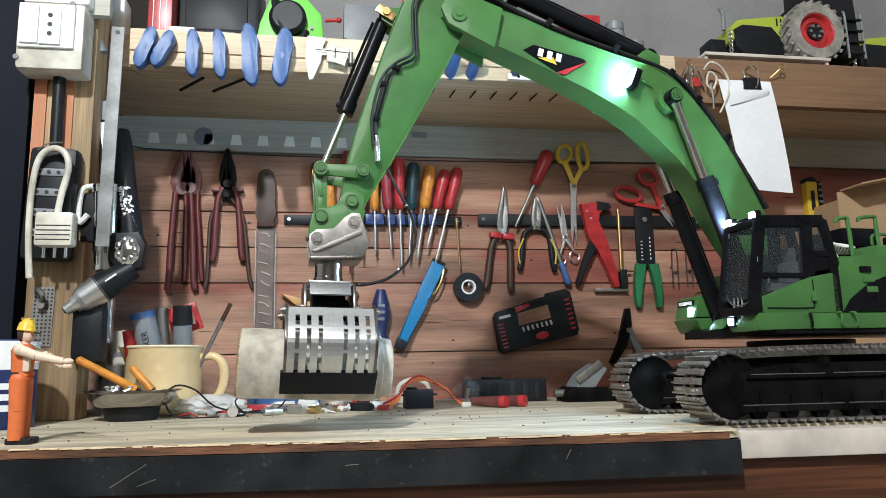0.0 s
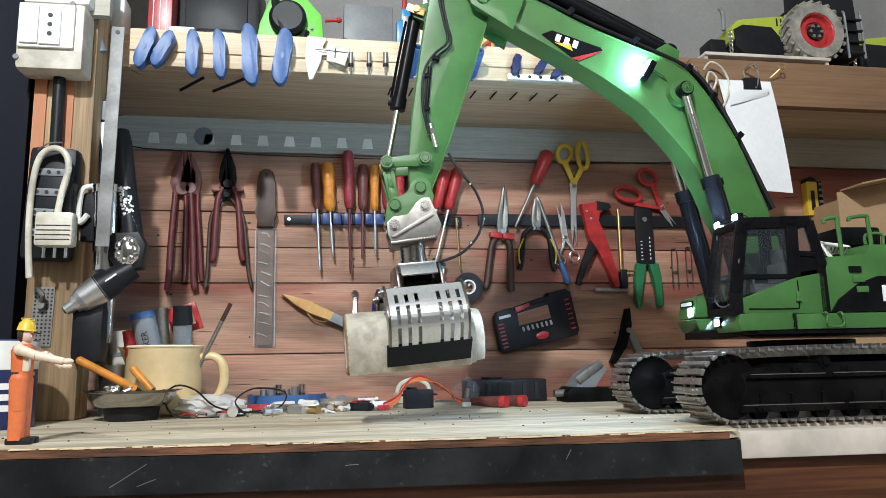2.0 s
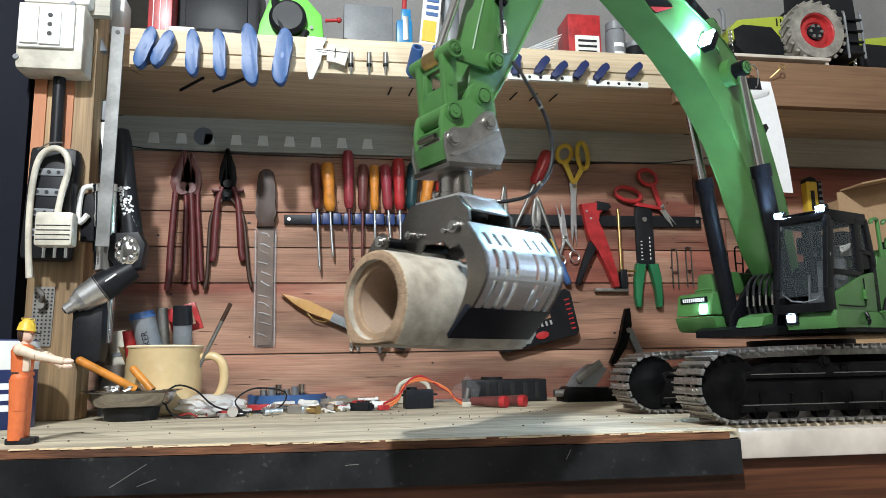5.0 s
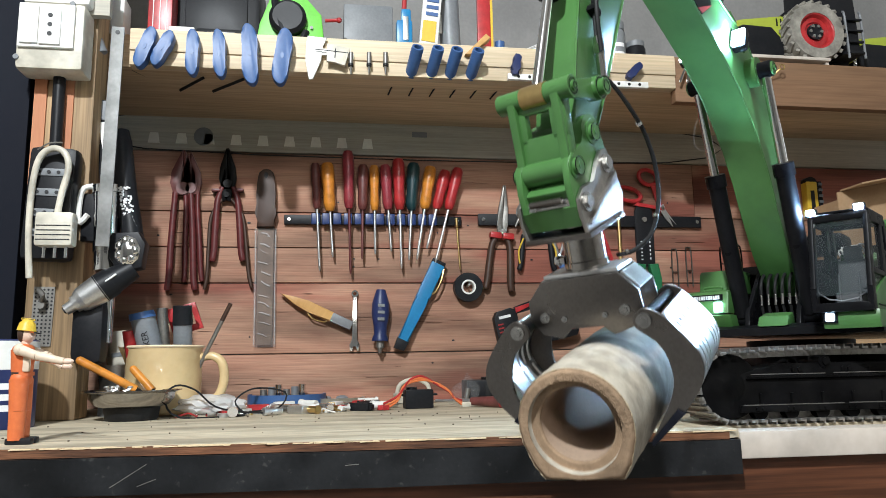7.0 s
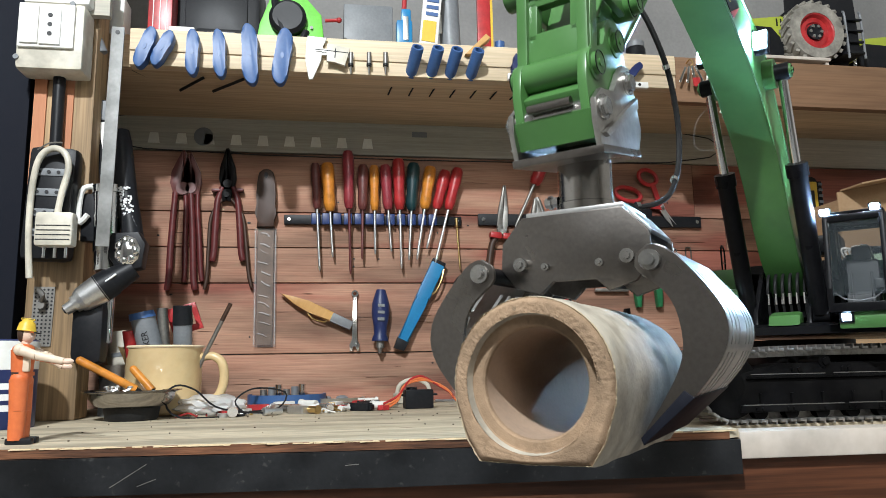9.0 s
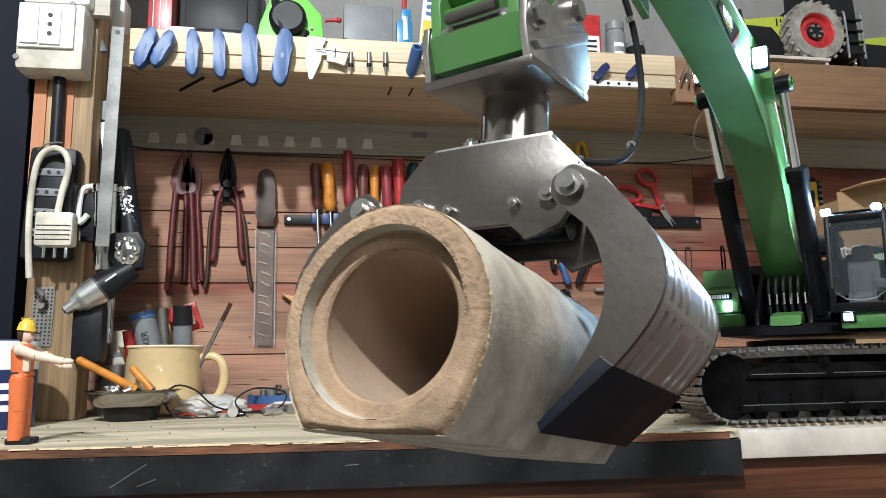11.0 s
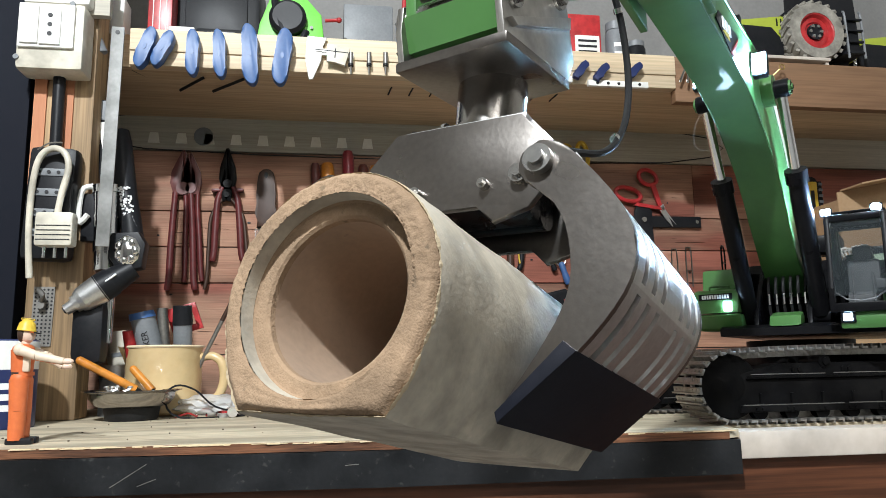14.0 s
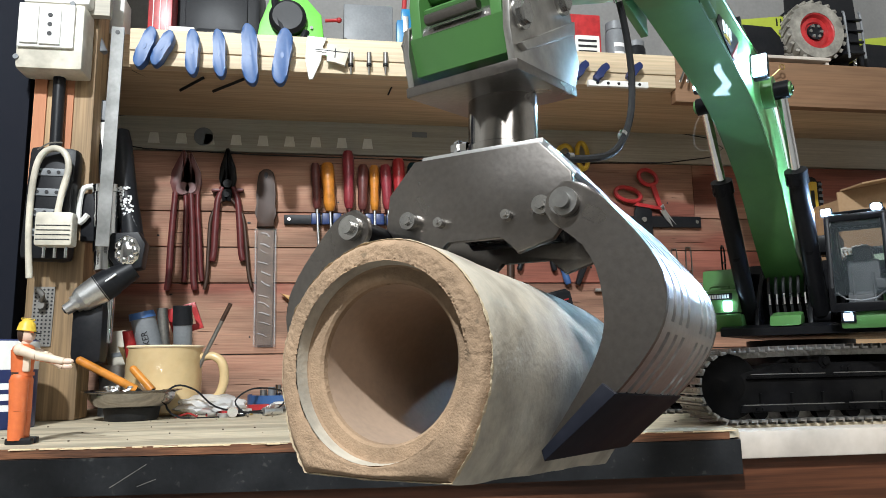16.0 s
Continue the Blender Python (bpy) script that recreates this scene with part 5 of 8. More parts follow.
part("body", Form().box((0, 0, 0.016), (0.060, 0.152, 0.032), bevel=0.010), BLACKPL, strip)
for k in range(4):
    part("outlet", Form().box((-0.002, 0.040 - 0.027 * k, 0.0325), (0.040, 0.010, 0.0022), bevel=0.0006), GREYPL, strip, "grey blue outlet plate")
    for j in (-1, 0, 1):
        part("pin_hole", Form().rod((-0.002 + 0.012 * j, 0.040 - 0.027 * k, 0.0330), (-0.002 + 0.012 * j, 0.040 - 0.027 * k, 0.0345), 0.0024, n=10), BLACKINK, strip)
m = on_wall(-0.3454, 0.2413, 0, 0.982)
plug = thing("mains_plug", "cream mains plug on a looped cable", "plug", m)
part("body", Form().box((0, 0, 0.010), (0.046, 0.044, 0.022), bevel=0.005), CREAMPLASTIC, plug)
for k in range(4):
    part("groove", Form().box((0, 0.004 - 0.006 * k, 0.0212), (0.040, 0.0012, 0.0008)), BLACKINK, plug)
for k in (-1, 0, 1):
    part("pin", Form().rod((0.013 * k, -0.022, 0.010), (0.013 * k, -0.036, 0.010), 0.0023, n=10), CHROME, plug)
part("lead", Form().tube([(0, 0.020, 0.010), (0.004, 0.050, 0.010), (0.010, 0.082, 0.010), (0.004, 0.102, 0.010), (-0.012, 0.108, 0.008), (-0.028, 0.096, 0.004), (-0.036, 0.060, 0.0), (-0.038, 0.0, -0.004), (-0.034, -0.060, -0.006)], 0.0042, 10), CREAMPLASTIC, plug, "cream cable loop")
part("tie", Form().tube([(-0.030, 0.106, 0.008), (-0.014, 0.114, 0.012), (0.000, 0.116, 0.008)], 0.0010, 5), SAWSTEEL, plug)
m = on_wall(-0.3717, 0.1345, -1, PY)
np_ = thing("nail_plate", "perforated metal plate with a hook screw on the post", "plate", m)
part("plate", Form().box((0, 0, 0.001), (0.026, 0.078, 0.002)), SAWSTEEL, np_)
holes = Form()
for i in range(5):
    for j in range(15):
        holes.rod((-0.0100 + 0.005 * i, -0.035 + 0.005 * j, 0.0018), (-0.0100 + 0.005 * i, -0.035 + 0.005 * j, 0.0024), 0.0014, n=6)
part("hole", holes, BLACKINK, np_)
part("hook", Form().tube([(-0.002, 0.030, 0.001), (-0.003, 0.034, 0.014), (0.004, 0.026, 0.018), (0.001, 0.020, 0.012)], 0.0030, 8).rod((0, 0.014, 0), (0, 0.014, 0.012), 0.005, n=8), SAWSTEEL, np_)

# steel rule hanging
m, n = along(-0.2828, 0.5183, -0.2875, 0.2196, 0.970)
t = thing("steel_rule", "long worn steel rule hanging from the batten", "rule", m)
part("blade", Form().box((0, n / 2, 0.003), (0.0165, n, 0.0025), bevel=0.0005), RULESTEEL, t)
part("hole", Form().rod((0, 0.008, 0.0040), (0, 0.008, 0.0050), 0.003, n=10), BLACKINK, t)

# drill and its lamp hung behind the rule
m = on_wall(-0.2885, 0.1697, 0, 1.030)
dr = thing("power_drill", "black power drill with a steel chuck hung nose down", "drill", m)
d0, d1 = Vector((-0.044, -0.030, 0.046)), Vector((0.046, 0.036, 0.030))
u = (d1 - d0).normalized()
part("chuck", Form().rod(d0, d0 + u * 0.016, 0.0070, 0.0085, n=20).rod(d0 + u * 0.012, d0 + u * 0.018, 0.0110, 0.0120, n=24).rod(d0 + u * 0.018, d0 + u * 0.024, 0.0135, 0.0165, n=28).rod(d0 + u * 0.024, d0 + u * 0.050, 0.0165, 0.0195, n=28), STEEL, dr, "bare steel chuck")
part("jaw_hole", Form().rod(d0 + u * -0.002, d0 + u * 0.002, 0.0045, n=12), BLACKINK, dr)
part("motor", Form().rod(d0 + u * 0.048, d0 + u * 0.066, 0.0195, 0.0190, n=28).rod(d0 + u * 0.064, d0 + u * 0.096, 0.0180, 0.0140, n=28), BLACKPL, dr, "black drill body")
part("grip", Form().tube([(0.030, 0.030, 0.020), (0.024, 0.080, 0.018), (0.014, 0.130, 0.014), (0.0, 0.22, 0.010)], [0.015, 0.014, 0.014, 0.012], 14), BLACKPL, dr, "speckled black grip")
spk = Form()
rs = random.Random(8)
for k in range(110):
    a, b = rs.uniform(-0.55, 0.55), rs.random() ** 0.8
    spk.box((0.028 - 0.014 * b + 0.0145 * math.sin(a), 0.062 + 0.075 * b, 0.0150 + 0.0145 * math.cos(a)), (0.0022, 0.0022, 0.0015))
tagged(part("speckle", spk, WHITEINK, dr, "white speckles on the grip"), kind="stuff")
part("label_mark", Form().box((0, 0, 0), (0.022, 0.002, 0.003), Matrix.Translation(d0 + u * 0.066) @ pose(0, 0, 0.0185, 0, 0, 38)), WHITEINK, dr)
m = on_wall(-0.2635, 0.2172, 0, 1.012)
lampx = thing("work_torch", "chromed torch head with a faceted lens", "torch", m)
part("bezel", Form().prism([(-0.020, 0.024), (0.014, 0.026), (0.024, 0.010), (0.020, -0.022), (-0.008, -0.028), (-0.022, -0.008)], 0.000, 0.026, bevel=0.004), BLACKPL, lampx)
part("reflector", Form().ball((0.001, 0.0, 0.022), 0.0185, (1, 1.25, 0.62), n=9), CHROME, lampx, "faceted bright reflector")
for k in range(7):
    a = k * 0.898
    part("facet", Form().ball((0.001 + 0.0105 * math.cos(a), 0.0130 * math.sin(a), 0.0300), 0.0052, (1, 1.3, 0.5), n=6), CHROME, lampx)
m = on_wall(-0.3034, 0.2488, 0, 1.020)
t = thing("chrome_tube_tool", "chrome tube tool with a pale lever on the post", "tool", m)
part("tube", Form().rod((0.010, -0.055, 0.010), (0.006, 0.055, 0.010), 0.0165, n=26).rod((0.0055, 0.050, 0.010), (0.005, 0.060, 0.010), 0.0185, n=26).rod((0.0095, -0.030, 0.010), (0.0085, -0.016, 0.010), 0.0180, n=26), CHROME, t)
part("lever", Form().tube([(-0.012, 0.060, 0.010), (-0.026, 0.052, 0.012), (-0.028, 0.010, 0.012), (-0.016, 0.020, 0.014)], 0.004, 8), WHITE, t)
part("bracket", Form().box((-0.012, 0.018, 0.0), (0.030, 0.066, 0.014), bevel=0.003), BLACKPL, t)
part("rod", Form().rod((0.016, -0.056, 0.008), (0.014, -0.150, 0.006), 0.0066, n=14), CHROME, t)
m = on_wall(-0.3084, 0.1126, 0, 1.010)
solid("battery_pack", Form().box((0, 0, 0.0), (0.042, 0.084, 0.038), bevel=0.014).box((0, 0.044, 0), (0.028, 0.02, 0.026), bevel=0.005), BLACKPL, "glossy black battery pack hanging under the drill", "battery", m)
m = on_wall(-0.3222, 0.4351, 0, 1.06)
t = thing("speckled_strap", "black strap with a speckled white patch", "strap", m)
part("strap", Form().prism([(-0.008, 0.012), (0.010, 0.012), (0.014, -0.060), (0.020, -0.150), (0.004, -0.150), (-0.004, -0.060)], 0.0, 0.006, bevel=0.001), BLACKPL, t)
part("patch", Form().prism([(-0.009, 0.010), (0.010, 0.010), (0.010, -0.018), (-0.009, -0.018)], 0.006, 0.0075), GREYPL, t)
part("pale_patch", Form().prism([(-0.006, -0.022), (0.011, -0.022), (0.012, -0.070), (0.004, -0.070)], 0.006, 0.0075), WHITE, t)

# ---- on the bench ----
def on_bench(a, turn=0.0, z=0.0):
    return pose(a[0], a[1], z, 0, 0, turn)


# worker figure: one plain shape of simple volumes
m = on_bench((-0.2728, 0.7120), 0) @ Matrix.Diagonal((0.84, 0.86, 0.965, 1))

def figure():
    """A plain standing figure as one mesh with a few colours."""
    f = Form()
    mats = [ORANGECLOTH, CREAMCLOTH, SKIN, YELLOWPL, BLACKPL, BROWNPL]

    def do(i, fn):
        b = len(f.bm.faces)
        fn()
        for face in list(f.bm.faces)[b:]:
            face.material_index = i

    do(4, lambda: f.box((0.004, -0.007, 0.0030), (0.026, 0.010, 0.006), bevel=0.002).box((0.004, 0.007, 0.0030), (0.026, 0.010, 0.006), bevel=0.002))
    for s in (-1, 1):
        do(0, lambda: f.rod((0.0, s * 0.0068, 0.004), (0.0, s * 0.0066, 0.030), 0.0078, 0.0084, n=14).rod((0.0, s * 0.0066, 0.030), (-0.001, s * 0.0058, 0.059), 0.0084, 0.0096, n=14))
    do(0, lambda: f.ball((-0.001, 0, 0.059), 0.0125, (0.86, 1.05, 0.7), n=14))
    do(5, lambda: f.rod((0, 0, 0.0620), (0, 0, 0.0655), 0.0112, 0.0110, n=18))
    do(0, lambda: f.rod((-0.001, 0, 0.0655), (-0.001, 0, 0.086), 0.0105, 0.0120, n=16).ball((-0.001, 0, 0.086), 0.0120, (0.9, 1.15, 0.5), n=14))
    do(1, lambda: f.box((0.0065, -0.0085, 0.0745), (0.007, 0.006, 0.018), bevel=0.002))
    for s, end in ((-1, (0.045, -0.014, 0.0745)), (1, (0.034, 0.016, 0.0700))):
        do(1, lambda: f.rod((0.0, s * 0.0135, 0.0860), (0.018, s * 0.0150, 0.0800), 0.0050, 0.0044, n=12).rod((0.018, s * 0.0150, 0.0800), end, 0.0044, 0.0034, n=12).ball((0.0, s * 0.0135, 0.0860), 0.0056))
        do(2, lambda: f.ball((end[0] + 0.004, end[1], end[2]), 0.0042, (1.5, 0.8, 0.7)))
    do(2, lambda: f.rod((0, 0, 0.090), (0.001, 0, 0.096), 0.0045, n=12).ball((0.002, 0, 0.1005), 0.0078, (1.0, 0.92, 1.15), n=16))
    do(5, lambda: f.ball((-0.0022, 0, 0.1010), 0.0076, (0.8, 1.0, 1.1), n=14))
    do(3, lambda: f.lathe([(0.0, 0.0105), (0.0045, 0.0098), (0.0080, 0.0060), (0.0094, 0.0), (0.0100, -0.0006), (0.0094, -0.0010), (0.0, -0.0010)], 24, pose(0.0005, 0, 0.1045, 0, 6, 0)))
    do(3, lambda: f.box((0.0, 0, 0.0116), (0.014, 0.0022, 0.0020), pose(0.0005, 0, 0.1030, 0, 6, 0), 0.0006))
    do(4, lambda: f.lathe([(0.0, 0.0), (0.0125, -0.0006), (0.0125, -0.0014), (0.0, -0.0008)], 16, pose(0.003, 0, 0.1040, 0, 10, 0), -60, 120))
    me = f.mesh("toy_worker", mats[0])
    for mm in mats[1:]:
        me.materials.append(mm)
    return me


fo = new("toy_worker", figure())
fo.matrix_basis = m
tagged(fo, "plain toy worker figure in orange with a yellow helmet", "figure")

# tin behind the figure
m = on_bench((-0.3424, 0.8572), 0)
t = thing("glue_tin", "white and dark blue printed tin behind the figure", "tin", m @ pose(-0.036, 0.06, 0))
part("body", Form().lathe([(0.0, 0.0), (0.040, 0.0), (0.041, 0.002), (0.041, 0.098), (0.039, 0.100), (0.0, 0.100)], 40), DARKBLUE, t)
part("upper_band", Form().lathe([(0.0413, 0.066), (0.0414, 0.067), (0.0414, 0.097), (0.0413, 0.098)], 40), WHITE, t, "white upper band")
for k in range(3):
    part("print_bar", Form().lathe([(0.0414, 0.020 + 0.012 * k), (0.0415, 0.027 + 0.012 * k)], 10, None, 262 + 6 * k, 50), WHITEINK, t)
part("red_mark", Form().lathe([(0.0414, 0.056), (0.0415, 0.062)], 6, None, 262, 18), REDPL, t)

# enamel mug with pens
mx, my = -0.2297, 1.0608
m = pose(mx - 0.002, my + 0.03, 0) @ Matrix.Diagonal((0.98, 0.98, 0.90, 1))
mug = thing("enamel_mug", "cream enamel mug full of pens and tools", "mug", m)
R_ = 0.0530
part("body", Form().lathe([(0.0, 0.002), (R_ * 0.90, 0.002), (R_ * 0.97, 0.006), (R_ * 0.99, 0.020), (R_, 0.100), (R_ * 1.03, 0.1045), (R_ * 0.99, 0.1045), (R_ * 0.97, 0.100), (R_ * 0.95, 0.012), (0.0, 0.010)], 48), ENAMEL, mug, "cream enamelled body")
part("rim", Form().lathe([(R_ * 1.035, 0.1030), (R_ * 1.055, 0.1050), (R_ * 1.035, 0.1070), (R_ * 1.0, 0.1065), (R_ * 1.0, 0.1035), (R_ * 1.035, 0.1030)], 48), ENAMELRIM, mug, "worn pale rim")
part("handle", Form().tube([(R_ * 0.97, -0.006, 0.088), (R_ * 1.30, -0.008, 0.090), (R_ * 1.56, -0.010, 0.078), (R_ * 1.62, -0.010, 0.052), (R_ * 1.48, -0.010, 0.028), (R_ * 1.18, -0.008, 0.020), (R_ * 0.97, -0.006, 0.024)], 0.0068, 12, Matrix.Diagonal((1, 1, 1, 1))), ENAMEL, mug, "cream loop handle")
part("spout", Form().prism([(-R_ * 0.97, 0.104), (-R_ * 1.20, 0.107), (-R_ * 1.0, 0.082)], -0.009, 0.009, pose(0, 0, 0, 90, 0, 0), 0.002), ENAMEL, mug)


def pen(label, name, cat, base, top_, r, mat_, cap=None, cap_mat=None, capl=0.02):
    b, t_ = Vector(base), Vector(top_)
    u = (t_ - b).normalized()
    th = thing(name, label, cat, m)
    part("barrel", Form().rod(b, t_ - u * (capl if cap else 0), r, n=18), mat_, th)
    if cap:
        part("cap", Form().rod(t_ - u * capl, t_, r * 1.08, r, n=18), cap_mat, th, cap)
    return th


mk = pen("grey marker pen with a blue end, standing in the mug", "marker_pen", "marker", (0.006, -0.018, 0.02), (-0.028, -0.030, 0.158), 0.0170, GREYPL, "blue marker end", BLUE, 0.010)
u = (Vector((-0.028, -0.030, 0.158)) - Vector((0.006, -0.018, 0.02))).normalized()
across = Vector((0, -1, 0)).cross(u).normalized()
facing = u.cross(across)
at = Vector((-0.028, -0.030, 0.158)) - u * 0.078 + facing * 0.0172 - across * 0.0045
word_mesh("print", "MARKER", 0.0125, Matrix(((u.x, across.x, facing.x, at.x), (u.y, across.y, facing.y, at.y), (u.z, across.z, facing.z, at.z), (0, 0, 0, 1))), BLACKINK, mk)
pen("silver tube pen standing in the mug", "metal_pen", "pen", (0.010, -0.006, 0.02), (-0.001, -0.026, 0.165), 0.0075, SAWSTEEL)
pen("dark torch standing in the mug", "penlight", "torch", (0.030, -0.010, 0.02), (0.028, -0.030, 0.168), 0.0130, GREYPL, "black rubber cap", BLACKPL, 0.03)
pen("brush with a thin steel handle leaning in the mug", "paint_brush", "brush", (0.026, 0.0, 0.02), (0.094, -0.024, 0.172), 0.0030, SAWSTEEL, "brown brush end", BROWNPL, 0.03)
pen("short red and white pen in the mug", "red_pen", "pen", (-0.030, -0.008, 0.02), (-0.044, -0.030, 0.130), 0.0085, REDPL)
t = thing("red_square", "red plastic clip with a square hole in the mug", "clip", m)
part("plate", Form().prism([(-0.022, -0.022), (0.022, -0.022), (0.022, -0.012), (-0.012, -0.012), (-0.012, 0.012), (0.022, 0.012), (0.022, 0.022), (-0.022, 0.022)], -0.003, 0.003, pose(0.024, 0.010, 0.150, 90, -18, 0), 0.001).box((0.018, 0, 0), (0.008, 0.026, 0.006), pose(0.024, 0.010, 0.150, 90, -18, 0)).rod((0.016, 0.008, 0.02), (0.022, 0.010, 0.14), 0.006, n=8), REDPL, t)

# magnetic dish with orange-handled tools
dx, dy = -0.2485, 0.9745
m = pose(dx, dy + 0.02, 0)
dish = thing("magnetic_dish", "steel magnetic parts dish on a black base", "dish", m)
part("base", Form().lathe([(0.0, 0.0), (0.030, 0.0), (0.032, 0.003), (0.034, 0.016), (0.0, 0.016)], 36), BLACKRUBBER, dish, "black rubber base")
part("bowl", Form().lathe([(0.0, 0.016), (0.034, 0.016), (0.044, 0.019), (0.051, 0.027), (0.053, 0.0345), (0.060, 0.0370), (0.060, 0.0382), (0.0525, 0.0365), (0.049, 0.028), (0.042, 0.022), (0.0, 0.020)], 48), POLISHED, dish)
for base, tip, lab in (((-0.062, -0.012, 0.076), (0.018, 0.004, 0.030), "orange handled screwdriver lying in the dish"), ((-0.008, 0.030, 0.064), (0.026, 0.016, 0.030), "orange handled pick lying in the dish")):
    b, t_ = Vector(base), Vector(tip)
    u = (t_ - b).normalized()
    n = (t_ - b).length
    th = thing("dish_tool", lab, "screwdriver", m, "tools in the dish")
    part("handle", Form().rod(b, b + u * n * 0.82, 0.0052, n=14).ball(b, 0.0052), ORANGEPL, th)
    part("shaft", Form().rod(b + u * n * 0.82, t_, 0.0036, 0.0016, n=10), BLACKPL, th)
for k in range(7):
    a = k * 1.9
    th = solid("loose_screw", Form().rod((-0.02 - 0.006 * k % 0.03, 0.03 * math.sin(a), 0.024), (-0.034 + 0.006 * k, 0.03 * math.sin(a) + 0.008, 0.040), 0.0018, n=8).rod((-0.0345 + 0.006 * k, 0.03 * math.sin(a) + 0.008, 0.0405), (-0.0350 + 0.006 * k, 0.03 * math.sin(a) + 0.0085, 0.0425), 0.0034, n=8), STEEL, "small steel screw in the dish", "screw", m, "screws in the dish")
jx, jy = -0.2947, 1.0765
t = thing("glass_jar", "small steel and glass jar behind the dish", "jar", pose(jx - 0.005, jy + 0.03, 0))
part("body", Form().lathe([(0.0, 0.0), (0.022, 0.0), (0.022, 0.062), (0.018, 0.066), (0.0, 0.066)], 30), GREYPL, t)
part("lid", Form().lathe([(0.0230, 0.052), (0.0230, 0.070), (0.0, 0.070)], 30), STEEL, t, "steel lid")
t = thing("sealant_tube", "pale printed sealant tube leaning at the wall", "tube", on_wall(-0.3100, 0.0761, 8, 1.17))
part("body", Form().rod((0, -0.085, 0), (0, 0.045, 0), 0.0200, n=26), CREAMPLASTIC, t)
for k in range(4):
    part("print_bar", Form().box((0, -0.050 + 0.020 * k, 0.0202), (0.018, 0.006, 0.001)), GREYPL, t)

# clutter of small parts along the back of the bench
rc = random.Random(21)
zone = [(-0.1926, 1.0566), (0.0664, 1.1275), (-0.1416, 1.1945)]
cols = (WHITE, CHROME, BRASS, WHITE, BLACKPL, CHROME, REDPL, STEEL)
for k in range(120):
    s = rc.random() * 1.18
    x = zone[0][0] + (zone[1][0] - zone[0][0]) * s
    y = 0.985 + 0.045 * s + rc.uniform(0.0, 0.16)
    kind_ = k % 4
    f = Form()
    r1 = rc.uniform(0.003, 0.007)
    if kind_ == 0:
        f.rod((-r1 * 2, 0, r1), (r1 * 2, 0, r1), r1 * 0.8, n=10).rod((r1 * 2, 0, r1), (r1 * 2.6, 0, r1), r1, n=10)
        nm, lab, ct = "loose_bolt", "small loose bolt among the clutter", "bolt"
    elif kind_ == 1:
        f.lathe([(r1 * 0.5, 0.0), (r1 * 1.3, 0.0), (r1 * 1.3, r1 * 0.8), (r1 * 0.5, r1 * 0.8), (r1 * 0.5, 0.0)], 14)
        nm, lab, ct = "small_ring", "small metal ring among the clutter", "ring"
    elif kind_ == 2:
        f.box((0, 0, r1 * 0.8), (r1 * 4.5, r1 * 2, r1 * 1.6), bevel=r1 * 0.2).box((r1 * 2.4, 0, r1 * 0.8), (r1, r1, r1))
        nm, lab, ct = "plug_connector", "small plastic connector among the clutter", "connector"
    else:
        f.tube([(-0.012, 0, 0.0015), (-0.004, 0.006, 0.004), (0.006, -0.004, 0.006), (0.014, 0.004, 0.0015)], 0.0012, 6)
        nm, lab, ct = "wire_end", "short bent wire among the clutter", "wire"
    solid(nm, f, cols[(k * 5 + k // 4) % 8], lab, ct, pose(x, y, 0.0002, 0, 0, rc.uniform(0, 360)), "loose parts on the bench")
# crumpled bag and the black wire
bx, by = -0.1585, 1.0197
f = Form()
g = bmesh.ops.create_icosphere(f.bm, subdivisions=3, radius=1.0)
for v in f.bm.verts:
    d = 1 + 0.35 * noise.noise(v.co * 2.3) + 0.2 * noise.noise(v.co * 6)
    v.co = Vector((v.co.x * 0.044 * d, v.co.y * 0.030 * d, max(0.0, 0.014 + v.co.z * 0.014 * d)))
solid("plastic_bag", f, BAGFILM, "crumpled clear plastic bag of white parts", "bag", pose(bx, by + 0.02, 0.0002))
f = Form().tube([(bx + 0.050, by - 0.02, 0.002), (bx - 0.030, by - 0.03, 0.002), (bx - 0.050, by - 0.028, 0.026), (bx - 0.038, by - 0.022, 0.042), (bx - 0.014, by - 0.02, 0.036), (bx + 0.012, by - 0.02, 0.014), (bx + 0.050, by - 0.02, 0.006), (bx + 0.085, by - 0.018, 0.004)], 0.0013, 6)
f.tube([(bx + 0.050, by - 0.014, 0.003), (bx + 0.036, by - 0.012, 0.020), (bx + 0.060, by - 0.01, 0.036), (bx + 0.10, by, 0.030), (bx + 0.092, by - 0.01, 0.010), (bx + 0.054, by - 0.012, 0.006)], 0.0012, 6)
solid("black_wire", f, BLACKRUBBER, "thin black wire looped on the bench", "wire")
tx_, ty_ = -0.0707, 1.2424
t = thing("blue_tape_lid", "flat blue round tray with small parts", "tray", pose(tx_, ty_ + 0.05, 0))
part("tray", Form().lathe([(0.0, 0.001), (0.064, 0.001), (0.066, 0.003), (0.066, 0.018), (0.063, 0.018), (0.062, 0.005), (0.0, 0.004)], 44), BLUE, t)
for k in range(6):
    part("pot", Form().rod((-0.040 + 0.013 * k, 0.01 * math.sin(k * 2.1), 0.004), (-0.040 + 0.013 * k, 0.01 * math.sin(k * 2.1), 0.026 + 0.004 * (k % 3)), 0.006, n=12), (SAWSTEEL, GREYPL, CHROME)[k % 3], t)
gx, gy = 0.0076, 1.2574
t = thing("steel_saucer", "shallow steel lid with bits in it", "lid", pose(gx + 0.005, gy + 0.04, 0))
part("lid", Form().lathe([(0.0, 0.001), (0.046, 0.001), (0.050, 0.010), (0.047, 0.010), (0.044, 0.004), (0.0, 0.003)], 36), STEEL, t)
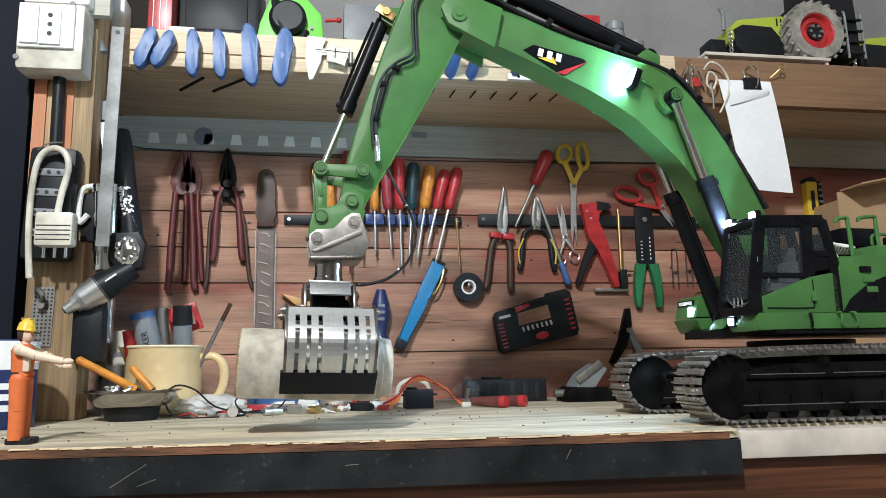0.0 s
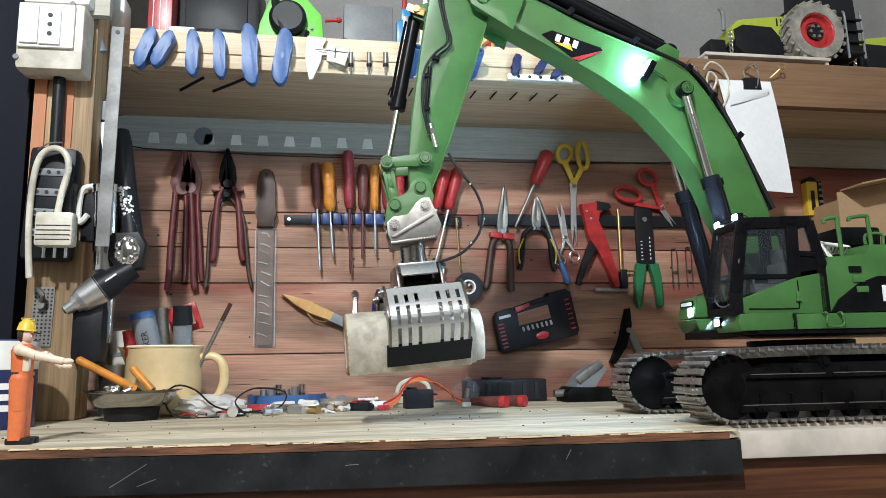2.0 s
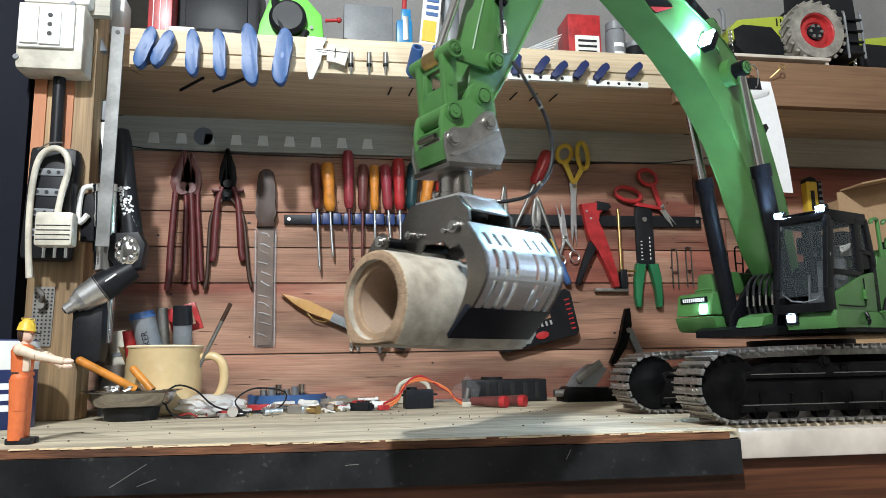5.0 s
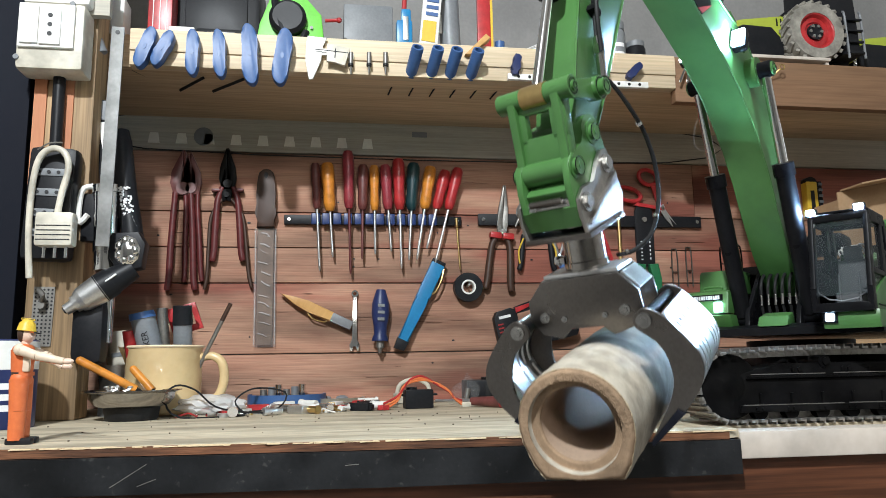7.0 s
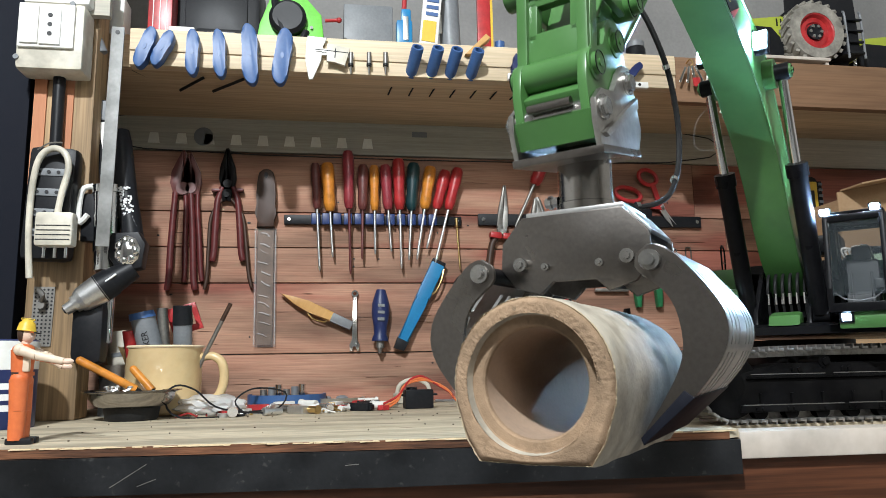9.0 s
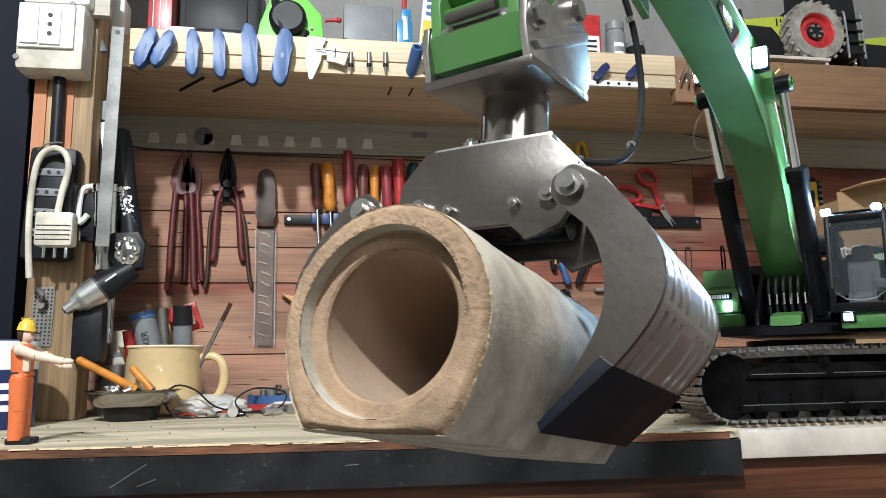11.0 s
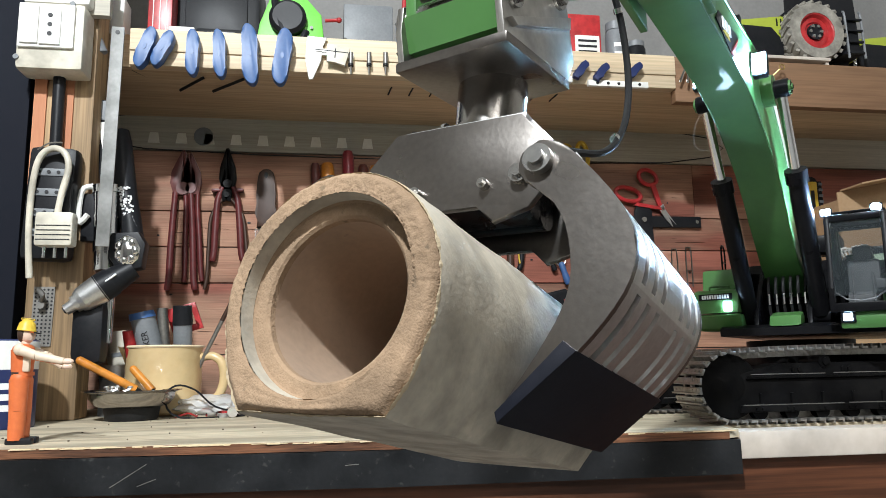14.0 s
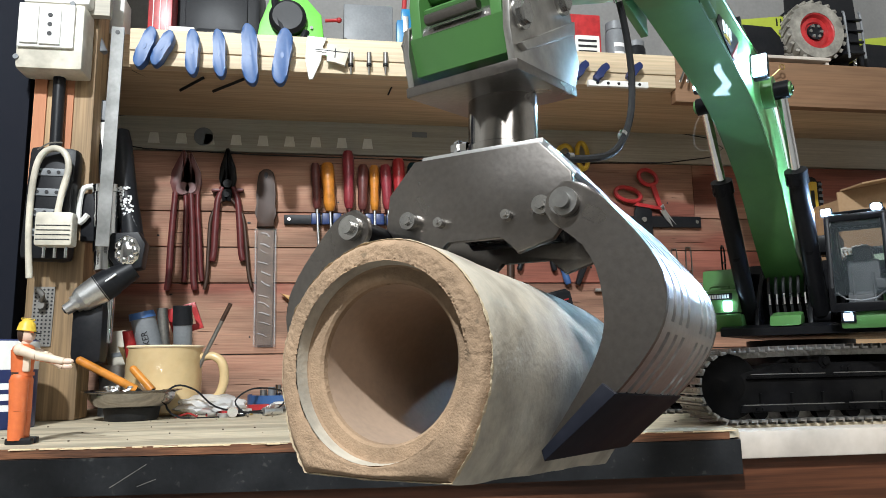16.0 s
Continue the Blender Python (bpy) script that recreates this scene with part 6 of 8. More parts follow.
part("bit", Form().ball((0.01, 0, 0.008), 0.008, (1.4, 1, 0.7)).ball((-0.018, 0.006, 0.008), 0.006, (1.6, 1, 0.8)), GREYPL, t)
# servo with orange leads
sx, sy = 0.1301, 1.0680
t = thing("servo_motor", "small black servo with orange and red leads", "servo", pose(sx, sy + 0.012, 0, 0, 0, 8))
part("case", Form().box((0, 0, 0.014), (0.042, 0.022, 0.027), bevel=0.002), BLACKPL, t)
part("gear_cap", Form().rod((-0.010, 0, 0.027), (-0.010, 0, 0.031), 0.008, n=18), BLACKPL, t)
part("ear", Form().box((0, 0, 0.020), (0.054, 0.020, 0.003), bevel=0.0006), BLACKPL, t)
for k in range(3):
    o = 0.003 * k
    part("lead", Form().tube([(-0.050 - o, -0.016, 0.003 + o), (-0.034, -0.016, 0.014 + o), (-0.024 + o, -0.014, 0.034 + o), (0.0, -0.013, 0.041 + o), (0.020, -0.010, 0.038), (0.040 + o, -0.012, 0.028 - o), (0.052, -0.012, 0.014), (0.064, -0.012, 0.004 + o)], 0.0017, 6), COPPERWIRE if k < 2 else REDPL, t, "orange lead")
part("connector", Form().box((-0.056, -0.016, 0.004), (0.016, 0.010, 0.007), bevel=0.001), REDPL, t, "red connector")
part("connector", Form().box((0.070, -0.012, 0.004), (0.014, 0.009, 0.007), bevel=0.001), CREAMPLASTIC, t, "cream connector")
hx, hy = 0.1492, 1.5594
t = thing("beige_lid", "beige plastic lid with an arched handle", "lid", pose(hx - 0.01, 1.22, 0))
part("lid", Form().lathe([(0.0, 0.002), (0.032, 0.002), (0.034, 0.016), (0.030, 0.019), (0.0, 0.019)], 32), CREAMPLASTIC, t)
part("handle", Form().tube([(-0.028, 0, 0.016), (-0.022, 0, 0.032), (0.0, 0, 0.040), (0.022, 0, 0.032), (0.028, 0, 0.016)], 0.0034, 8), CREAMPLASTIC, t)
fx, fy = 0.2911, 1.3154
t = thing("cooling_fan", "black cooling fan block lying on the bench", "fan", pose(fx, 1.21, 0))
part("frame", Form().box((0, 0, 0.019), (0.136, 0.05, 0.036), bevel=0.003), BLACKPL, t)
for k in range(6):
    part("vane", Form().box((-0.054 + 0.021 * k, -0.0262, 0.019), (0.009, 0.003, 0.026), pose(0, 0, 0), 0.001), BLACKRUBBER, t)
part("bore", Form().rod((-0.02, 0, 0.037), (-0.02, 0, 0.041), 0.018, n=20), BLACKRUBBER, t)
zx, zy = 0.2077, 1.3157
t = thing("zip_bag", "small clear zip bag with fittings", "bag", pose(zx, 1.14, 0))
part("bag", Form().prism([(-0.022, 0.0), (0.022, 0.004), (0.030, 0.026), (0.008, 0.050), (0.002, 0.036), (-0.014, 0.030)], -0.004, 0.004, pose(0, 0, 0, 80, 0, 0), 0.001), PLASTICWRAP, t)
part("fitting", Form().rod((0.004, -0.006, 0.006), (0.008, -0.006, 0.026), 0.004, n=10), SAWSTEEL, t)
for a, b in (((0.2816, 1.0552), 0.0), ((0.2507, 1.0402), 0.004)):
    t = thing("red_screwdriver", "small screwdriver with a red end cap on the bench", "screwdriver", pose(a[0], a[1] + b, 0.0085))
    part("handle", Form().rod((-0.004, 0, 0), (-0.040, 0.036, 0), 0.0085, 0.0060, n=16), MAROON, t)
    part("cap", Form().rod((0.003, -0.006, 0), (-0.004, 0, 0), 0.0088, n=18), REDPL, t, "red end cap")
    part("shaft", Form().rod((-0.040, 0.036, 0), (-0.088, 0.080, 0), 0.0022, n=8), STEEL, t)
vx, vy = 0.4357, 1.1906
t = thing("bench_vice", "dark grey machine vice behind the tracks", "vice", pose(vx, 1.16, 0))
part("bed", Form().prism([(-0.060, 0.0), (0.090, 0.0), (0.090, 0.020), (-0.050, 0.024), (-0.060, 0.016)], -0.03, 0.03, pose(0, 0, 0, 90, 0, 0), 0.002), CHASSISBLACK, t)
part("jaw", Form().prism([(-0.046, 0.022), (-0.012, 0.022), (0.010, 0.052), (-0.004, 0.060), (-0.030, 0.044)], -0.028, 0.028, pose(0, 0, 0, 90, 0, 0), 0.002), GREYPL, t)
part("jaw_plate", Form().box((0, -0.03, 0), (0.050, 0.004, 0.012), pose(-0.022, 0, 0.048, 0, -34, 0), 0.001), SAWSTEEL, t)
part("screw", Form().rod((-0.074, -0.005, 0.014), (-0.056, -0.005, 0.014), 0.006, n=14), SAWSTEEL, t)
# sawdust and chips on the top
f = Form()
for k in range(60):
    x, y = rc.uniform(-0.33, 0.36), rc.uniform(0.70, 1.02)
    f.box((x, y, 0.0008), (rc.uniform(0.0006, 0.0022), rc.uniform(0.0006, 0.0018), 0.0010), pose(0, 0, 0))
solid("wood_chip", f, BROWNPL, "tiny dark chips and crumbs scattered on the bench", "debris", kind="stuff")


# ---- the model excavator ----
XC, YC = 0.5465, 0.7823
digger = thing("model_excavator", "green radio-controlled scale model tracked excavator on the bench edge", "excavator", pose(XC, YC, 0))


def plane_y(form_poly, w0, w1, form=None, bevel=0.0):
    """An outline in (forward, height) made solid across, from w0 to w1 on the left."""
    return (form or Form()).prism(form_poly, w0, w1, UPRIGHT, bevel)


# forward is -x at rest and left is towards -y
UPRIGHT = Matrix(((-1, 0, 0, 0), (0, 0, -1, 0), (0, 1, 0, 0), (0, 0, 0, 1)))

# undercarriage: two tracks with single shoes
TR_A, TR_B, TR_R = 0.158, -0.158, 0.0370


def track_path(n):
    """Places and slopes of n shoes round the loop, in (forward, height)."""
    straight = TR_A - TR_B
    loop = 2 * straight + 2 * math.pi * TR_R
    out = []
    for i in range(n):
        s = loop * i / n
        if s < straight:
            out.append((TR_A - s, 2 * TR_R, 180.0, s / straight))
        elif s < straight + math.pi * TR_R:
            a = (s - straight) / TR_R
            out.append((TR_B - TR_R * math.sin(a), TR_R + TR_R * math.cos(a), 180 + math.degrees(a), -1))
        elif s < 2 * straight + math.pi * TR_R:
            out.append((TR_B + (s - straight - math.pi * TR_R), 0.0, 0.0, -1))
        else:
            a = (s - 2 * straight - math.pi * TR_R) / TR_R
            out.append((TR_A + TR_R * math.sin(a), TR_R - TR_R * math.cos(a), math.degrees(a), -1))
    return out


NSHOE = 84
pitch = (2 * (TR_A - TR_B) + 2 * math.pi * TR_R) / NSHOE
shoe_form = Form().box((0, 0.0008, 0), (pitch * 0.66, 0.0026, 0.054), bevel=0.0005)
shoe_form.box((-pitch * 0.24, -0.0014, 0), (0.0016, 0.0030, 0.053))
shoe_form.box((0, 0.0048, 0.007), (pitch * 1.0, 0.006, 0.004)).box((0, 0.0048, -0.007), (pitch * 1.0, 0.006, 0.004))
for w in (-0.021, -0.013, 0.013, 0.021):
    shoe_form.rod((pitch * 0.08, -0.0012, w), (pitch * 0.08, 0.0000, w), 0.0011, n=6)
SHOE = shoe_form.mesh("shoe", TRACKSTEEL)
for side, lat in (("near", 0.0960), ("far", -0.0760)):
    tr = new("track")
    tr.parent = digger
    tr.matrix_basis = UPRIGHT @ pose(0, 0, lat)
    tagged(tr, "worn steel crawler track with grouser shoes")
    for a, h, deg, top in track_path(NSHOE):
        sag = 0.0035 * math.sin(math.pi * top) ** 2 if top >= 0 else 0.0
        crown = 0.0045 * math.sin(math.pi * top) if top >= 0 else 0.0
        ob = new("shoe", SHOE)
        ob.parent = tr
        ob.matrix_basis = pose(a, h + crown - 0.3 * sag + (0.0032 if top < 0 and deg == 0 else 0.0032 * math.cos(radians(deg))), 0, 0, 0, deg)
    f = Form()
    body = [(TR_A + 0.004, 0.012), (TR_A - 0.010, 0.050), (TR_A - 0.060, 0.0585), (TR_B + 0.055, 0.060), (TR_B + 0.030, 0.050), (TR_B + 0.030, 0.012)]
    f.prism(body, -0.017, 0.0185, bevel=0.002)
    f.prism([(TR_A - 0.016, 0.0440), (TR_B + 0.040, 0.0455), (TR_B + 0.040, 0.0480), (TR_A - 0.018, 0.0465)], 0.018, 0.0222, bevel=0.0008)
    f.prism([(TR_A - 0.006, 0.0120), (TR_B + 0.032, 0.0120), (TR_B + 0.032, 0.0185), (TR_A - 0.008, 0.0185)], 0.018, 0.0228, bevel=0.001)
    part("track_frame", f, CHASSISBLACK, tr, "dusty black track frame")
    # bright strips laid along the frame's ribs as their edge highlights
    rail_ = Form()
    for a0, a1, hh in ((TR_A - 0.010, TR_A - 0.118, 0.0190), (TR_A - 0.124, TR_B + 0.034, 0.0192), (TR_A - 0.020, TR_A - 0.100, 0.0484), (TR_A - 0.110, TR_B + 0.042, 0.0488)):
        rail_.box(((a0 + a1) / 2, hh, 0.0222), (a0 - a1, 0.0008, 0.0014))
    part("worn_edge", rail_, TRACKSTEEL, tr, "thin steel strip standing in for a glint on the frame's edge")
    for k in range(8):
        a = TR_A - 0.030 - k * 0.0335
        part("roller", Form().rod((a, 0.0125, -0.018), (a, 0.0125, 0.018), 0.0080, n=18), CHASSISBLACK, tr)
        part("frame_bolt", Form().rod((a, 0.0152, 0.0225), (a, 0.0152, 0.0242), 0.0019, n=6).rod((a + 0.0065, 0.0152, 0.0225), (a + 0.0065, 0.0152, 0.0242), 0.0019, n=6), CHASSISBLACK, tr)
        part("gusset", Form().prism([(a - 0.0012, 0.0190), (a - 0.0012, 0.0300), (a + 0.0012, 0.0300), (a + 0.0012, 0.0190)], 0.018, 0.0214), CHASSISBLACK, tr)
    for a in (0.055, -0.055):
        part("carrier_roller", Form().rod((a, 0.060, -0.014), (a, 0.060, 0.0195), 0.0065, n=16).rod((a, 0.060, 0.019), (a, 0.060, 0.0215), 0.0035, n=10), CHASSISBLACK, tr)
    idler = Form().lathe([(0.004, -0.012), (0.030, -0.012), (0.0335, -0.008), (0.0335, 0.008), (0.030, 0.012), (0.0315, 0.0165), (0.0300, 0.0180), (0.012, 0.0186), (0.011, 0.0192), (0.0, 0.0192)], 32, pose(TR_A, TR_R, 0))
    part("idler", idler, CHASSISBLACK, tr, "black front idler wheel")
    sp = Form().lathe([(0.004, -0.010), (0.026, -0.010), (0.026, 0.010), (0.014, 0.012), (0.013, 0.018), (0.004, 0.018)], 28, pose(TR_B, TR_R, 0))
    for k in range(16):
        sp.box((0.028, 0, 0), (0.008, 0.005, 0.012), pose(TR_B, TR_R, 0, 0, 0, k * 22.5))
    part("sprocket", sp, CHASSISBLACK, tr, "toothed black drive sprocket")
    for k in range(5):
        a = TR_A - 0.075 - k * 0.055
        part("bolt", Form().rod((a, 0.0525, 0.018), (a, 0.0525, 0.0202), 0.0028, n=6).rod((a + 0.007, 0.0525, 0.018), (a + 0.007, 0.0525, 0.0202), 0.0028, n=6), CHASSISBLACK, tr)
f = Form().prism([(0.075, 0.046), (0.055, 0.070), (-0.055, 0.070), (-0.075, 0.046), (-0.075, 0.030), (0.075, 0.030)], -0.085, 0.065, UPRIGHT, 0.002)
f.rod((0, 0, 0.066), (0, 0, 0.084), 0.058, n=40)
part("car_body", f, CHASSISBLACK, digger, "black centre frame and slewing ring")

# upper structure, built facing -x, turned about the slewing ring
upper = new("upper_structure")
upper.parent = digger
tagged(upper, "green and black rotating upper structure with cab")


def upart(name, form, material, label=""):
    return part(name, form, material, upper, label)


f = plane_y([(0.112, 0.0880), (0.112, 0.0960), (0.100, 0.1000), (-0.225, 0.1000), (-0.225, 0.0880)], -0.062, 0.107, bevel=0.0015)
upart("deck", f, BLACK, "black turntable deck")
# left sill: green skirt with a light and grab loops
f = plane_y([(0.1290, 0.0915), (0.1320, 0.1000), (0.1290, 0.1090), (0.0720, 0.1100), (0.0700, 0.0925)], 0.058, 0.1085, bevel=0.002)
upart("front_sill", f, GREEN, "green front sill under the cab")
f = plane_y([(0.0690, 0.0925), (0.0690, 0.1085), (-0.2200, 0.1105), (-0.2200, 0.0945)], 0.096, 0.1090, bevel=0.0015)
upart("side_sill", f, GREEN, "green side sill")
for a in (0.072,):
    upart("hook", Form().tube([(-a, -0.109, 0.108), (-a - 0.001, -0.1125, 0.100), (-a - 0.001, -0.111, 0.095)], 0.0016), BLACK)
upart("grab_loop", Form().tube([(-0.0400, -0.109, 0.1085), (-0.0400, -0.1155, 0.1080), (-0.0400, -0.1160, 0.0960), (-0.0235, -0.1160, 0.0960), (-0.0235, -0.1155, 0.1080), (-0.0235, -0.109, 0.1085)], 0.0014), GREEN, "pale green grab loop")
f = Form().box((-0.1325, -0.0650, 0.1025), (0.0040, 0.0080, 0.0075), bevel=0.001)
upart("sill_light", f, LEDSOFT, "lit white step light")
upart("sill_light_rim", Form().box((-0.1312, -0.0650, 0.1025), (0.0030, 0.0135, 0.0115), bevel=0.001), BLACK)

# cab: black frame of pillars with real openings
CABL, CABR = 0.1060, 0.0500
CAB = [(0.1310, 0.1085), (0.1330, 0.1300), (0.1190, 0.2010), (0.1150, 0.2050), (0.0430, 0.2080), (0.0300, 0.1560), (0.0300, 0.1085)]


def pillar(a0, h0, a1, h1, wide, lat, form):
    d = Vector((a1 - a0, h1 - h0))
    nrm = Vector((-d.y, d.x)).normalized() * wide / 2
    return form.prism([(a0 + nrm.x, h0 + nrm.y), (a0 - nrm.x, h0 - nrm.y), (a1 - nrm.x, h1 - nrm.y), (a1 + nrm.x, h1 + nrm.y)], lat - 0.0025, lat + 0.0025, UPRIGHT, 0.0008)


f = Form()
for lat in (CABL - 0.003, CABR + 0.003):
    pillar(0.1290, 0.1080, 0.1300, 0.1310, 0.0135, lat, f)
    pillar(0.1300, 0.1300, 0.1170, 0.2030, 0.0121, lat, f)
    pillar(0.1180, 0.2035, 0.0420, 0.2060, 0.0121, lat, f)
    pillar(0.0630, 0.2050, 0.0645, 0.1480, 0.0135, lat, f)
    pillar(0.0430, 0.2060, 0.0320, 0.1560, 0.0108, lat, f)
    pillar(0.0330, 0.1600, 0.0330, 0.1085, 0.0108, lat, f)
    pillar(0.1240, 0.1475, 0.0640, 0.1475, 0.0054, lat, f)
    pillar(0.0640, 0.1720, 0.0360, 0.1700, 0.0054, lat, f)
for a, h, s in ((0.1315, 0.1120, 0.009), (0.1190, 0.2030, 0.007), (0.0430, 0.2050, 0.007), (0.0320, 0.1560, 0.006)):
    f.box((-a, -(CABL + CABR) / 2, h), (s, CABL - CABR - 0.002, s), bevel=0.001)
upart("cab_frame", f, BLACK, "black cab frame")
upart("cab_roof", plane_y([(0.1200, 0.2040), (0.1170, 0.2095), (0.0480, 0.2120), (0.0410, 0.2070)], CABR + 0.001, CABL - 0.001, bevel=0.002), BLACK, "black cab roof")
upart("cab_floor", Form().box((-0.082, -0.078, 0.1105), (0.096, 0.052, 0.004)), BLACK)
f = plane_y([(0.1255, 0.1090), (0.1240, 0.1250), (0.0640, 0.1460), (0.0350, 0.1510), (0.0320, 0.1450), (0.0320, 0.1090)], CABL - 0.0045, CABL - 0.0005, bevel=0.0008)
door = upart("cab_door", f, GREEN, "green lower cab door panel")
upart("door_handle", Form().box((-0.0640, -0.1070, 0.1270), (0.0035, 0.003, 0.0090), bevel=0.0008).box((-0.0640, -0.1075, 0.1225), (0.0055, 0.003, 0.0030), bevel=0.0008), GREEN)
f = Form().tube([(-0.1180, -0.1062, 0.1140), (-0.0700, -0.1062, 0.1140), (-0.0630, -0.1062, 0.1180), (-0.0630, -0.1062, 0.1430)], 0.0006, 6)
upart("door_seam", f, BLACK)
upart("side_window", plane_y([(0.1200, 0.1500), (0.1130, 0.1985), (0.0690, 0.2000), (0.0695, 0.1500)], CABL - 0.0032, CABL - 0.0022), GLASS, "clear cab side window")
upart("rear_window", plane_y([(0.0590, 0.1740), (0.0590, 0.1995), (0.0450, 0.2000), (0.0390, 0.1740)], CABL - 0.0032, CABL - 0.0022), GLASS)
upart("lower_window", plane_y([(0.1225, 0.1270), (0.1215, 0.1455), (0.0690, 0.1455), (0.0690, 0.1440)], CABL - 0.0032, CABL - 0.0022), GLASS)
upart("rear_lower_panel", plane_y([(0.0590, 0.1520), (0.0590, 0.1700), (0.0390, 0.1690), (0.0350, 0.1550)], CABL - 0.0040, CABL - 0.0020), BLACK)
f = Form().box((0, 0, 0), (0.0012, 0.046, 0.082), pose(-0.1262, -0.078, 0.1640, 0, 10.2, 0))
upart("windscreen", f, GLASS, "clear cab windscreen")
f = Form().tube([(-0.1290, -0.0565, 0.1270), (-0.1290, -0.0995, 0.1270), (-0.1200, -0.0995, 0.2000), (-0.1200, -0.0565, 0.2000)], 0.0009, 6, closed=True)
upart("windscreen_seal", f, GREYPL, "thin grey window seal")
f = Form().box((-0.068, -0.078, 0.140), (0.006, 0.030, 0.050), bevel=0.003).box((-0.078, -0.078, 0.124), (0.026, 0.030, 0.012), bevel=0.003).box((-0.066, -0.078, 0.172), (0.006, 0.018, 0.016), bevel=0.003)
upart("driver_seat", f, GREYPL, "grey cab seat")
f = Form().rod((-0.105, -0.070, 0.112), (-0.100, -0.070, 0.148), 0.0012).rod((-0.105, -0.088, 0.112), (-0.100, -0.088, 0.148), 0.0012).box((-0.094, -0.095, 0.136), (0.026, 0.010, 0.010), bevel=0.002)
upart("control_lever", f, GREYPL)
for k, (a, l, h) in enumerate(((0.1205, 0.0980, 0.2110), (0.1173, 0.0530, 0.2112))):
    lamp = upart("roof_light", Form().box((-a + 0.003, -l, h), (0.007, 0.0115, 0.0085), bevel=0.0015), BLACK, "black work light housing on the cab roof")
    part("lens", Form().box((-a - 0.0008, -l, h), (0.0015, 0.0075, 0.0050), bevel=0.0005), ROOFLED, lamp, "lit cold white lens")
    part("bracket", Form().tube([(-a + 0.003, -l, h + 0.002), (-a + 0.010, -l, h + 0.003), (-a + 0.018, -l, h - 0.002)], 0.0011), GREEN, lamp)
f = Form().rod((-0.1215, -0.058, 0.2085), (-0.1215, -0.094, 0.2085), 0.0012, n=8)
upart("roof_bar", f, BLACK)

# right-hand front box with a lit panel and steps
f = plane_y([(0.1020, 0.0990), (0.1080, 0.1120), (0.1060, 0.1130), (0.0300, 0.1130), (0.0300, 0.0960), (0.0980, 0.0960)], -0.092, -0.040, bevel=0.002)
upart("toolbox_base", f, GREEN, "green lower toolbox")
f = plane_y([(0.1070, 0.1145), (0.1020, 0.1390), (0.0960, 0.1410), (0.0550, 0.1410), (0.0550, 0.1145)], -0.090, -0.042, bevel=0.0025)
upart("toolbox", f, GREEN, "green front toolbox with a name plate")
f = plane_y([(0.0640, 0.1410), (0.0600, 0.1640), (0.0560, 0.1680), (0.0000, 0.1680), (0.0000, 0.1410)], -0.090, -0.046, bevel=0.0025)
upart("fuel_tank", f, GREEN, "green fuel tank behind the toolbox")
upart("tank_cap", Form().rod((-0.040, -0.066, 0.167), (-0.040, -0.066, 0.174), 0.0055, n=16), GREEN)
upart("toolbox_handle", Form().tube([(-0.085, -0.078 + 0.135, 0.1405), (-0.085, 0.056, 0.1455), (-0.085, 0.075, 0.1455), (-0.085, 0.075, 0.1405)], 0.0013), GREEN)
plate = upart("name_plate", Form().box((-0.1048, 0.066, 0.1325), (0.0010, 0.036, 0.0070), pose(0, 0, 0)), BLACK, "black name plate with pale bars")
for k in range(11):
    part("letter_bar", Form().box((-0.1056, 0.0525 + 0.0027 * k, 0.1325), (0.0006, 0.0018, 0.0042)), WHITEINK, plate)
upart("toolbox_light", Form().box((-0.1072, 0.0530, 0.1215), (0.0020, 0.0085, 0.0105), bevel=0.0008), LEDSOFT, "lit white toolbox light")
for yy in (0.052, 0.072):
    f = Form().tube([(-0.020, yy, 0.166), (-0.020, yy, 0.196), (-0.034, yy, 0.198), (-0.034, yy, 0.166)], 0.0011, 6).rod((-0.020, yy, 0.180), (-0.034, yy, 0.180), 0.0009, n=6)
    upart("tank_rail", f, BLACK, "black tubular hand rail")

# engine house
f = plane_y([(0.0290, 0.1100), (0.0300, 0.1560), (0.0250, 0.1680), (-0.0180, 0.1700), (-0.0200, 0.1810), (-0.2200, 0.1830), (-0.2250, 0.1100)], 0.070, 0.1060, bevel=0.0015)
upart("engine_side", f, GREEN, "green engine house side")
f = plane_y([(0.0290, 0.1105), (0.0200, 0.1230), (-0.0050, 0.1400), (-0.0250, 0.1470), (-0.2250, 0.1500), (-0.2250, 0.1105)], 0.1058, 0.1072)
upart("side_stripe", f, BLACK, "black sweeping side stripe")
for k in range(3):
    f = Form().box((0.002 + 0.003 * k, -0.1066, 0.1545 - 0.0105 * k), (0.0135, 0.003, 0.0065), bevel=0.001)
    upart("step_recess", f, BLACK if k == 0 else GREEN)
upart("side_mark", Form().box((0.0330, -0.1076, 0.1290), (0.007, 0.0012, 0.017), bevel=0.0004), WHITEINK, "white mark on the side stripe")
f = plane_y([(0.0100, 0.1650), (0.0000, 0.1760), (-0.2200, 0.1850), (-0.2200, 0.1100), (0.0100, 0.1100)], -0.060, 0.0690, bevel=0.003)
upart("engine_hood", f, BLACK, "black engine deck")
f = plane_y([(-0.2250, 0.0960), (-0.2700, 0.1000), (-0.2760, 0.1500), (-0.2300, 0.1830)], -0.090, 0.1060, bevel=0.004)
upart("counterweight", f, GREEN, "green rounded counterweight")
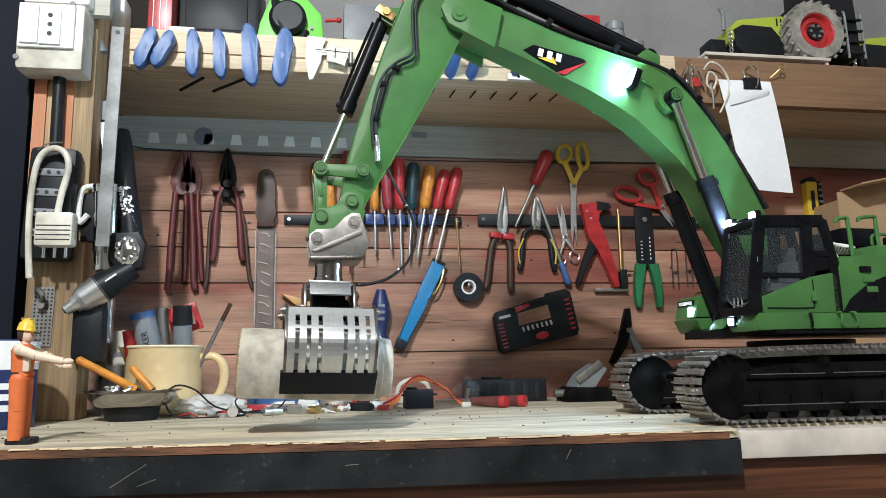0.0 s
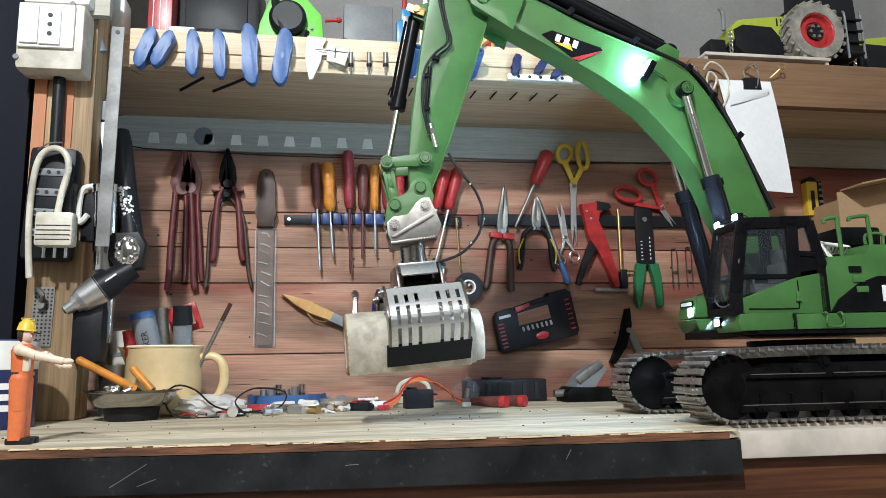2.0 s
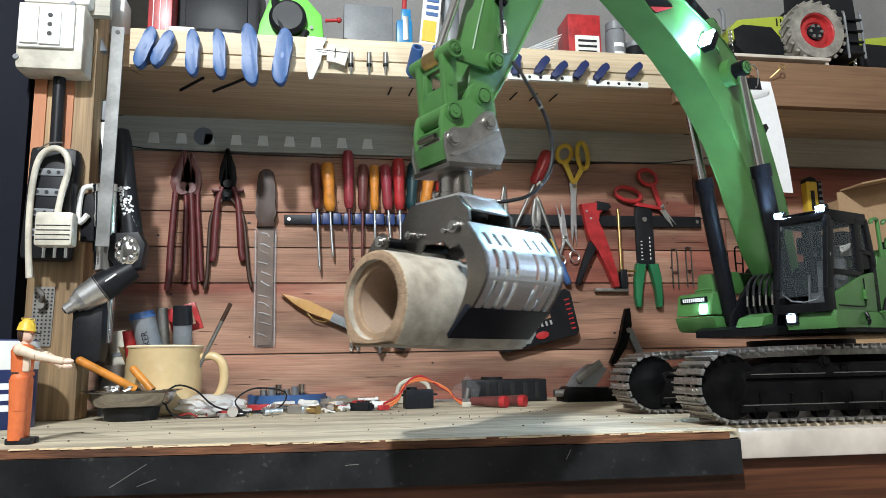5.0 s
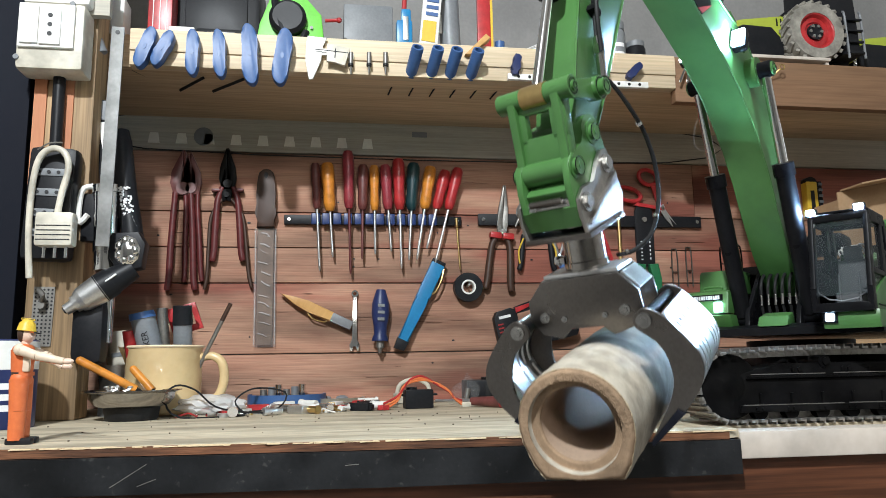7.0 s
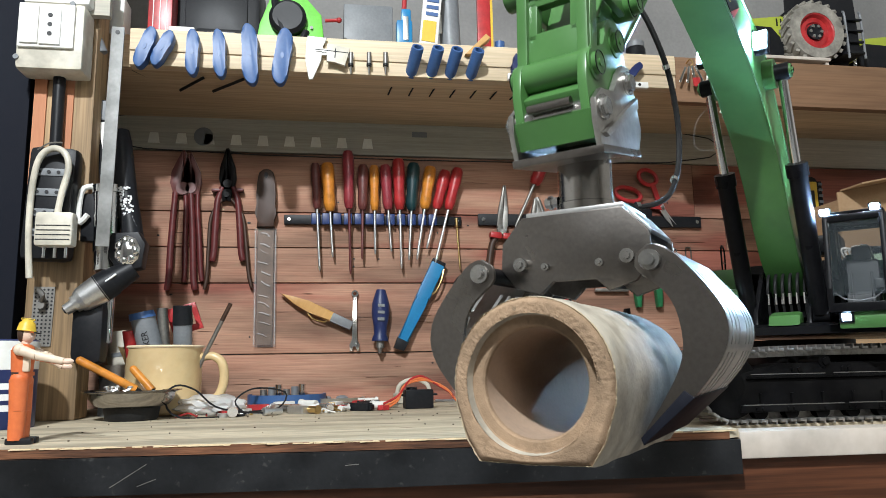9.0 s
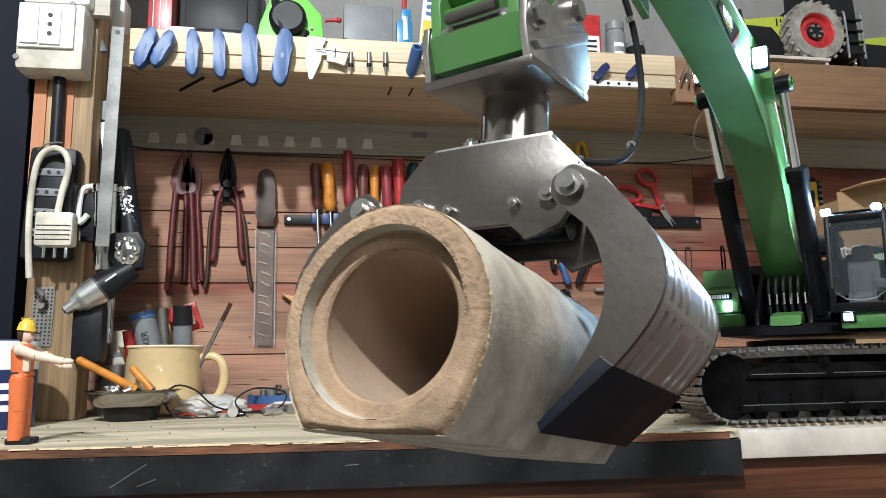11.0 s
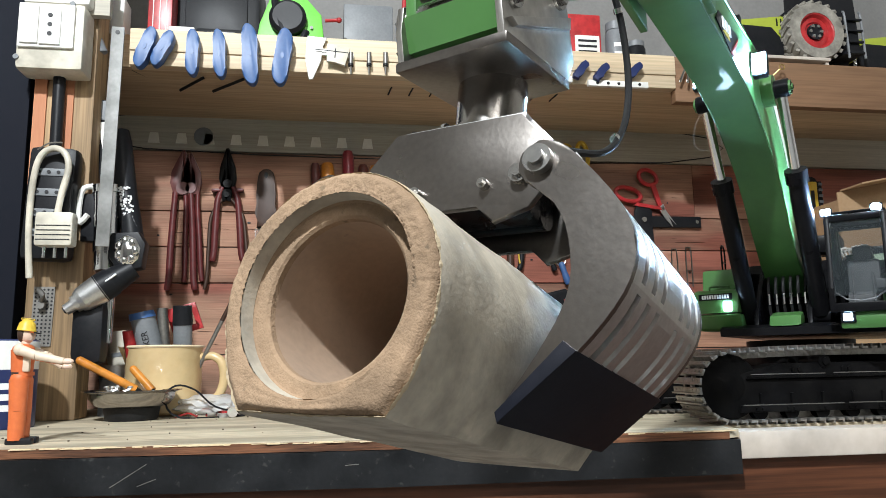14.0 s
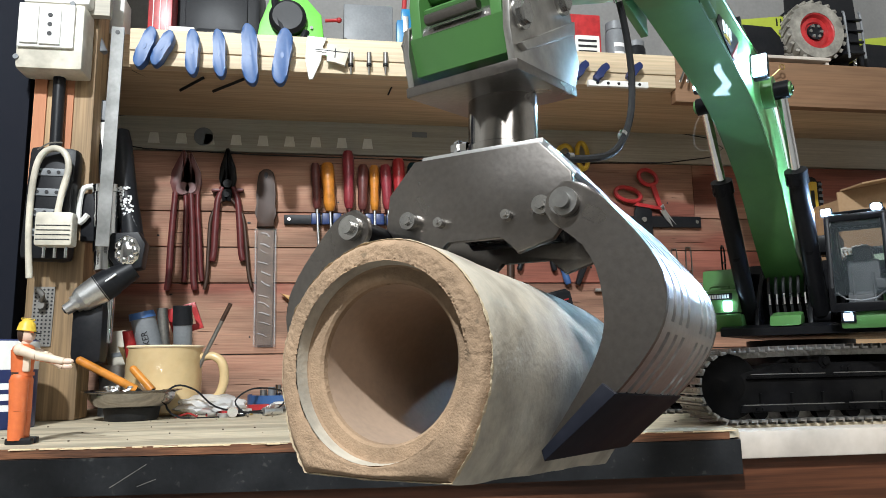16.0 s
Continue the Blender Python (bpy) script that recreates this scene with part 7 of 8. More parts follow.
for a0, a1, h in ((0.0270, 0.0120, 0.208), (-0.0020, -0.0230, 0.210)):
    f = Form().tube([(-a0 + 0.002, -0.103, h - 0.004), (-a0 + 0.003, -0.103, h), (-a1, -0.103, h + 0.002), (-a1 + 0.002, -0.103, h - 0.004), (-a1 + 0.004, -0.103, 0.168)], 0.0022, 8)
    upart("hand_rail", f, GREEN, "green bent hand rail")
upart("low_rail", Form().tube([(0.026, -0.095, 0.183), (0.027, -0.095, 0.193), (0.045, -0.095, 0.194), (0.046, -0.095, 0.183)], 0.0018), GREEN)
f = Form()
rg = random.Random(3)
for k in range(9):
    a = -0.012 + 0.004 * k
    f.tube([(a, -0.085 + 0.004 * k, 0.172), (a - 0.004, -0.08 + 0.004 * k, 0.186 + 0.004 * rg.random()), (a + 0.006, -0.07, 0.184), (a + 0.010, -0.05, 0.172)], 0.0012, 6)
upart("hose_bundle", f, WHITE, "pale hoses on the engine deck")
f = Form().box((0.055, -0.02, 0.200), (0.05, 0.06, 0.022), bevel=0.004).box((0.085, -0.085, 0.190), (0.045, 0.03, 0.012), bevel=0.003)
upart("air_filter", f, BLACK, "black engine fittings")
# boom bracket and clutter between cab and toolbox
f = plane_y([(0.098, 0.0960), (0.092, 0.1150), (0.040, 0.1640), (0.005, 0.1640), (0.0, 0.0960)], 0.024, 0.029, bevel=0.001)
plane_y([(0.098, 0.0960), (0.092, 0.1150), (0.040, 0.1640), (0.005, 0.1640), (0.0, 0.0960)], -0.029, -0.024, f, 0.001)
upart("boom_bracket", f, BLACK, "black boom foot bracket")
f = plane_y([(0.112, 0.0975), (0.104, 0.1085), (0.086, 0.1130), (0.080, 0.0975)], -0.012, 0.020, bevel=0.004)
upart("swing_motor_cover", f, GREEN, "small green cover between the boom rams")
for k in range(6):
    yy = -0.022 + 0.0075 * k
    hose = upart("hose", Form().tube([(-0.070, yy, 0.105), (-0.076, yy, 0.128), (-0.070, yy, 0.150), (-0.050, yy, 0.162)], 0.0017, 6), BLACKRUBBER, "black hydraulic hose under the boom")
    part("fitting", Form().rod((-0.0762, yy, 0.122), (-0.0752, yy, 0.134), 0.0022, n=8), CHROME, hose, "chrome hose fitting")


# ---- boom, stick and rams ----
def planar(name, label):
    ob = new(name)
    ob.parent = digger
    return tagged(ob, label)


def bpart(parent, name, form, material, label=""):
    return part(name, form, material, parent, label)


boom = planar("boom", "long green boom arm with a black and red badge")
BOOM_L, STICK_L = 0.4836, 0.2407
up_edge = [(0.500, 0.010), (0.490, 0.024), (0.475, 0.032), (0.428, 0.051), (0.378, 0.0665), (0.312, 0.0930), (0.270, 0.1110), (0.248, 0.1150), (0.226, 0.1130), (0.205, 0.1090), (0.150, 0.0930), (0.080, 0.0610), (0.045, 0.0420), (0.012, 0.0180)]
lo_edge = [(-0.012, 0.006), (-0.014, -0.008), (-0.004, -0.016), (0.060, -0.009), (0.116, 0.0125), (0.142, 0.0255), (0.179, 0.0360), (0.2115, 0.0405), (0.254, 0.0440), (0.306, 0.0365), (0.343, 0.0280), (0.378, 0.0195), (0.444, 0.0010), (0.481, -0.0130), (0.497, -0.010)]
f = Form().prism(up_edge + lo_edge, -0.0195, 0.0195, bevel=0.0012)
bpart(boom, "boom_box", f, GREEN, "green painted boom plates")
bpart(boom, "weld_seam", Form().tube([(u, v, -0.0195) for u, v in up_edge[2:13]], 0.0008, 6).tube([(u, v, -0.0195) for u, v in lo_edge[4:13]], 0.0008, 6), GREEN)
for w in (-0.0254, 0.0254):
    bpart(boom, "tip_ear", Form().prism([(0.430, -0.004), (0.486, -0.016), (0.503, -0.006), (0.505, 0.010), (0.492, 0.026), (0.450, 0.040)], w - 0.003, w + 0.003, bevel=0.001), GREEN)
for nm, u, v, rr, ww in (("tip_pin", BOOM_L, 0.0, 0.0085, 0.0310), ("foot_pin", 0.0, 0.0, 0.009, 0.0300)):
    bpart(boom, nm, Form().rod((u, v, -ww), (u, v, ww), rr, n=24).rod((u, v, -ww - 0.0015), (u, v, ww + 0.0015), rr * 0.45, n=12), GREEN)
f = Form().rod((0.237, 0.085, -0.030), (0.237, 0.085, 0.030), 0.0150, n=28)
bpart(boom, "ram_boss", f, GREEN, "round green ram boss")
bpart(boom, "ram_pin", Form().rod((0.237, 0.085, -0.045), (0.237, 0.085, 0.045), 0.0068, n=20).rod((0.237, 0.085, -0.0465), (0.237, 0.085, 0.0465), 0.0030, n=12), GREEN, "green pin through the boom")
for sgn in (-1, 1):
    lamp = bpart(boom, "boom_light", Form().box((0, 0, 0), (0.0085, 0.0240, 0.0135), pose(0.2830, 0.0765, sgn * 0.0270, 0, 0, -14), 0.002), BLACK, "black work light on the boom's side")
    part("lens", Form().box((0, 0, 0), (0.0016, 0.0200, 0.0110), pose(0.2880, 0.0753, sgn * 0.0270, 0, 0, -14), 0.0005), LED, lamp, "lit cold white lens")
    # plate added beside the lens to hold its light off the boom
    spill_plate = pose(0.2895, 0.0747, sgn * 0.0270, 0, 0, -14)
    part("spill_plate", Form().box((0, 0, -sgn * 0.0062), (0.0045, 0.0225, 0.0010), spill_plate), BLACK, lamp)
    part("bracket", Form().tube([(0.281, 0.080, sgn * 0.029), (0.272, 0.086, sgn * 0.024), (0.262, 0.088, sgn * 0.0225)], 0.0012), GREEN, lamp)
# badge: black field, red foot, plain letters
badge = bpart(boom, "badge", Form().prism([(0.4041, 0.0205), (0.3985, 0.0335), (0.3430, 0.0600), (0.3385, 0.0590), (0.3490, 0.0285), (0.3530, 0.0260)], -0.0206, -0.0198), BLACK, "black badge on the boom")
part("red_foot", Form().prism([(0.3385, 0.0590), (0.3500, 0.0285), (0.3590, 0.0245), (0.3530, 0.0380)][:3] + [(0.3520, 0.0365)], -0.0211, -0.0204), REDPL, badge, "red corner of the badge")
part("yellow_peak", Form().prism([(0.3860, 0.0240), (0.3720, 0.0365), (0.3640, 0.0320)], -0.0213, -0.0208), YELLOWPL, badge, "small yellow peak")
for k in range(3):
    a = Vector((0.3868 - 0.0098 * k, 0.0310 + 0.0046 * k))
    d, n_ = Vector((0.407, 0.913)) * 0.0046, Vector((-0.913, 0.407)) * 0.0030
    part("mark_bar", Form().prism([tuple(a - d - n_), tuple(a - d + n_), tuple(a + d + n_), tuple(a + d - n_)], -0.0218, -0.0210), WHITEINK, badge, "plain pale bar on the badge")
# pipes and hoses over the boom
for k in range(4):
    w = -0.012 + 0.008 * k
    pts = [(0.062, 0.066, w), (0.110, 0.086, w), (0.160, 0.106, w), (0.205, 0.121, w), (0.245, 0.126, w), (0.300, 0.1080, w), (0.360, 0.0840, w), (0.430, 0.0600, w), (0.470, 0.055, w), (0.505, 0.062, w)]
    bpart(boom, "boom_hose", Form().tube(pts, 0.0026, 7), BLACKRUBBER, "black hydraulic hose along the boom")
for u, v in ((0.150, 0.098), (0.205, 0.113), (0.250, 0.1175), (0.320, 0.096), (0.400, 0.066)):
    bpart(boom, "hose_clamp", Form().box((u, v + 0.004, 0), (0.007, 0.012, 0.036), bevel=0.001), BLACK)
f = Form()
for w in (-0.010, 0.010):
    f.prism([(0.255, 0.108), (0.300, 0.095), (0.290, 0.130), (0.272, 0.134)], w - 0.002, w + 0.002, bevel=0.0008)
bpart(boom, "ram_ear", f, GREEN)

stick = planar("stick", "green dipper stick with hoses")
edge = [(-0.078, 0.030), (-0.070, 0.042), (-0.050, 0.052), (0.015, 0.0590), (0.058, 0.0530), (0.110, 0.0440), (0.1615, 0.0345), (0.205, 0.0240), (0.236, 0.0140), (0.2500, 0.0080), (0.2530, 0.0), (0.2490, -0.009), (0.240, -0.0125), (0.185, -0.0150), (0.082, -0.0160), (0.030, -0.0150), (-0.010, -0.0130), (-0.040, -0.004), (-0.075, 0.014)]
f = Form().prism(edge, -0.0150, 0.0150, bevel=0.0012)
bpart(stick, "stick_box", f, GREEN, "green painted stick plates")
bpart(stick, "tip_boss", Form().rod((STICK_L, 0, -0.020), (STICK_L, 0, 0.020), 0.0125, n=28), GREEN)
bpart(stick, "link_pin", Form().rod((0.2079, 0.0053, -0.0250), (0.2079, 0.0053, 0.0250), 0.0082, n=22).rod((0.2079, 0.0053, -0.0290), (0.2079, 0.0053, 0.0290), 0.0058, n=18), GREEN)
bpart(stick, "edge_seam", Form().tube([(u, v, -0.0150) for u, v in edge[3:9]], 0.0009, 6).tube([(u, v, -0.0150) for u, v in edge[12:17]], 0.0009, 6), GREEN)
f = Form().prism([(0.018, 0.054), (0.046, 0.050), (0.044, 0.070), (0.036, 0.074), (0.028, 0.070)], -0.012, 0.012, bevel=0.001)
bpart(stick, "ram_bracket", f, GREEN)
bpart(stick, "bracket_plate", Form().box((0.0365, 0.069, -0.0155), (0.010, 0.022, 0.002), bevel=0.0008).rod((0.036, 0.069, -0.019), (0.036, 0.069, 0.019), 0.0042, n=14), BRASS, "brass coloured pin plate")
for w, off in ((-0.0185, 0.0), (-0.0225, 0.0045)):
    pts = [(-0.030, 0.040 + off, w), (0.0086, 0.045 + off, w), (0.042, 0.030 + off, w - 0.003), (0.066, 0.0175 + off, w - 0.003), (0.086, 0.0280 + off, w), (0.111, 0.0320 + off, w), (0.150, 0.0210 + off, w), (0.178, 0.0050 + off, w)]
    bpart(stick, "stick_hose", Form().tube(pts, 0.0016, 7), BLACKRUBBER, "black hydraulic hose on the stick")
bpart(stick, "steel_pipe", Form().rod((0.100, 0.0325, -0.0185), (0.150, 0.0210, -0.0185), 0.0026, n=10), BLACK)
bpart(stick, "hose_coupling", Form().rod((0.166, 0.0120, -0.0190), (0.190, -0.0030, -0.0190), 0.0034, n=10).rod((0.172, 0.0100, -0.0190), (0.177, 0.0065, -0.0190), 0.0045, n=6), CHROME, "chrome hose coupling")
for u, v in ((0.088, 0.029), (0.112, 0.0325), (0.150, 0.0215)):
    bpart(stick, "hose_clip", Form().box((u, v, -0.0185), (0.005, 0.009, 0.007), bevel=0.0008), BLACK)


def ram(label, barrel_r, rod_r, barrel_len, rod_len, head=0.004):
    """A hydraulic ram: barrel with its base eye at the origin, and a rod with its eye at the origin, both along +u."""
    b = planar("ram_barrel", label)
    bpart(b, "tube", Form().rod((0.004, 0, 0), (barrel_len, 0, 0), barrel_r, n=22).rod((barrel_len - 0.012, 0, 0), (barrel_len + 0.002, 0, 0), barrel_r + 0.0016, n=22), BLACK, "black ram barrel")
    bpart(b, "eye", Form().rod((0, 0, -barrel_r), (0, 0, barrel_r), barrel_r * 0.85, n=18), BLACK)
    bpart(b, "feed_pipe", Form().tube([(0.010, barrel_r + 0.002, 0), (barrel_len * 0.5, barrel_r + 0.0025, 0), (barrel_len - 0.004, barrel_r + 0.002, 0)], 0.0017, 6), BLACK)
    bpart(b, "port", Form().box((barrel_len - 0.006, barrel_r + 0.001, 0), (0.009, 0.007, 0.007), bevel=0.001), BLACK)
    r = planar("ram_rod", "polished chrome ram rod")
    bpart(r, "shaft", Form().rod((0.004, 0, 0), (rod_len, 0, 0), rod_r, n=18), CHROME, "polished chrome shaft")
    bpart(r, "eye", Form().rod((0, 0, -barrel_r * 0.8), (0, 0, barrel_r * 0.8), rod_r + head, n=18), BLACK)
    return b, r


boom_rams = [ram("black boom lift ram", 0.0092, 0.0047, 0.165, 0.165) for k in range(2)]
stick_ram = ram("black stick ram over the boom", 0.0100, 0.0052, 0.180, 0.180)
tool_ram = ram("black tool ram on the stick", 0.0075, 0.0036, 0.118, 0.110)

# links between stick and coupler
side_link = planar("side_link", "green link between stick and tool ram")
for w in (-0.0200, 0.0200):
    bpart(side_link, "plate", Form().prism([(-0.006, -0.005), (0.0, -0.0075), (0.043, -0.0055), (0.049, 0), (0.043, 0.0055), (0.0, 0.0075), (-0.006, 0.005)], w - 0.002, w + 0.002, bevel=0.0008), GREEN)
bpart(side_link, "ram_pin", Form().rod((0.043, 0, -0.0275), (0.043, 0, 0.0275), 0.0072, n=22).rod((0.043, 0, -0.0290), (0.043, 0, 0.0290), 0.0034, n=12), GREEN)
bpart(side_link, "bush", Form().rod((0.043, 0, -0.0090), (0.043, 0, 0.0090), 0.0078, n=22), BRASS, "bare brass coloured bush")
tool_link = planar("tool_link", "green tool link plate with a round hole")
f = Form()
# the link is a plate lying across: built in (u, w) about v
f.box((0.0070, 0, 0), (0.0080, 0.006, 0.040), bevel=0.001).box((0.036, 0, 0), (0.020, 0.006, 0.040), bevel=0.001)
for w in (-0.0145, 0.0145):
    f.box((0.019, 0, w), (0.022, 0.006, 0.011), bevel=0.001)
for w in (-0.0165, 0.0165):
    f.prism([(-0.002, -0.007), (0.049, -0.006), (0.049, 0.005), (-0.002, 0.007)], w - 0.003, w + 0.003, bevel=0.001)
bpart(tool_link, "plate", f, GREEN)
bpart(tool_link, "lower_tube", Form().rod((0.0495, 0, -0.0200), (0.0495, 0, 0.0200), 0.0078, n=24), GREEN)

# coupler: origin at the stick tip, u towards the tool link's pin
coupler = planar("quick_coupler", "green quick coupler gripping a bare steel adapter")
f = Form()
prof = [(-0.0110, -0.0040), (-0.0080, 0.0070), (0.0, 0.0115), (0.0090, 0.0090), (0.0150, 0.0035), (0.0230, 0.0045), (0.0320, 0.0090), (0.0410, 0.0070), (0.0500, -0.0030), (0.0560, -0.0160), (0.0520, -0.0240), (0.0200, -0.0210), (0.0030, -0.0240), (-0.0060, -0.0180)]
for w in (-0.0215, 0.0215):
    f.prism(prof, w - 0.003, w + 0.003, bevel=0.001)
f.box((0.026, -0.0125, 0), (0.048, 0.0130, 0.038), bevel=0.002)
bpart(coupler, "coupler_body", f, GREEN, "green coupler casting")
for u, v in ((0.0, 0.0), (0.0352, 0.0)):
    bpart(coupler, "pin", Form().rod((u, v, -0.0255), (u, v, 0.0255), 0.0080, n=22).rod((u, v, -0.0285), (u, v, 0.0285), 0.0056, n=18).rod((u, v, -0.0292), (u, v, 0.0292), 0.0020, n=10), GREEN)
f = Form().rod((0.046, -0.0145, -0.010), (0.046, -0.0145, 0.010), 0.0026, n=10).rod((0.0545, -0.010, -0.014), (0.0545, -0.010, 0.014), 0.0022, n=10)
bpart(coupler, "locking_rod", f, DARKSTEEL)
f = Form()
AD = [(-0.0010, -0.0150), (0.0060, -0.0110), (0.0160, -0.0120), (0.0300, -0.0175), (0.0440, -0.0100), (0.0540, -0.0110), (0.0600, -0.0200), (0.0640, -0.0330), (0.0420, -0.0440), (0.0185, -0.0560), (0.0060, -0.0480), (0.0020, -0.0300)]
for w in (-0.0270, 0.0270):
    f = Form().prism(AD, w - 0.0018, w + 0.0018, bevel=0.0006)
    s = 1 if w > 0 else -1
    pillar_poly = [(0.0600, -0.0270), (0.0570, -0.0305), (0.0080, -0.0350), (0.0050, -0.0300)]
    f.prism(pillar_poly, w + s * 0.0010, w + s * 0.0050, bevel=0.001)
    bpart(coupler, "adapter_plate", f, ADAPTERSTEEL, "bare steel adapter side plate")
f = Form().box((0, 0, 0), (0.052, 0.0042, 0.0600), pose(0.0415, -0.0446, 0, 0, 0, 26.8), 0.001)
bpart(coupler, "adapter_base", f, DARKSTEEL, "bare steel adapter base")
for u, v in ((0.0086, -0.0203), (0.0495, -0.0180)):
    bpart(coupler, "adapter_bolt", Form().rod((u, v, -0.0330), (u, v, 0.0330), 0.0045, n=6).rod((u, v, -0.0305), (u, v, 0.0305), 0.0062, n=20), BOLTSTEEL, "steel pivot bolt")

f = Form().prism([(0.0035, -0.0190), (0.0560, -0.0150), (0.0590, -0.0290), (0.0330, -0.0410), (0.0130, -0.0440)], -0.0265, 0.0265, bevel=0.002)
bpart(coupler, "coupler_block", f, GREEN, "green lower block of the coupler")
for piece in coupler.children:
    piece.data.transform(Matrix.Diagonal((1, 1, 0.82, 1)))

def pin_rings(parent, places):
    """Dark grooves round the caps of pins, on both faces."""
    for u, v, w, r in places:
        for side in (-1, 1):
            pts_ = [(u + r * math.cos(2 * math.pi * k / 20), v + r * math.sin(2 * math.pi * k / 20), side * w) for k in range(20)]
            bpart(parent, "cap_groove", Form().tube(pts_, 0.00028, 5, closed=True), BLACK)


pin_rings(coupler, [(0.0, 0.0, 0.0234, 0.0058), (0.0352, 0.0, 0.0234, 0.0058)])
pin_rings(side_link, [(0.043, 0, 0.0291, 0.0020), (0.043, 0, 0.0276, 0.0050)])
pin_rings(stick, [(0.2079, 0.0053, 0.0291, 0.0038), (0.2079, 0.0053, 0.0251, 0.0068)])
pin_rings(boom, [(0.237, 0.085, 0.0466, 0.0018), (0.237, 0.085, 0.0451, 0.0048)])

# grapple: axes p (along the pipe), q (across), w (down), from the rotator
grapple = planar("sorting_grapple", "bare steel rotating sorting grapple with slotted jaws")


def gpart(name, form, material, label="", parent=None):
    return part(name, form, material, parent or grapple, label)


gpart("rotator", Form().lathe([(0.0, -0.0200), (0.0140, -0.0200), (0.0140, 0.0120), (0.0150, 0.0125), (0.0150, 0.0178), (0.0, 0.0178)], 48), POLISHED, "turned steel rotator drum")
gpart("drain_plug", Form().rod((0.004, 0.0135, 0.010), (0.004, 0.0205, 0.010), 0.0028, n=6).rod((0.004, 0.0170, 0.010), (0.004, 0.0185, 0.010), 0.0038, n=12), CHROME, "chrome plug")
PLATE = [(-0.0255, 0.0205), (0.0260, 0.0205), (0.0370, 0.0330), (0.0380, 0.0460), (0.0300, 0.0560), (0.0170, 0.0600), (0.0110, 0.0530), (-0.0110, 0.0530), (-0.0170, 0.0600), (-0.0300, 0.0560), (-0.0380, 0.0460), (-0.0370, 0.0330)]
QW = Matrix(((0, 0, 1, 0), (1, 0, 0, 0), (0, 1, 0, 0), (0, 0, 0, 1)))  # outline in (q, w), thickness along p
for p in (0.0238, -0.0238):
    gpart("body_plate", Form().prism(PLATE, p - 0.0016, p + 0.0016, QW, 0.0007), DARKSTEEL, "dark bare steel grapple side plate")
f = Form()
for s in (-1, 1):
    f.box((0, 0, 0), (0.0400, 0.0155, 0.0022), pose(0, s * 0.0315, 0.0270, s * 49, 0, 0), 0.0006)
f.box((0, 0, 0.0190), (0.0420, 0.0505, 0.0030), bevel=0.0008)
gpart("body_top", f, STEEL, "bright bare steel grapple top")
gpart("gear_block", Form().box((0, 0, 0.038), (0.0330, 0.040, 0.020), bevel=0.003).rod((-0.014, -0.020, 0.042), (-0.014, 0.020, 0.042), 0.007, n=16), BLACK, "black cylinder block in the grapple")
for q, w, r in ((-0.0268, 0.0444, 0.0034), (-0.0136, 0.0464, 0.0019), (0.0136, 0.0464, 0.0019), (0.0268, 0.0444, 0.0034)):
    for p, s in ((0.0254, 1), (-0.0254, -1)):
        gpart("bolt", Form().rod((p, q, w), (p + s * 0.0030, q, w), r, n=18).rod((p + s * 0.0030, q, w), (p + s * 0.0044, q, w), r * 0.55, n=6), BOLTSTEEL, "bright round bolt")


def rounded(pts):
    """More points along an open outline, on a smooth curve through the given ones."""
    out = []
    for i in range(len(pts) - 1):
        p0, p1, p2, p3 = (Vector(pts[max(0, min(len(pts) - 1, k))]) for k in (i - 1, i, i + 1, i + 2))
        for t in (0.0, 0.34, 0.67):
            out.append(tuple(0.5 * (2 * p1 + (p2 - p0) * t + (2 * p0 - 5 * p1 + 4 * p2 - p3) * t * t + (3 * p1 - p0 - 3 * p2 + p3) * t ** 3)))
    return out + [tuple(pts[-1])]


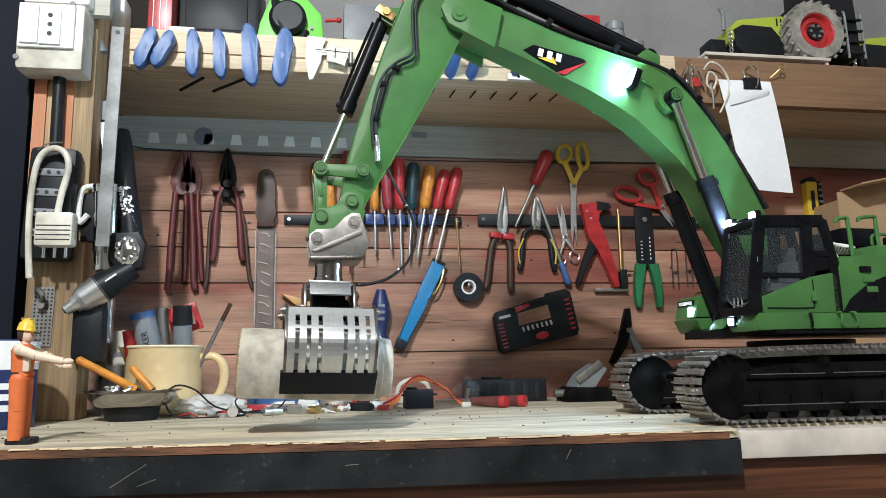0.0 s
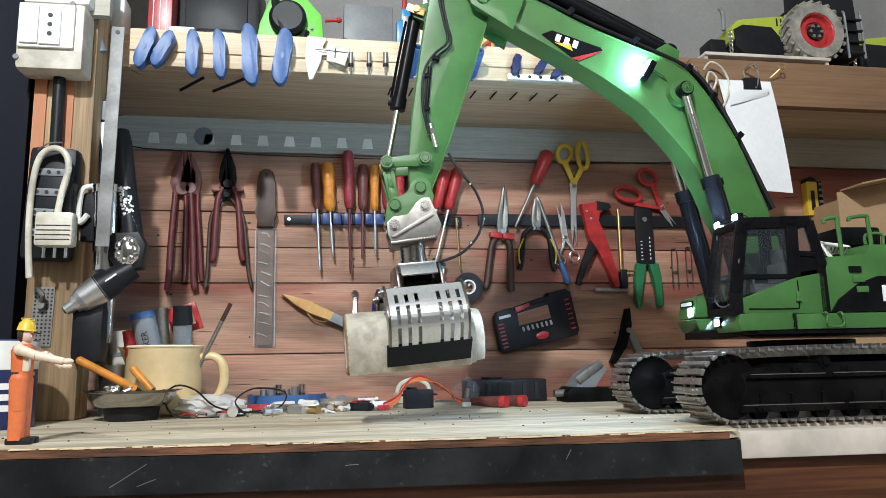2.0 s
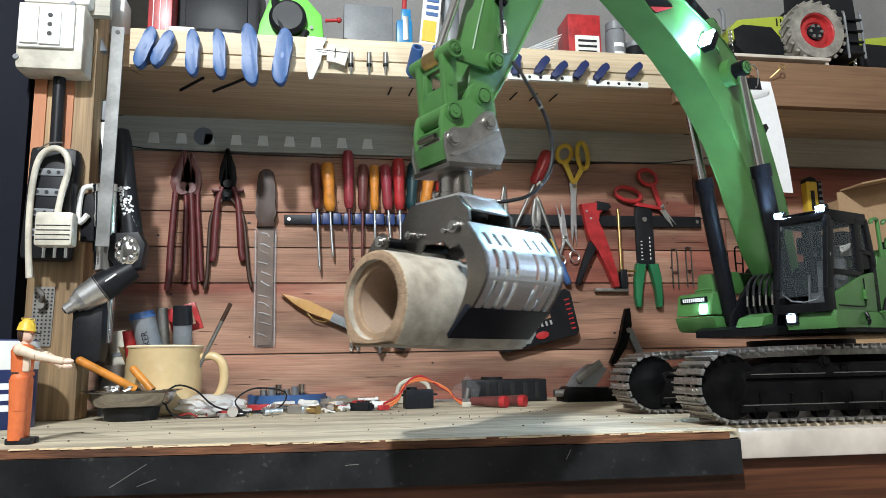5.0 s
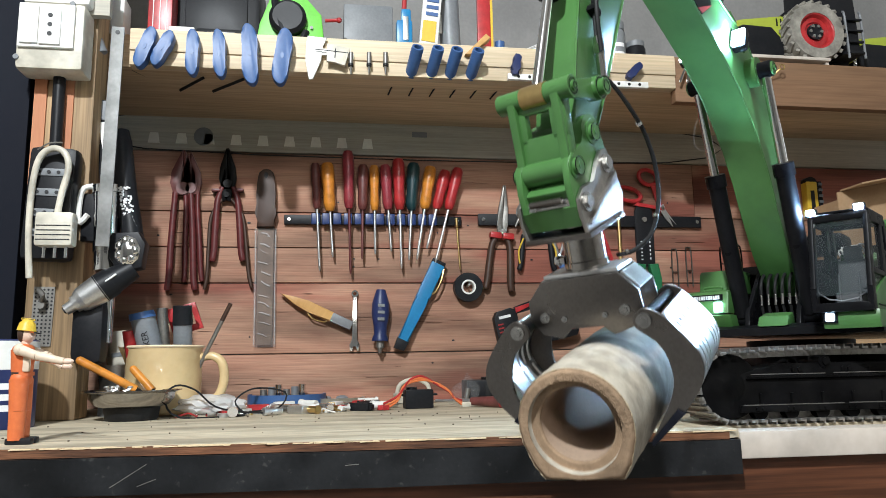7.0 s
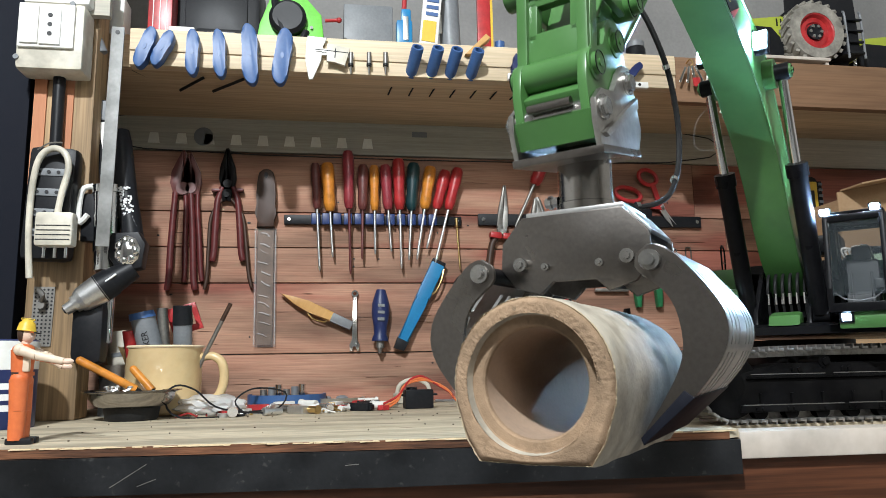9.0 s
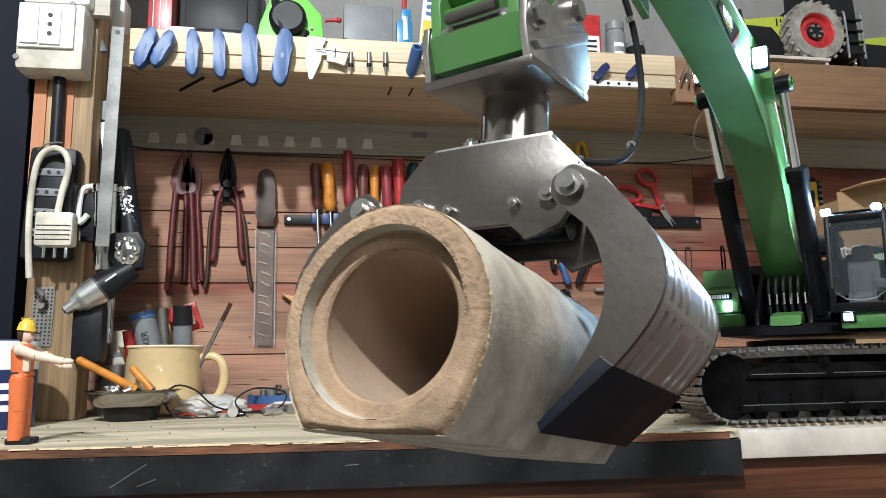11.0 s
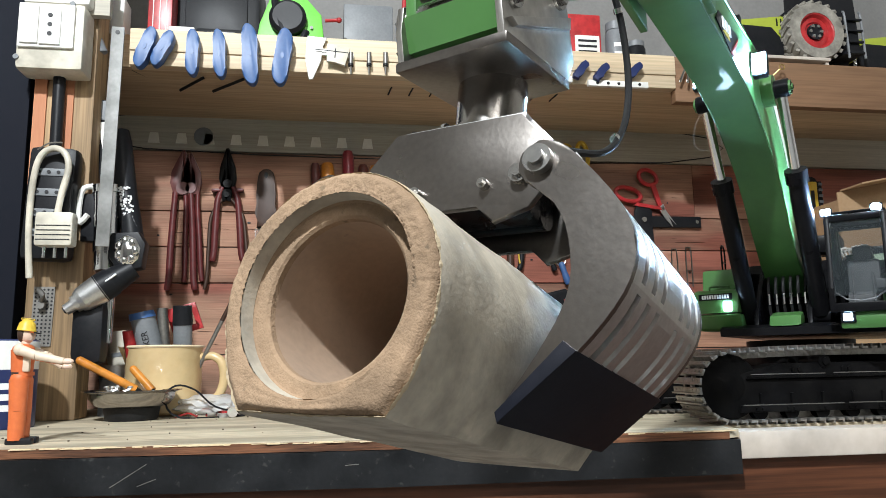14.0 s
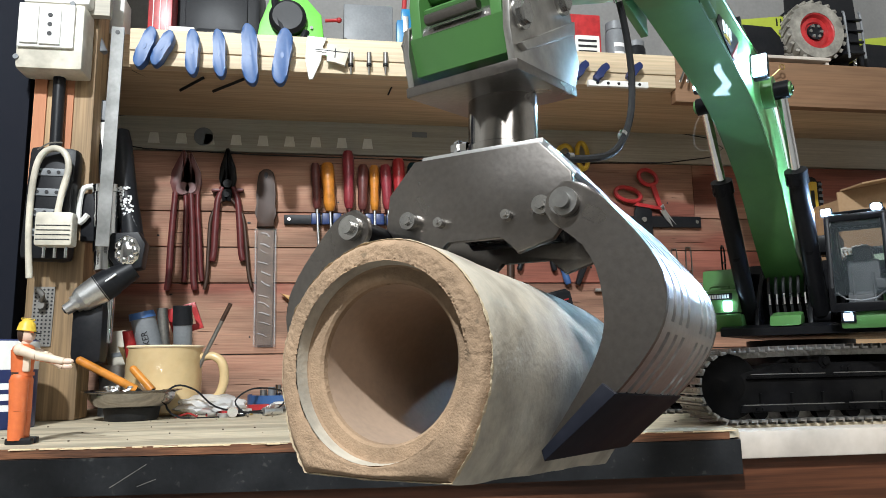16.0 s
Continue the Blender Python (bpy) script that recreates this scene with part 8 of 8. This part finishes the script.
def jaw(s):
    """One jaw: two curved side plates, a slotted curved back and a black wear edge; s is the side."""
    j = new("jaw")
    j.parent = grapple
    tagged(j, "curved jaw of slotted steel plate")
    outer = [(0.0400, 0.0455), (0.0470, 0.0470), (0.0560, 0.0560), (0.0660, 0.0690), (0.0705, 0.0800), (0.0690, 0.0915), (0.0620, 0.1030), (0.0500, 0.1160), (0.0347, 0.1295)]
    inner = [(0.0330, 0.1270), (0.0430, 0.1120), (0.0500, 0.0990), (0.0522, 0.0880), (0.0500, 0.0740), (0.0440, 0.0640), (0.0380, 0.0600), (0.0340, 0.0550), (0.0350, 0.0490)]
    outer, inner = [(q, w - 0.0035) for q, w in outer], [(q, w - 0.0035) for q, w in inner]
    for p in (0.0415, -0.0415):
        part("side_plate", Form().prism([(s * q, w) for q, w in rounded(outer) + rounded(inner)], p - 0.0013, p + 0.0013, QW, 0.0005), DARKSTEEL, j, "dark bare steel jaw side plate")
    # slotted back: bars between three rows of slots
    f = Form()
    curve = rounded([(0.0515, 0.0465)] + outer[2:])
    ps = [-0.0400, -0.0355, -0.0315, -0.0250, -0.0210, -0.0145, -0.0105, 0.0085, 0.0125, 0.0190, 0.0230, 0.0295, 0.0335, 0.0400]
    for k2 in range(len(curve) - 1):
        (q0, w0), (q1, w1) = curve[k2], curve[k2 + 1]
        i, third = k2 // 3, k2 % 3
        n_ = Vector((w1 - w0, -(q1 - q0))).normalized() * 0.0018
        quad = [(s * q0, w0), (s * q1, w1), (s * (q1 - n_.x), w1 - n_.y), (s * (q0 - n_.x), w0 - n_.y)]
        for k in range(0, len(ps) - 1):
            if i in (1, 2, 3, 4, 5) and k % 2 == 1:
                # the slot: leave the middle open, close its ends
                for a, b, shut in ((0.0, 0.4, third == 0 and i in (1, 2, 4)), (0.6, 1.0, third == 2 and i in (1, 3, 5))):
                    if shut:
                        mix = lambda u, v, t_: (u[0] + (v[0] - u[0]) * t_, u[1] + (v[1] - u[1]) * t_)
                        qq = [mix(quad[0], quad[1], a), mix(quad[0], quad[1], b), mix(quad[3], quad[2], b), mix(quad[3], quad[2], a)]
                        f.prism(qq, ps[k], ps[k + 1], QW)
                continue
            f.prism(quad, ps[k], ps[k + 1], QW)
    bmesh.ops.remove_doubles(f.bm, verts=f.bm.verts[:], dist=2e-5)
    part("back_plate", f, STEEL, j, "bright slotted steel back plate")
    e0, e1 = (0.0555, 0.1078), (0.0335, 0.1275)
    f = Form().prism([(s * e0[0], e0[1]), (s * e1[0], e1[1]), (s * (e1[0] - 0.001), e1[1] - 0.003), (s * (e0[0] - 0.004), e0[1] - 0.003)], -0.0450, 0.0450, QW, 0.0004)
    part("wear_edge", f, WEAR, j, "black wear edge of the jaw")
    for p, d in ((0.0428, 1), (-0.0428, -1)):
        part("jaw_pin", Form().rod((p, s * 0.0410, 0.0492), (p + d * 0.0028, s * 0.0410, 0.0492), 0.0046, n=20).rod((p + d * 0.0028, s * 0.0410, 0.0492), (p + d * 0.0048, s * 0.0410, 0.0492), 0.0026, n=16), BOLTSTEEL, j, "round steel jaw pin")
    part("hinge_tube", Form().rod((-0.044, s * 0.0410, 0.0492), (0.042, s * 0.0410, 0.0492), 0.0042, n=14), BLACK, j)
    return j


jaws = [jaw(1), jaw(-1)]
# hose loop that hangs beside the coupler
def smooth_line(pts):
    """A smooth open curve through points in space."""
    out = []
    for i in range(len(pts) - 1):
        p0, p1, p2, p3 = (Vector(pts[max(0, min(len(pts) - 1, k))]) for k in (i - 1, i, i + 1, i + 2))
        for t in (0.0, 0.25, 0.5, 0.75):
            out.append(0.5 * (2 * p1 + (p2 - p0) * t + (2 * p0 - 5 * p1 + 4 * p2 - p3) * t * t + (3 * p1 - p0 - 3 * p2 + p3) * t ** 3))
    return out + [Vector(pts[-1])]


loop = planar("hose_loop", "black rubber hose hanging beside the coupler")
pts = [(-0.050, 0.014, -0.0190), (-0.0475, 0.000, -0.0250), (-0.0460, -0.020, -0.0290), (-0.0460, -0.040, -0.0300), (-0.0385, -0.064, -0.0300), (-0.0200, -0.081, -0.0300), (0.0060, -0.0870, -0.0290), (0.0280, -0.0820, -0.0240), (0.0380, -0.0760, -0.0160)]
bpart(loop, "hose", Form().tube([tuple(p) for p in smooth_line(pts)], 0.0016, 8), BLACKRUBBER, "black rubber hose")
for a, b in ((pts[2], pts[3]), (pts[5], pts[6]), (pts[7], pts[8])):
    mid, d = (Vector(a) + Vector(b)) / 2, (Vector(b) - Vector(a)).normalized()
    bpart(loop, "hose_band", Form().rod(mid - d * 0.0012, mid + d * 0.0012, 0.0021, n=10), CHROME, "bright crimped band")

# the concrete pipe held in the jaws: axis u, across v, down w
PIPE_R, PIPE_L = 0.0354, 0.1505
pipe = thing("concrete_pipe", "small cast concrete pipe with a flat foot, held by the grapple", "pipe")


def pipe_outline(grow=0.0, n=30):
    """The cross-section: a round crown, straight flanks and a flat foot, in (across, down)."""
    r = PIPE_R + grow
    out = [(r * math.cos(radians(a)), r * math.sin(radians(a))) for a in [180 + 180 * i / n for i in range(n + 1)]]
    out += [(r * 0.985, 0.008), (0.0300, 0.0230), (0.0242 + grow, 0.0318 + grow * 0.5), (0.0, 0.0322 + grow * 0.5), (-0.0242 - grow, 0.0318 + grow * 0.5), (-0.0300, 0.0230), (-r * 0.985, 0.008)]
    return out


def pipe_rings(stations, bore):
    """Skins through cross-sections at places along the axis, with an inner surface."""
    f = Form()
    rings = []
    outl = pipe_outline()
    angs = [math.atan2(b, a) for a, b in outl]
    for u, g in stations:
        rings.append([f.bm.verts.new((u, a * g, b * g)) for a, b in outl])
    for u, r in bore:
        rings.append([f.bm.verts.new((u, r * math.cos(t), r * math.sin(t))) for t in angs])
    k = len(outl)
    for a, b in zip(rings, rings[1:]):
        for i in range(k):
            f.bm.faces.new((a[i], a[(i + 1) % k], b[(i + 1) % k], b[i]))
    return f


h = PIPE_L / 2
st = [(-h + 0.0005, 0.82), (-h + 0.002, 0.85), (-h + 0.0105, 0.87), (-h + 0.0112, 0.93), (-h + 0.0165, 0.95), (-h + 0.0175, 0.99)] + [(-h + 0.020 + (PIPE_L - 0.028) * i / 20, 1.0) for i in range(21)] + [(h - 0.0042, 0.997), (h - 0.0026, 0.988)]
f = pipe_rings(st, [])
for v in f.bm.verts:
    d = 0.00035 * noise.noise(Vector(v.co) * 160) + 0.0005 * noise.noise(Vector(v.co) * 45)
    v.co += Vector((0, v.co.y, v.co.z)).normalized() * d
part("shell", f, CONCRETE, pipe, "smooth greenish grey cast concrete outside")
rr = PIPE_R
# rough sawn-looking end face with chipped outer edge
outl = pipe_outline()
f = Form()
rows_ = []
levels = 16
rf = random.Random(9)
dense = []
for i in range(len(outl)):
    a, b = outl[i], outl[(i + 1) % len(outl)]
    dense += [(a[0] + (b[0] - a[0]) * s / 7, a[1] + (b[1] - a[1]) * s / 7) for s in range(7)]
for lv in range(levels + 1):
    s = lv / levels
    ring = []
    for y, z in dense:
        t = math.atan2(z, y)
        ry, rz = 0.0281 * math.cos(t), 0.0281 * math.sin(t)
        yy, zz = y * 0.985 * (1 - s) + ry * s, z * 0.985 * (1 - s) + rz * s
        d = 0.00022 * noise.noise(Vector((yy * 260, zz * 260, 3.0))) + 0.00028 * noise.noise(Vector((yy * 800, zz * 800, 7.0)))
        worn = 1 - min(s / 0.36, 1)
        edge_drop = -0.0030 * worn ** 2.2 - worn * (0.0011 * max(0.0, noise.noise(Vector((yy * 420, zz * 420, 9.0)))) + 0.0007 * noise.noise(Vector((yy * 1300, zz * 1300, 4.0)))) - (0.0004 if s > 0.93 and rf.random() < 0.3 else 0)
        ring.append(f.bm.verts.new((h - 0.0002 + d + edge_drop, yy, zz)))
    rows_.append(ring)
k = len(dense)
for a, b in zip(rows_, rows_[1:]):
    for i in range(k):
        f.bm.faces.new((a[i], a[(i + 1) % k], b[(i + 1) % k], b[i]))
part("end_face", f, CONCRETE_ROUGH, pipe, "rough brownish pitted end face")
# chipped outer arris
f = Form()
rings = []
for k in range(4 * len(dense)):
    (y0, z0), (y1, z1) = dense[k // 4], dense[(k // 4 + 1) % len(dense)]
    s = (k % 4) / 4
    y, z = y0 + (y1 - y0) * s, z0 + (z1 - z0) * s
    chip = max(0.0, 0.25 + 0.9 * noise.noise(Vector((y * 210, z * 210, 1.0))) + 0.7 * noise.noise(Vector((y * 640, z * 640, 5.0))))
    r = 0.00045 + 0.0011 * chip
    rings.append([f.bm.verts.new((h - 0.0028 + r * 0.9 * math.cos(a), y * (0.984 + r * 9 * math.sin(a)), z * (0.984 + r * 9 * math.sin(a)))) for a in [2 * math.pi * j / 5 for j in range(5)]])
for k in range(len(rings)):
    a, b = rings[k], rings[(k + 1) % len(rings)]
    for j in range(5):
        f.bm.faces.new((a[j], a[(j + 1) % 5], b[(j + 1) % 5], b[j]))
part("chipped_edge", f, CONCRETE_PALE, pipe, "pale crumbling edge of the pipe")
f = Form().lathe([(0.0281, h - 0.0006), (0.0279, h - 0.0020), (0.0277, h - 0.0050)], 60, Matrix(((0, 0, 1, 0), (1, 0, 0, 0), (0, 1, 0, 0), (0, 0, 0, 1))))
part("socket", f, CONCRETE, pipe, "smooth grey-green socket wall inside the end")
f = Form().lathe([(0.0279, h - 0.0050), (0.0272, h - 0.0057), (0.0236, h - 0.0059), (0.0228, h - 0.0067), (0.0226, h - 0.0090)], 60, Matrix(((0, 0, 1, 0), (1, 0, 0, 0), (0, 1, 0, 0), (0, 0, 0, 1))))
part("ledge", f, CONCRETE_ROUGH, pipe, "rough brown ledge ring inside the socket")
f = Form().lathe([(0.0226, h - 0.0085), (0.0226, 0.0), (0.0226, -h + 0.001), (0.0288, -h + 0.0006)], 60, Matrix(((0, 0, 1, 0), (1, 0, 0, 0), (0, 1, 0, 0), (0, 0, 0, 1))))
part("bore", f, CONCRETE_BORE, pipe, "smooth brown-grey bore")


# ---- movement ----
TIMES = [0.0, 0.5, 1.0, 1.5, 2.0, 2.5, 3.0, 3.5, 4.0, 6.5, 7.0, 7.5, 8.0, 8.5, 9.0, 11.5, 12.0, 12.5, 13.0, 13.5, 14.0, 14.5, 15.0, 15.5, 16.0]
SLEW = [3.8, 4.6, 3.5, 0.0, -2.7, -3.7, 1.4, 7.7, 13.5, 40.4, 40.3, 40.6, 42.1, 44.0, 46.1, 46.8, 46.8, 46.7, 46.8, 46.7, 46.7, 46.8, 46.8, 46.7, 46.8]
BOOM = [37.1, 40.2, 43.0, 44.7, 44.5, 44.5, 44.4, 44.7, 44.6, 43.1, 36.0, 32.6, 32.6, 32.6, 31.9, 24.0, 24.2, 23.6, 22.7, 22.8, 22.8, 22.4, 22.5, 22.3, 22.1]
STICK = [-61.5, -62.8, -65.7, -69.0, -71.9, -72.2, -71.8, -70.4, -64.9, -58.8, -66.9, -68.2, -61.8, -55.4, -47.6, -25.8, -22.7, -20.8, -22.8, -25.6, -25.4, -24.3, -25.1, -24.6, -24.8]
TOOL = [-28.4, -27.9, -30.4, -35.2, -35.4, -35.1, -34.9, -36.7, -30.1, -39.8, -51.1, -49.0, -44.7, -38.8, -36.6, -24.6, -21.6, -24.1, -24.2, -23.5, -24.5, -25.7, -26.2, -28.4, -32.5]
TURN = [1.0, 4.0, 4.5, 2.0, 3.5, 4.0, 3.5, 1.0, 7.0, 9.6, 12.5, 8.1, 8.1, 10.2, 5.3, 4.2, 3.0, 5.0, 3.9, 4.5, 4.3, 4.0, 4.7, 4.4, 5.1]
# play of the grapple in the coupler: degrees of tilt and metres of sway
TILT = [-5.8] * 9 + [0.0] * 16
SWAY = [0.012, 0.012, 0.011, 0.009, 0.007, 0.006, 0.008, 0.010, 0.013] + [0.0] * 16


def smooth(values, t):
    """Monotone cubic through the values at TIMES."""
    ts, n = TIMES, len(TIMES)
    i = max(0, min(n - 2, sum(1 for a in ts if a <= t) - 1))

    def slope(k):
        if k == 0 or k == n - 1:
            return 0.0
        a = (values[k] - values[k - 1]) / (ts[k] - ts[k - 1])
        b = (values[k + 1] - values[k]) / (ts[k + 1] - ts[k])
        return 0.0 if a * b <= 0 else 2 * a * b / (a + b)

    h = ts[i + 1] - ts[i]
    s = (t - ts[i]) / h
    return ((1 + 2 * s) * (1 - s) ** 2 * values[i] + s * (1 - s) ** 2 * h * slope(i) + s * s * (3 - 2 * s) * values[i + 1] + s * s * (s - 1) * h * slope(i + 1))


def joints(t):
    """The arm's frames at t seconds, in the excavator's space."""
    th, al, be, ga, ro = (radians(smooth(v, t)) for v in (SLEW, BOOM, STICK, TOOL, TURN))
    ahead = Vector((-math.cos(th), -math.sin(th), 0))
    left = Vector((math.sin(th), -math.cos(th), 0))
    up = Vector((0, 0, 1))

    def way(a):
        return math.cos(a) * ahead + math.sin(a) * up

    def frame3(o, a, b, c_):
        return Matrix(((a.x, b.x, c_.x, o.x), (a.y, b.y, c_.y, o.y), (a.z, b.z, c_.z, o.z), (0, 0, 0, 1)))

    def flat(o, a):
        return frame3(o, way(a), way(a + math.pi / 2), -left)

    def aim(o, target):
        d = (target - o).normalized()
        return frame3(o, d, (-left).cross(d), -left)

    out = {}
    out["upper"] = pose(0, 0, 0, 0, 0, math.degrees(th))
    foot = 0.0267 * ahead + 0.1492 * up
    mb = flat(foot, al)
    tip = mb @ Vector((BOOM_L, 0, 0))
    ms = flat(tip, be)
    end = ms @ Vector((STICK_L, 0, 0))
    mc = flat(end, ga)
    out["boom"], out["stick"], out["coupler"], out["loop"] = mb, ms, mc, mc
    # links: the ram pin is where the two link circles meet on the far side
    pa, pc = ms @ Vector((0.2079, 0.0053, 0)), mc @ Vector((0.0352, 0, 0))
    r1, r2 = 0.043, 0.0493
    d = (pc - pa).length
    d = min(d, r1 + r2 - 1e-4)
    x = (d * d + r1 * r1 - r2 * r2) / (2 * d)
    y = math.sqrt(max(r1 * r1 - x * x, 0))
    u = (pc - pa).normalized()
    v = u.cross(left)
    cands = [pa + x * u + s * y * v for s in (-1, 1)]
    pin = max(cands, key=lambda q: (ms.inverted() @ q).y)
    out["side_link"], out["tool_link"] = aim(pa, pin), aim(pin, pc)
    base = ms @ Vector((0.036, 0.069, 0))
    out["tool_barrel"], out["tool_rod"] = aim(base, pin), aim(pin, base)
    for k, s in ((0, 1), (1, -1)):
        b = 0.078 * ahead + s * 0.0355 * left + 0.108 * up
        e = mb @ Vector((0.237, 0.085, -s * 0.0355))
        out["ram_barrel%d" % k], out["ram_rod%d" % k] = aim(b, e), aim(e, b)
    b, e = mb @ Vector((0.281, 0.128, 0)), ms @ Vector((-0.066, 0.027, 0))
    out["stick_barrel"], out["stick_rod"] = aim(b, e), aim(e, b)
    # rotator and grapple
    sway = smooth(SWAY, t)
    o = mc @ Vector((0.0417, -0.0569, 0)) + sway * ahead + 0.45 * sway * up
    lean = ga + 0.6221 + radians(smooth(TILT, t))
    w, e_ = way(lean - math.pi / 2), way(lean)
    p = math.cos(ro) * e_ + math.sin(ro) * left
    q = w.cross(p)
    out["grapple"] = frame3(o, p, q, w)
    out["pipe"] = pose(XC, YC, 0) @ out["grapple"] @ pose(0.0104, 0, 0.1014, 0, 1.36, 0)
    return out


def motions():
    """All that moves: the arm's chain, its rams and links, the grapple, and the pipe in it."""
    ts = [0.1 * i for i in range(161)]
    poses_ = [(t, joints(t)) for t in ts]
    for ob, key in ((upper, "upper"), (boom, "boom"), (stick, "stick"), (loop, "loop"), (coupler, "coupler"), (side_link, "side_link"), (tool_link, "tool_link"),
                    (tool_ram[0], "tool_barrel"), (tool_ram[1], "tool_rod"), (boom_rams[0][0], "ram_barrel0"), (boom_rams[0][1], "ram_rod0"),
                    (boom_rams[1][0], "ram_barrel1"), (boom_rams[1][1], "ram_rod1"), (stick_ram[0], "stick_barrel"), (stick_ram[1], "stick_rod"),
                    (grapple, "grapple"), (pipe, "pipe")):
        walk(ob, [(t, m[key]) for t, m in poses_])


motions()
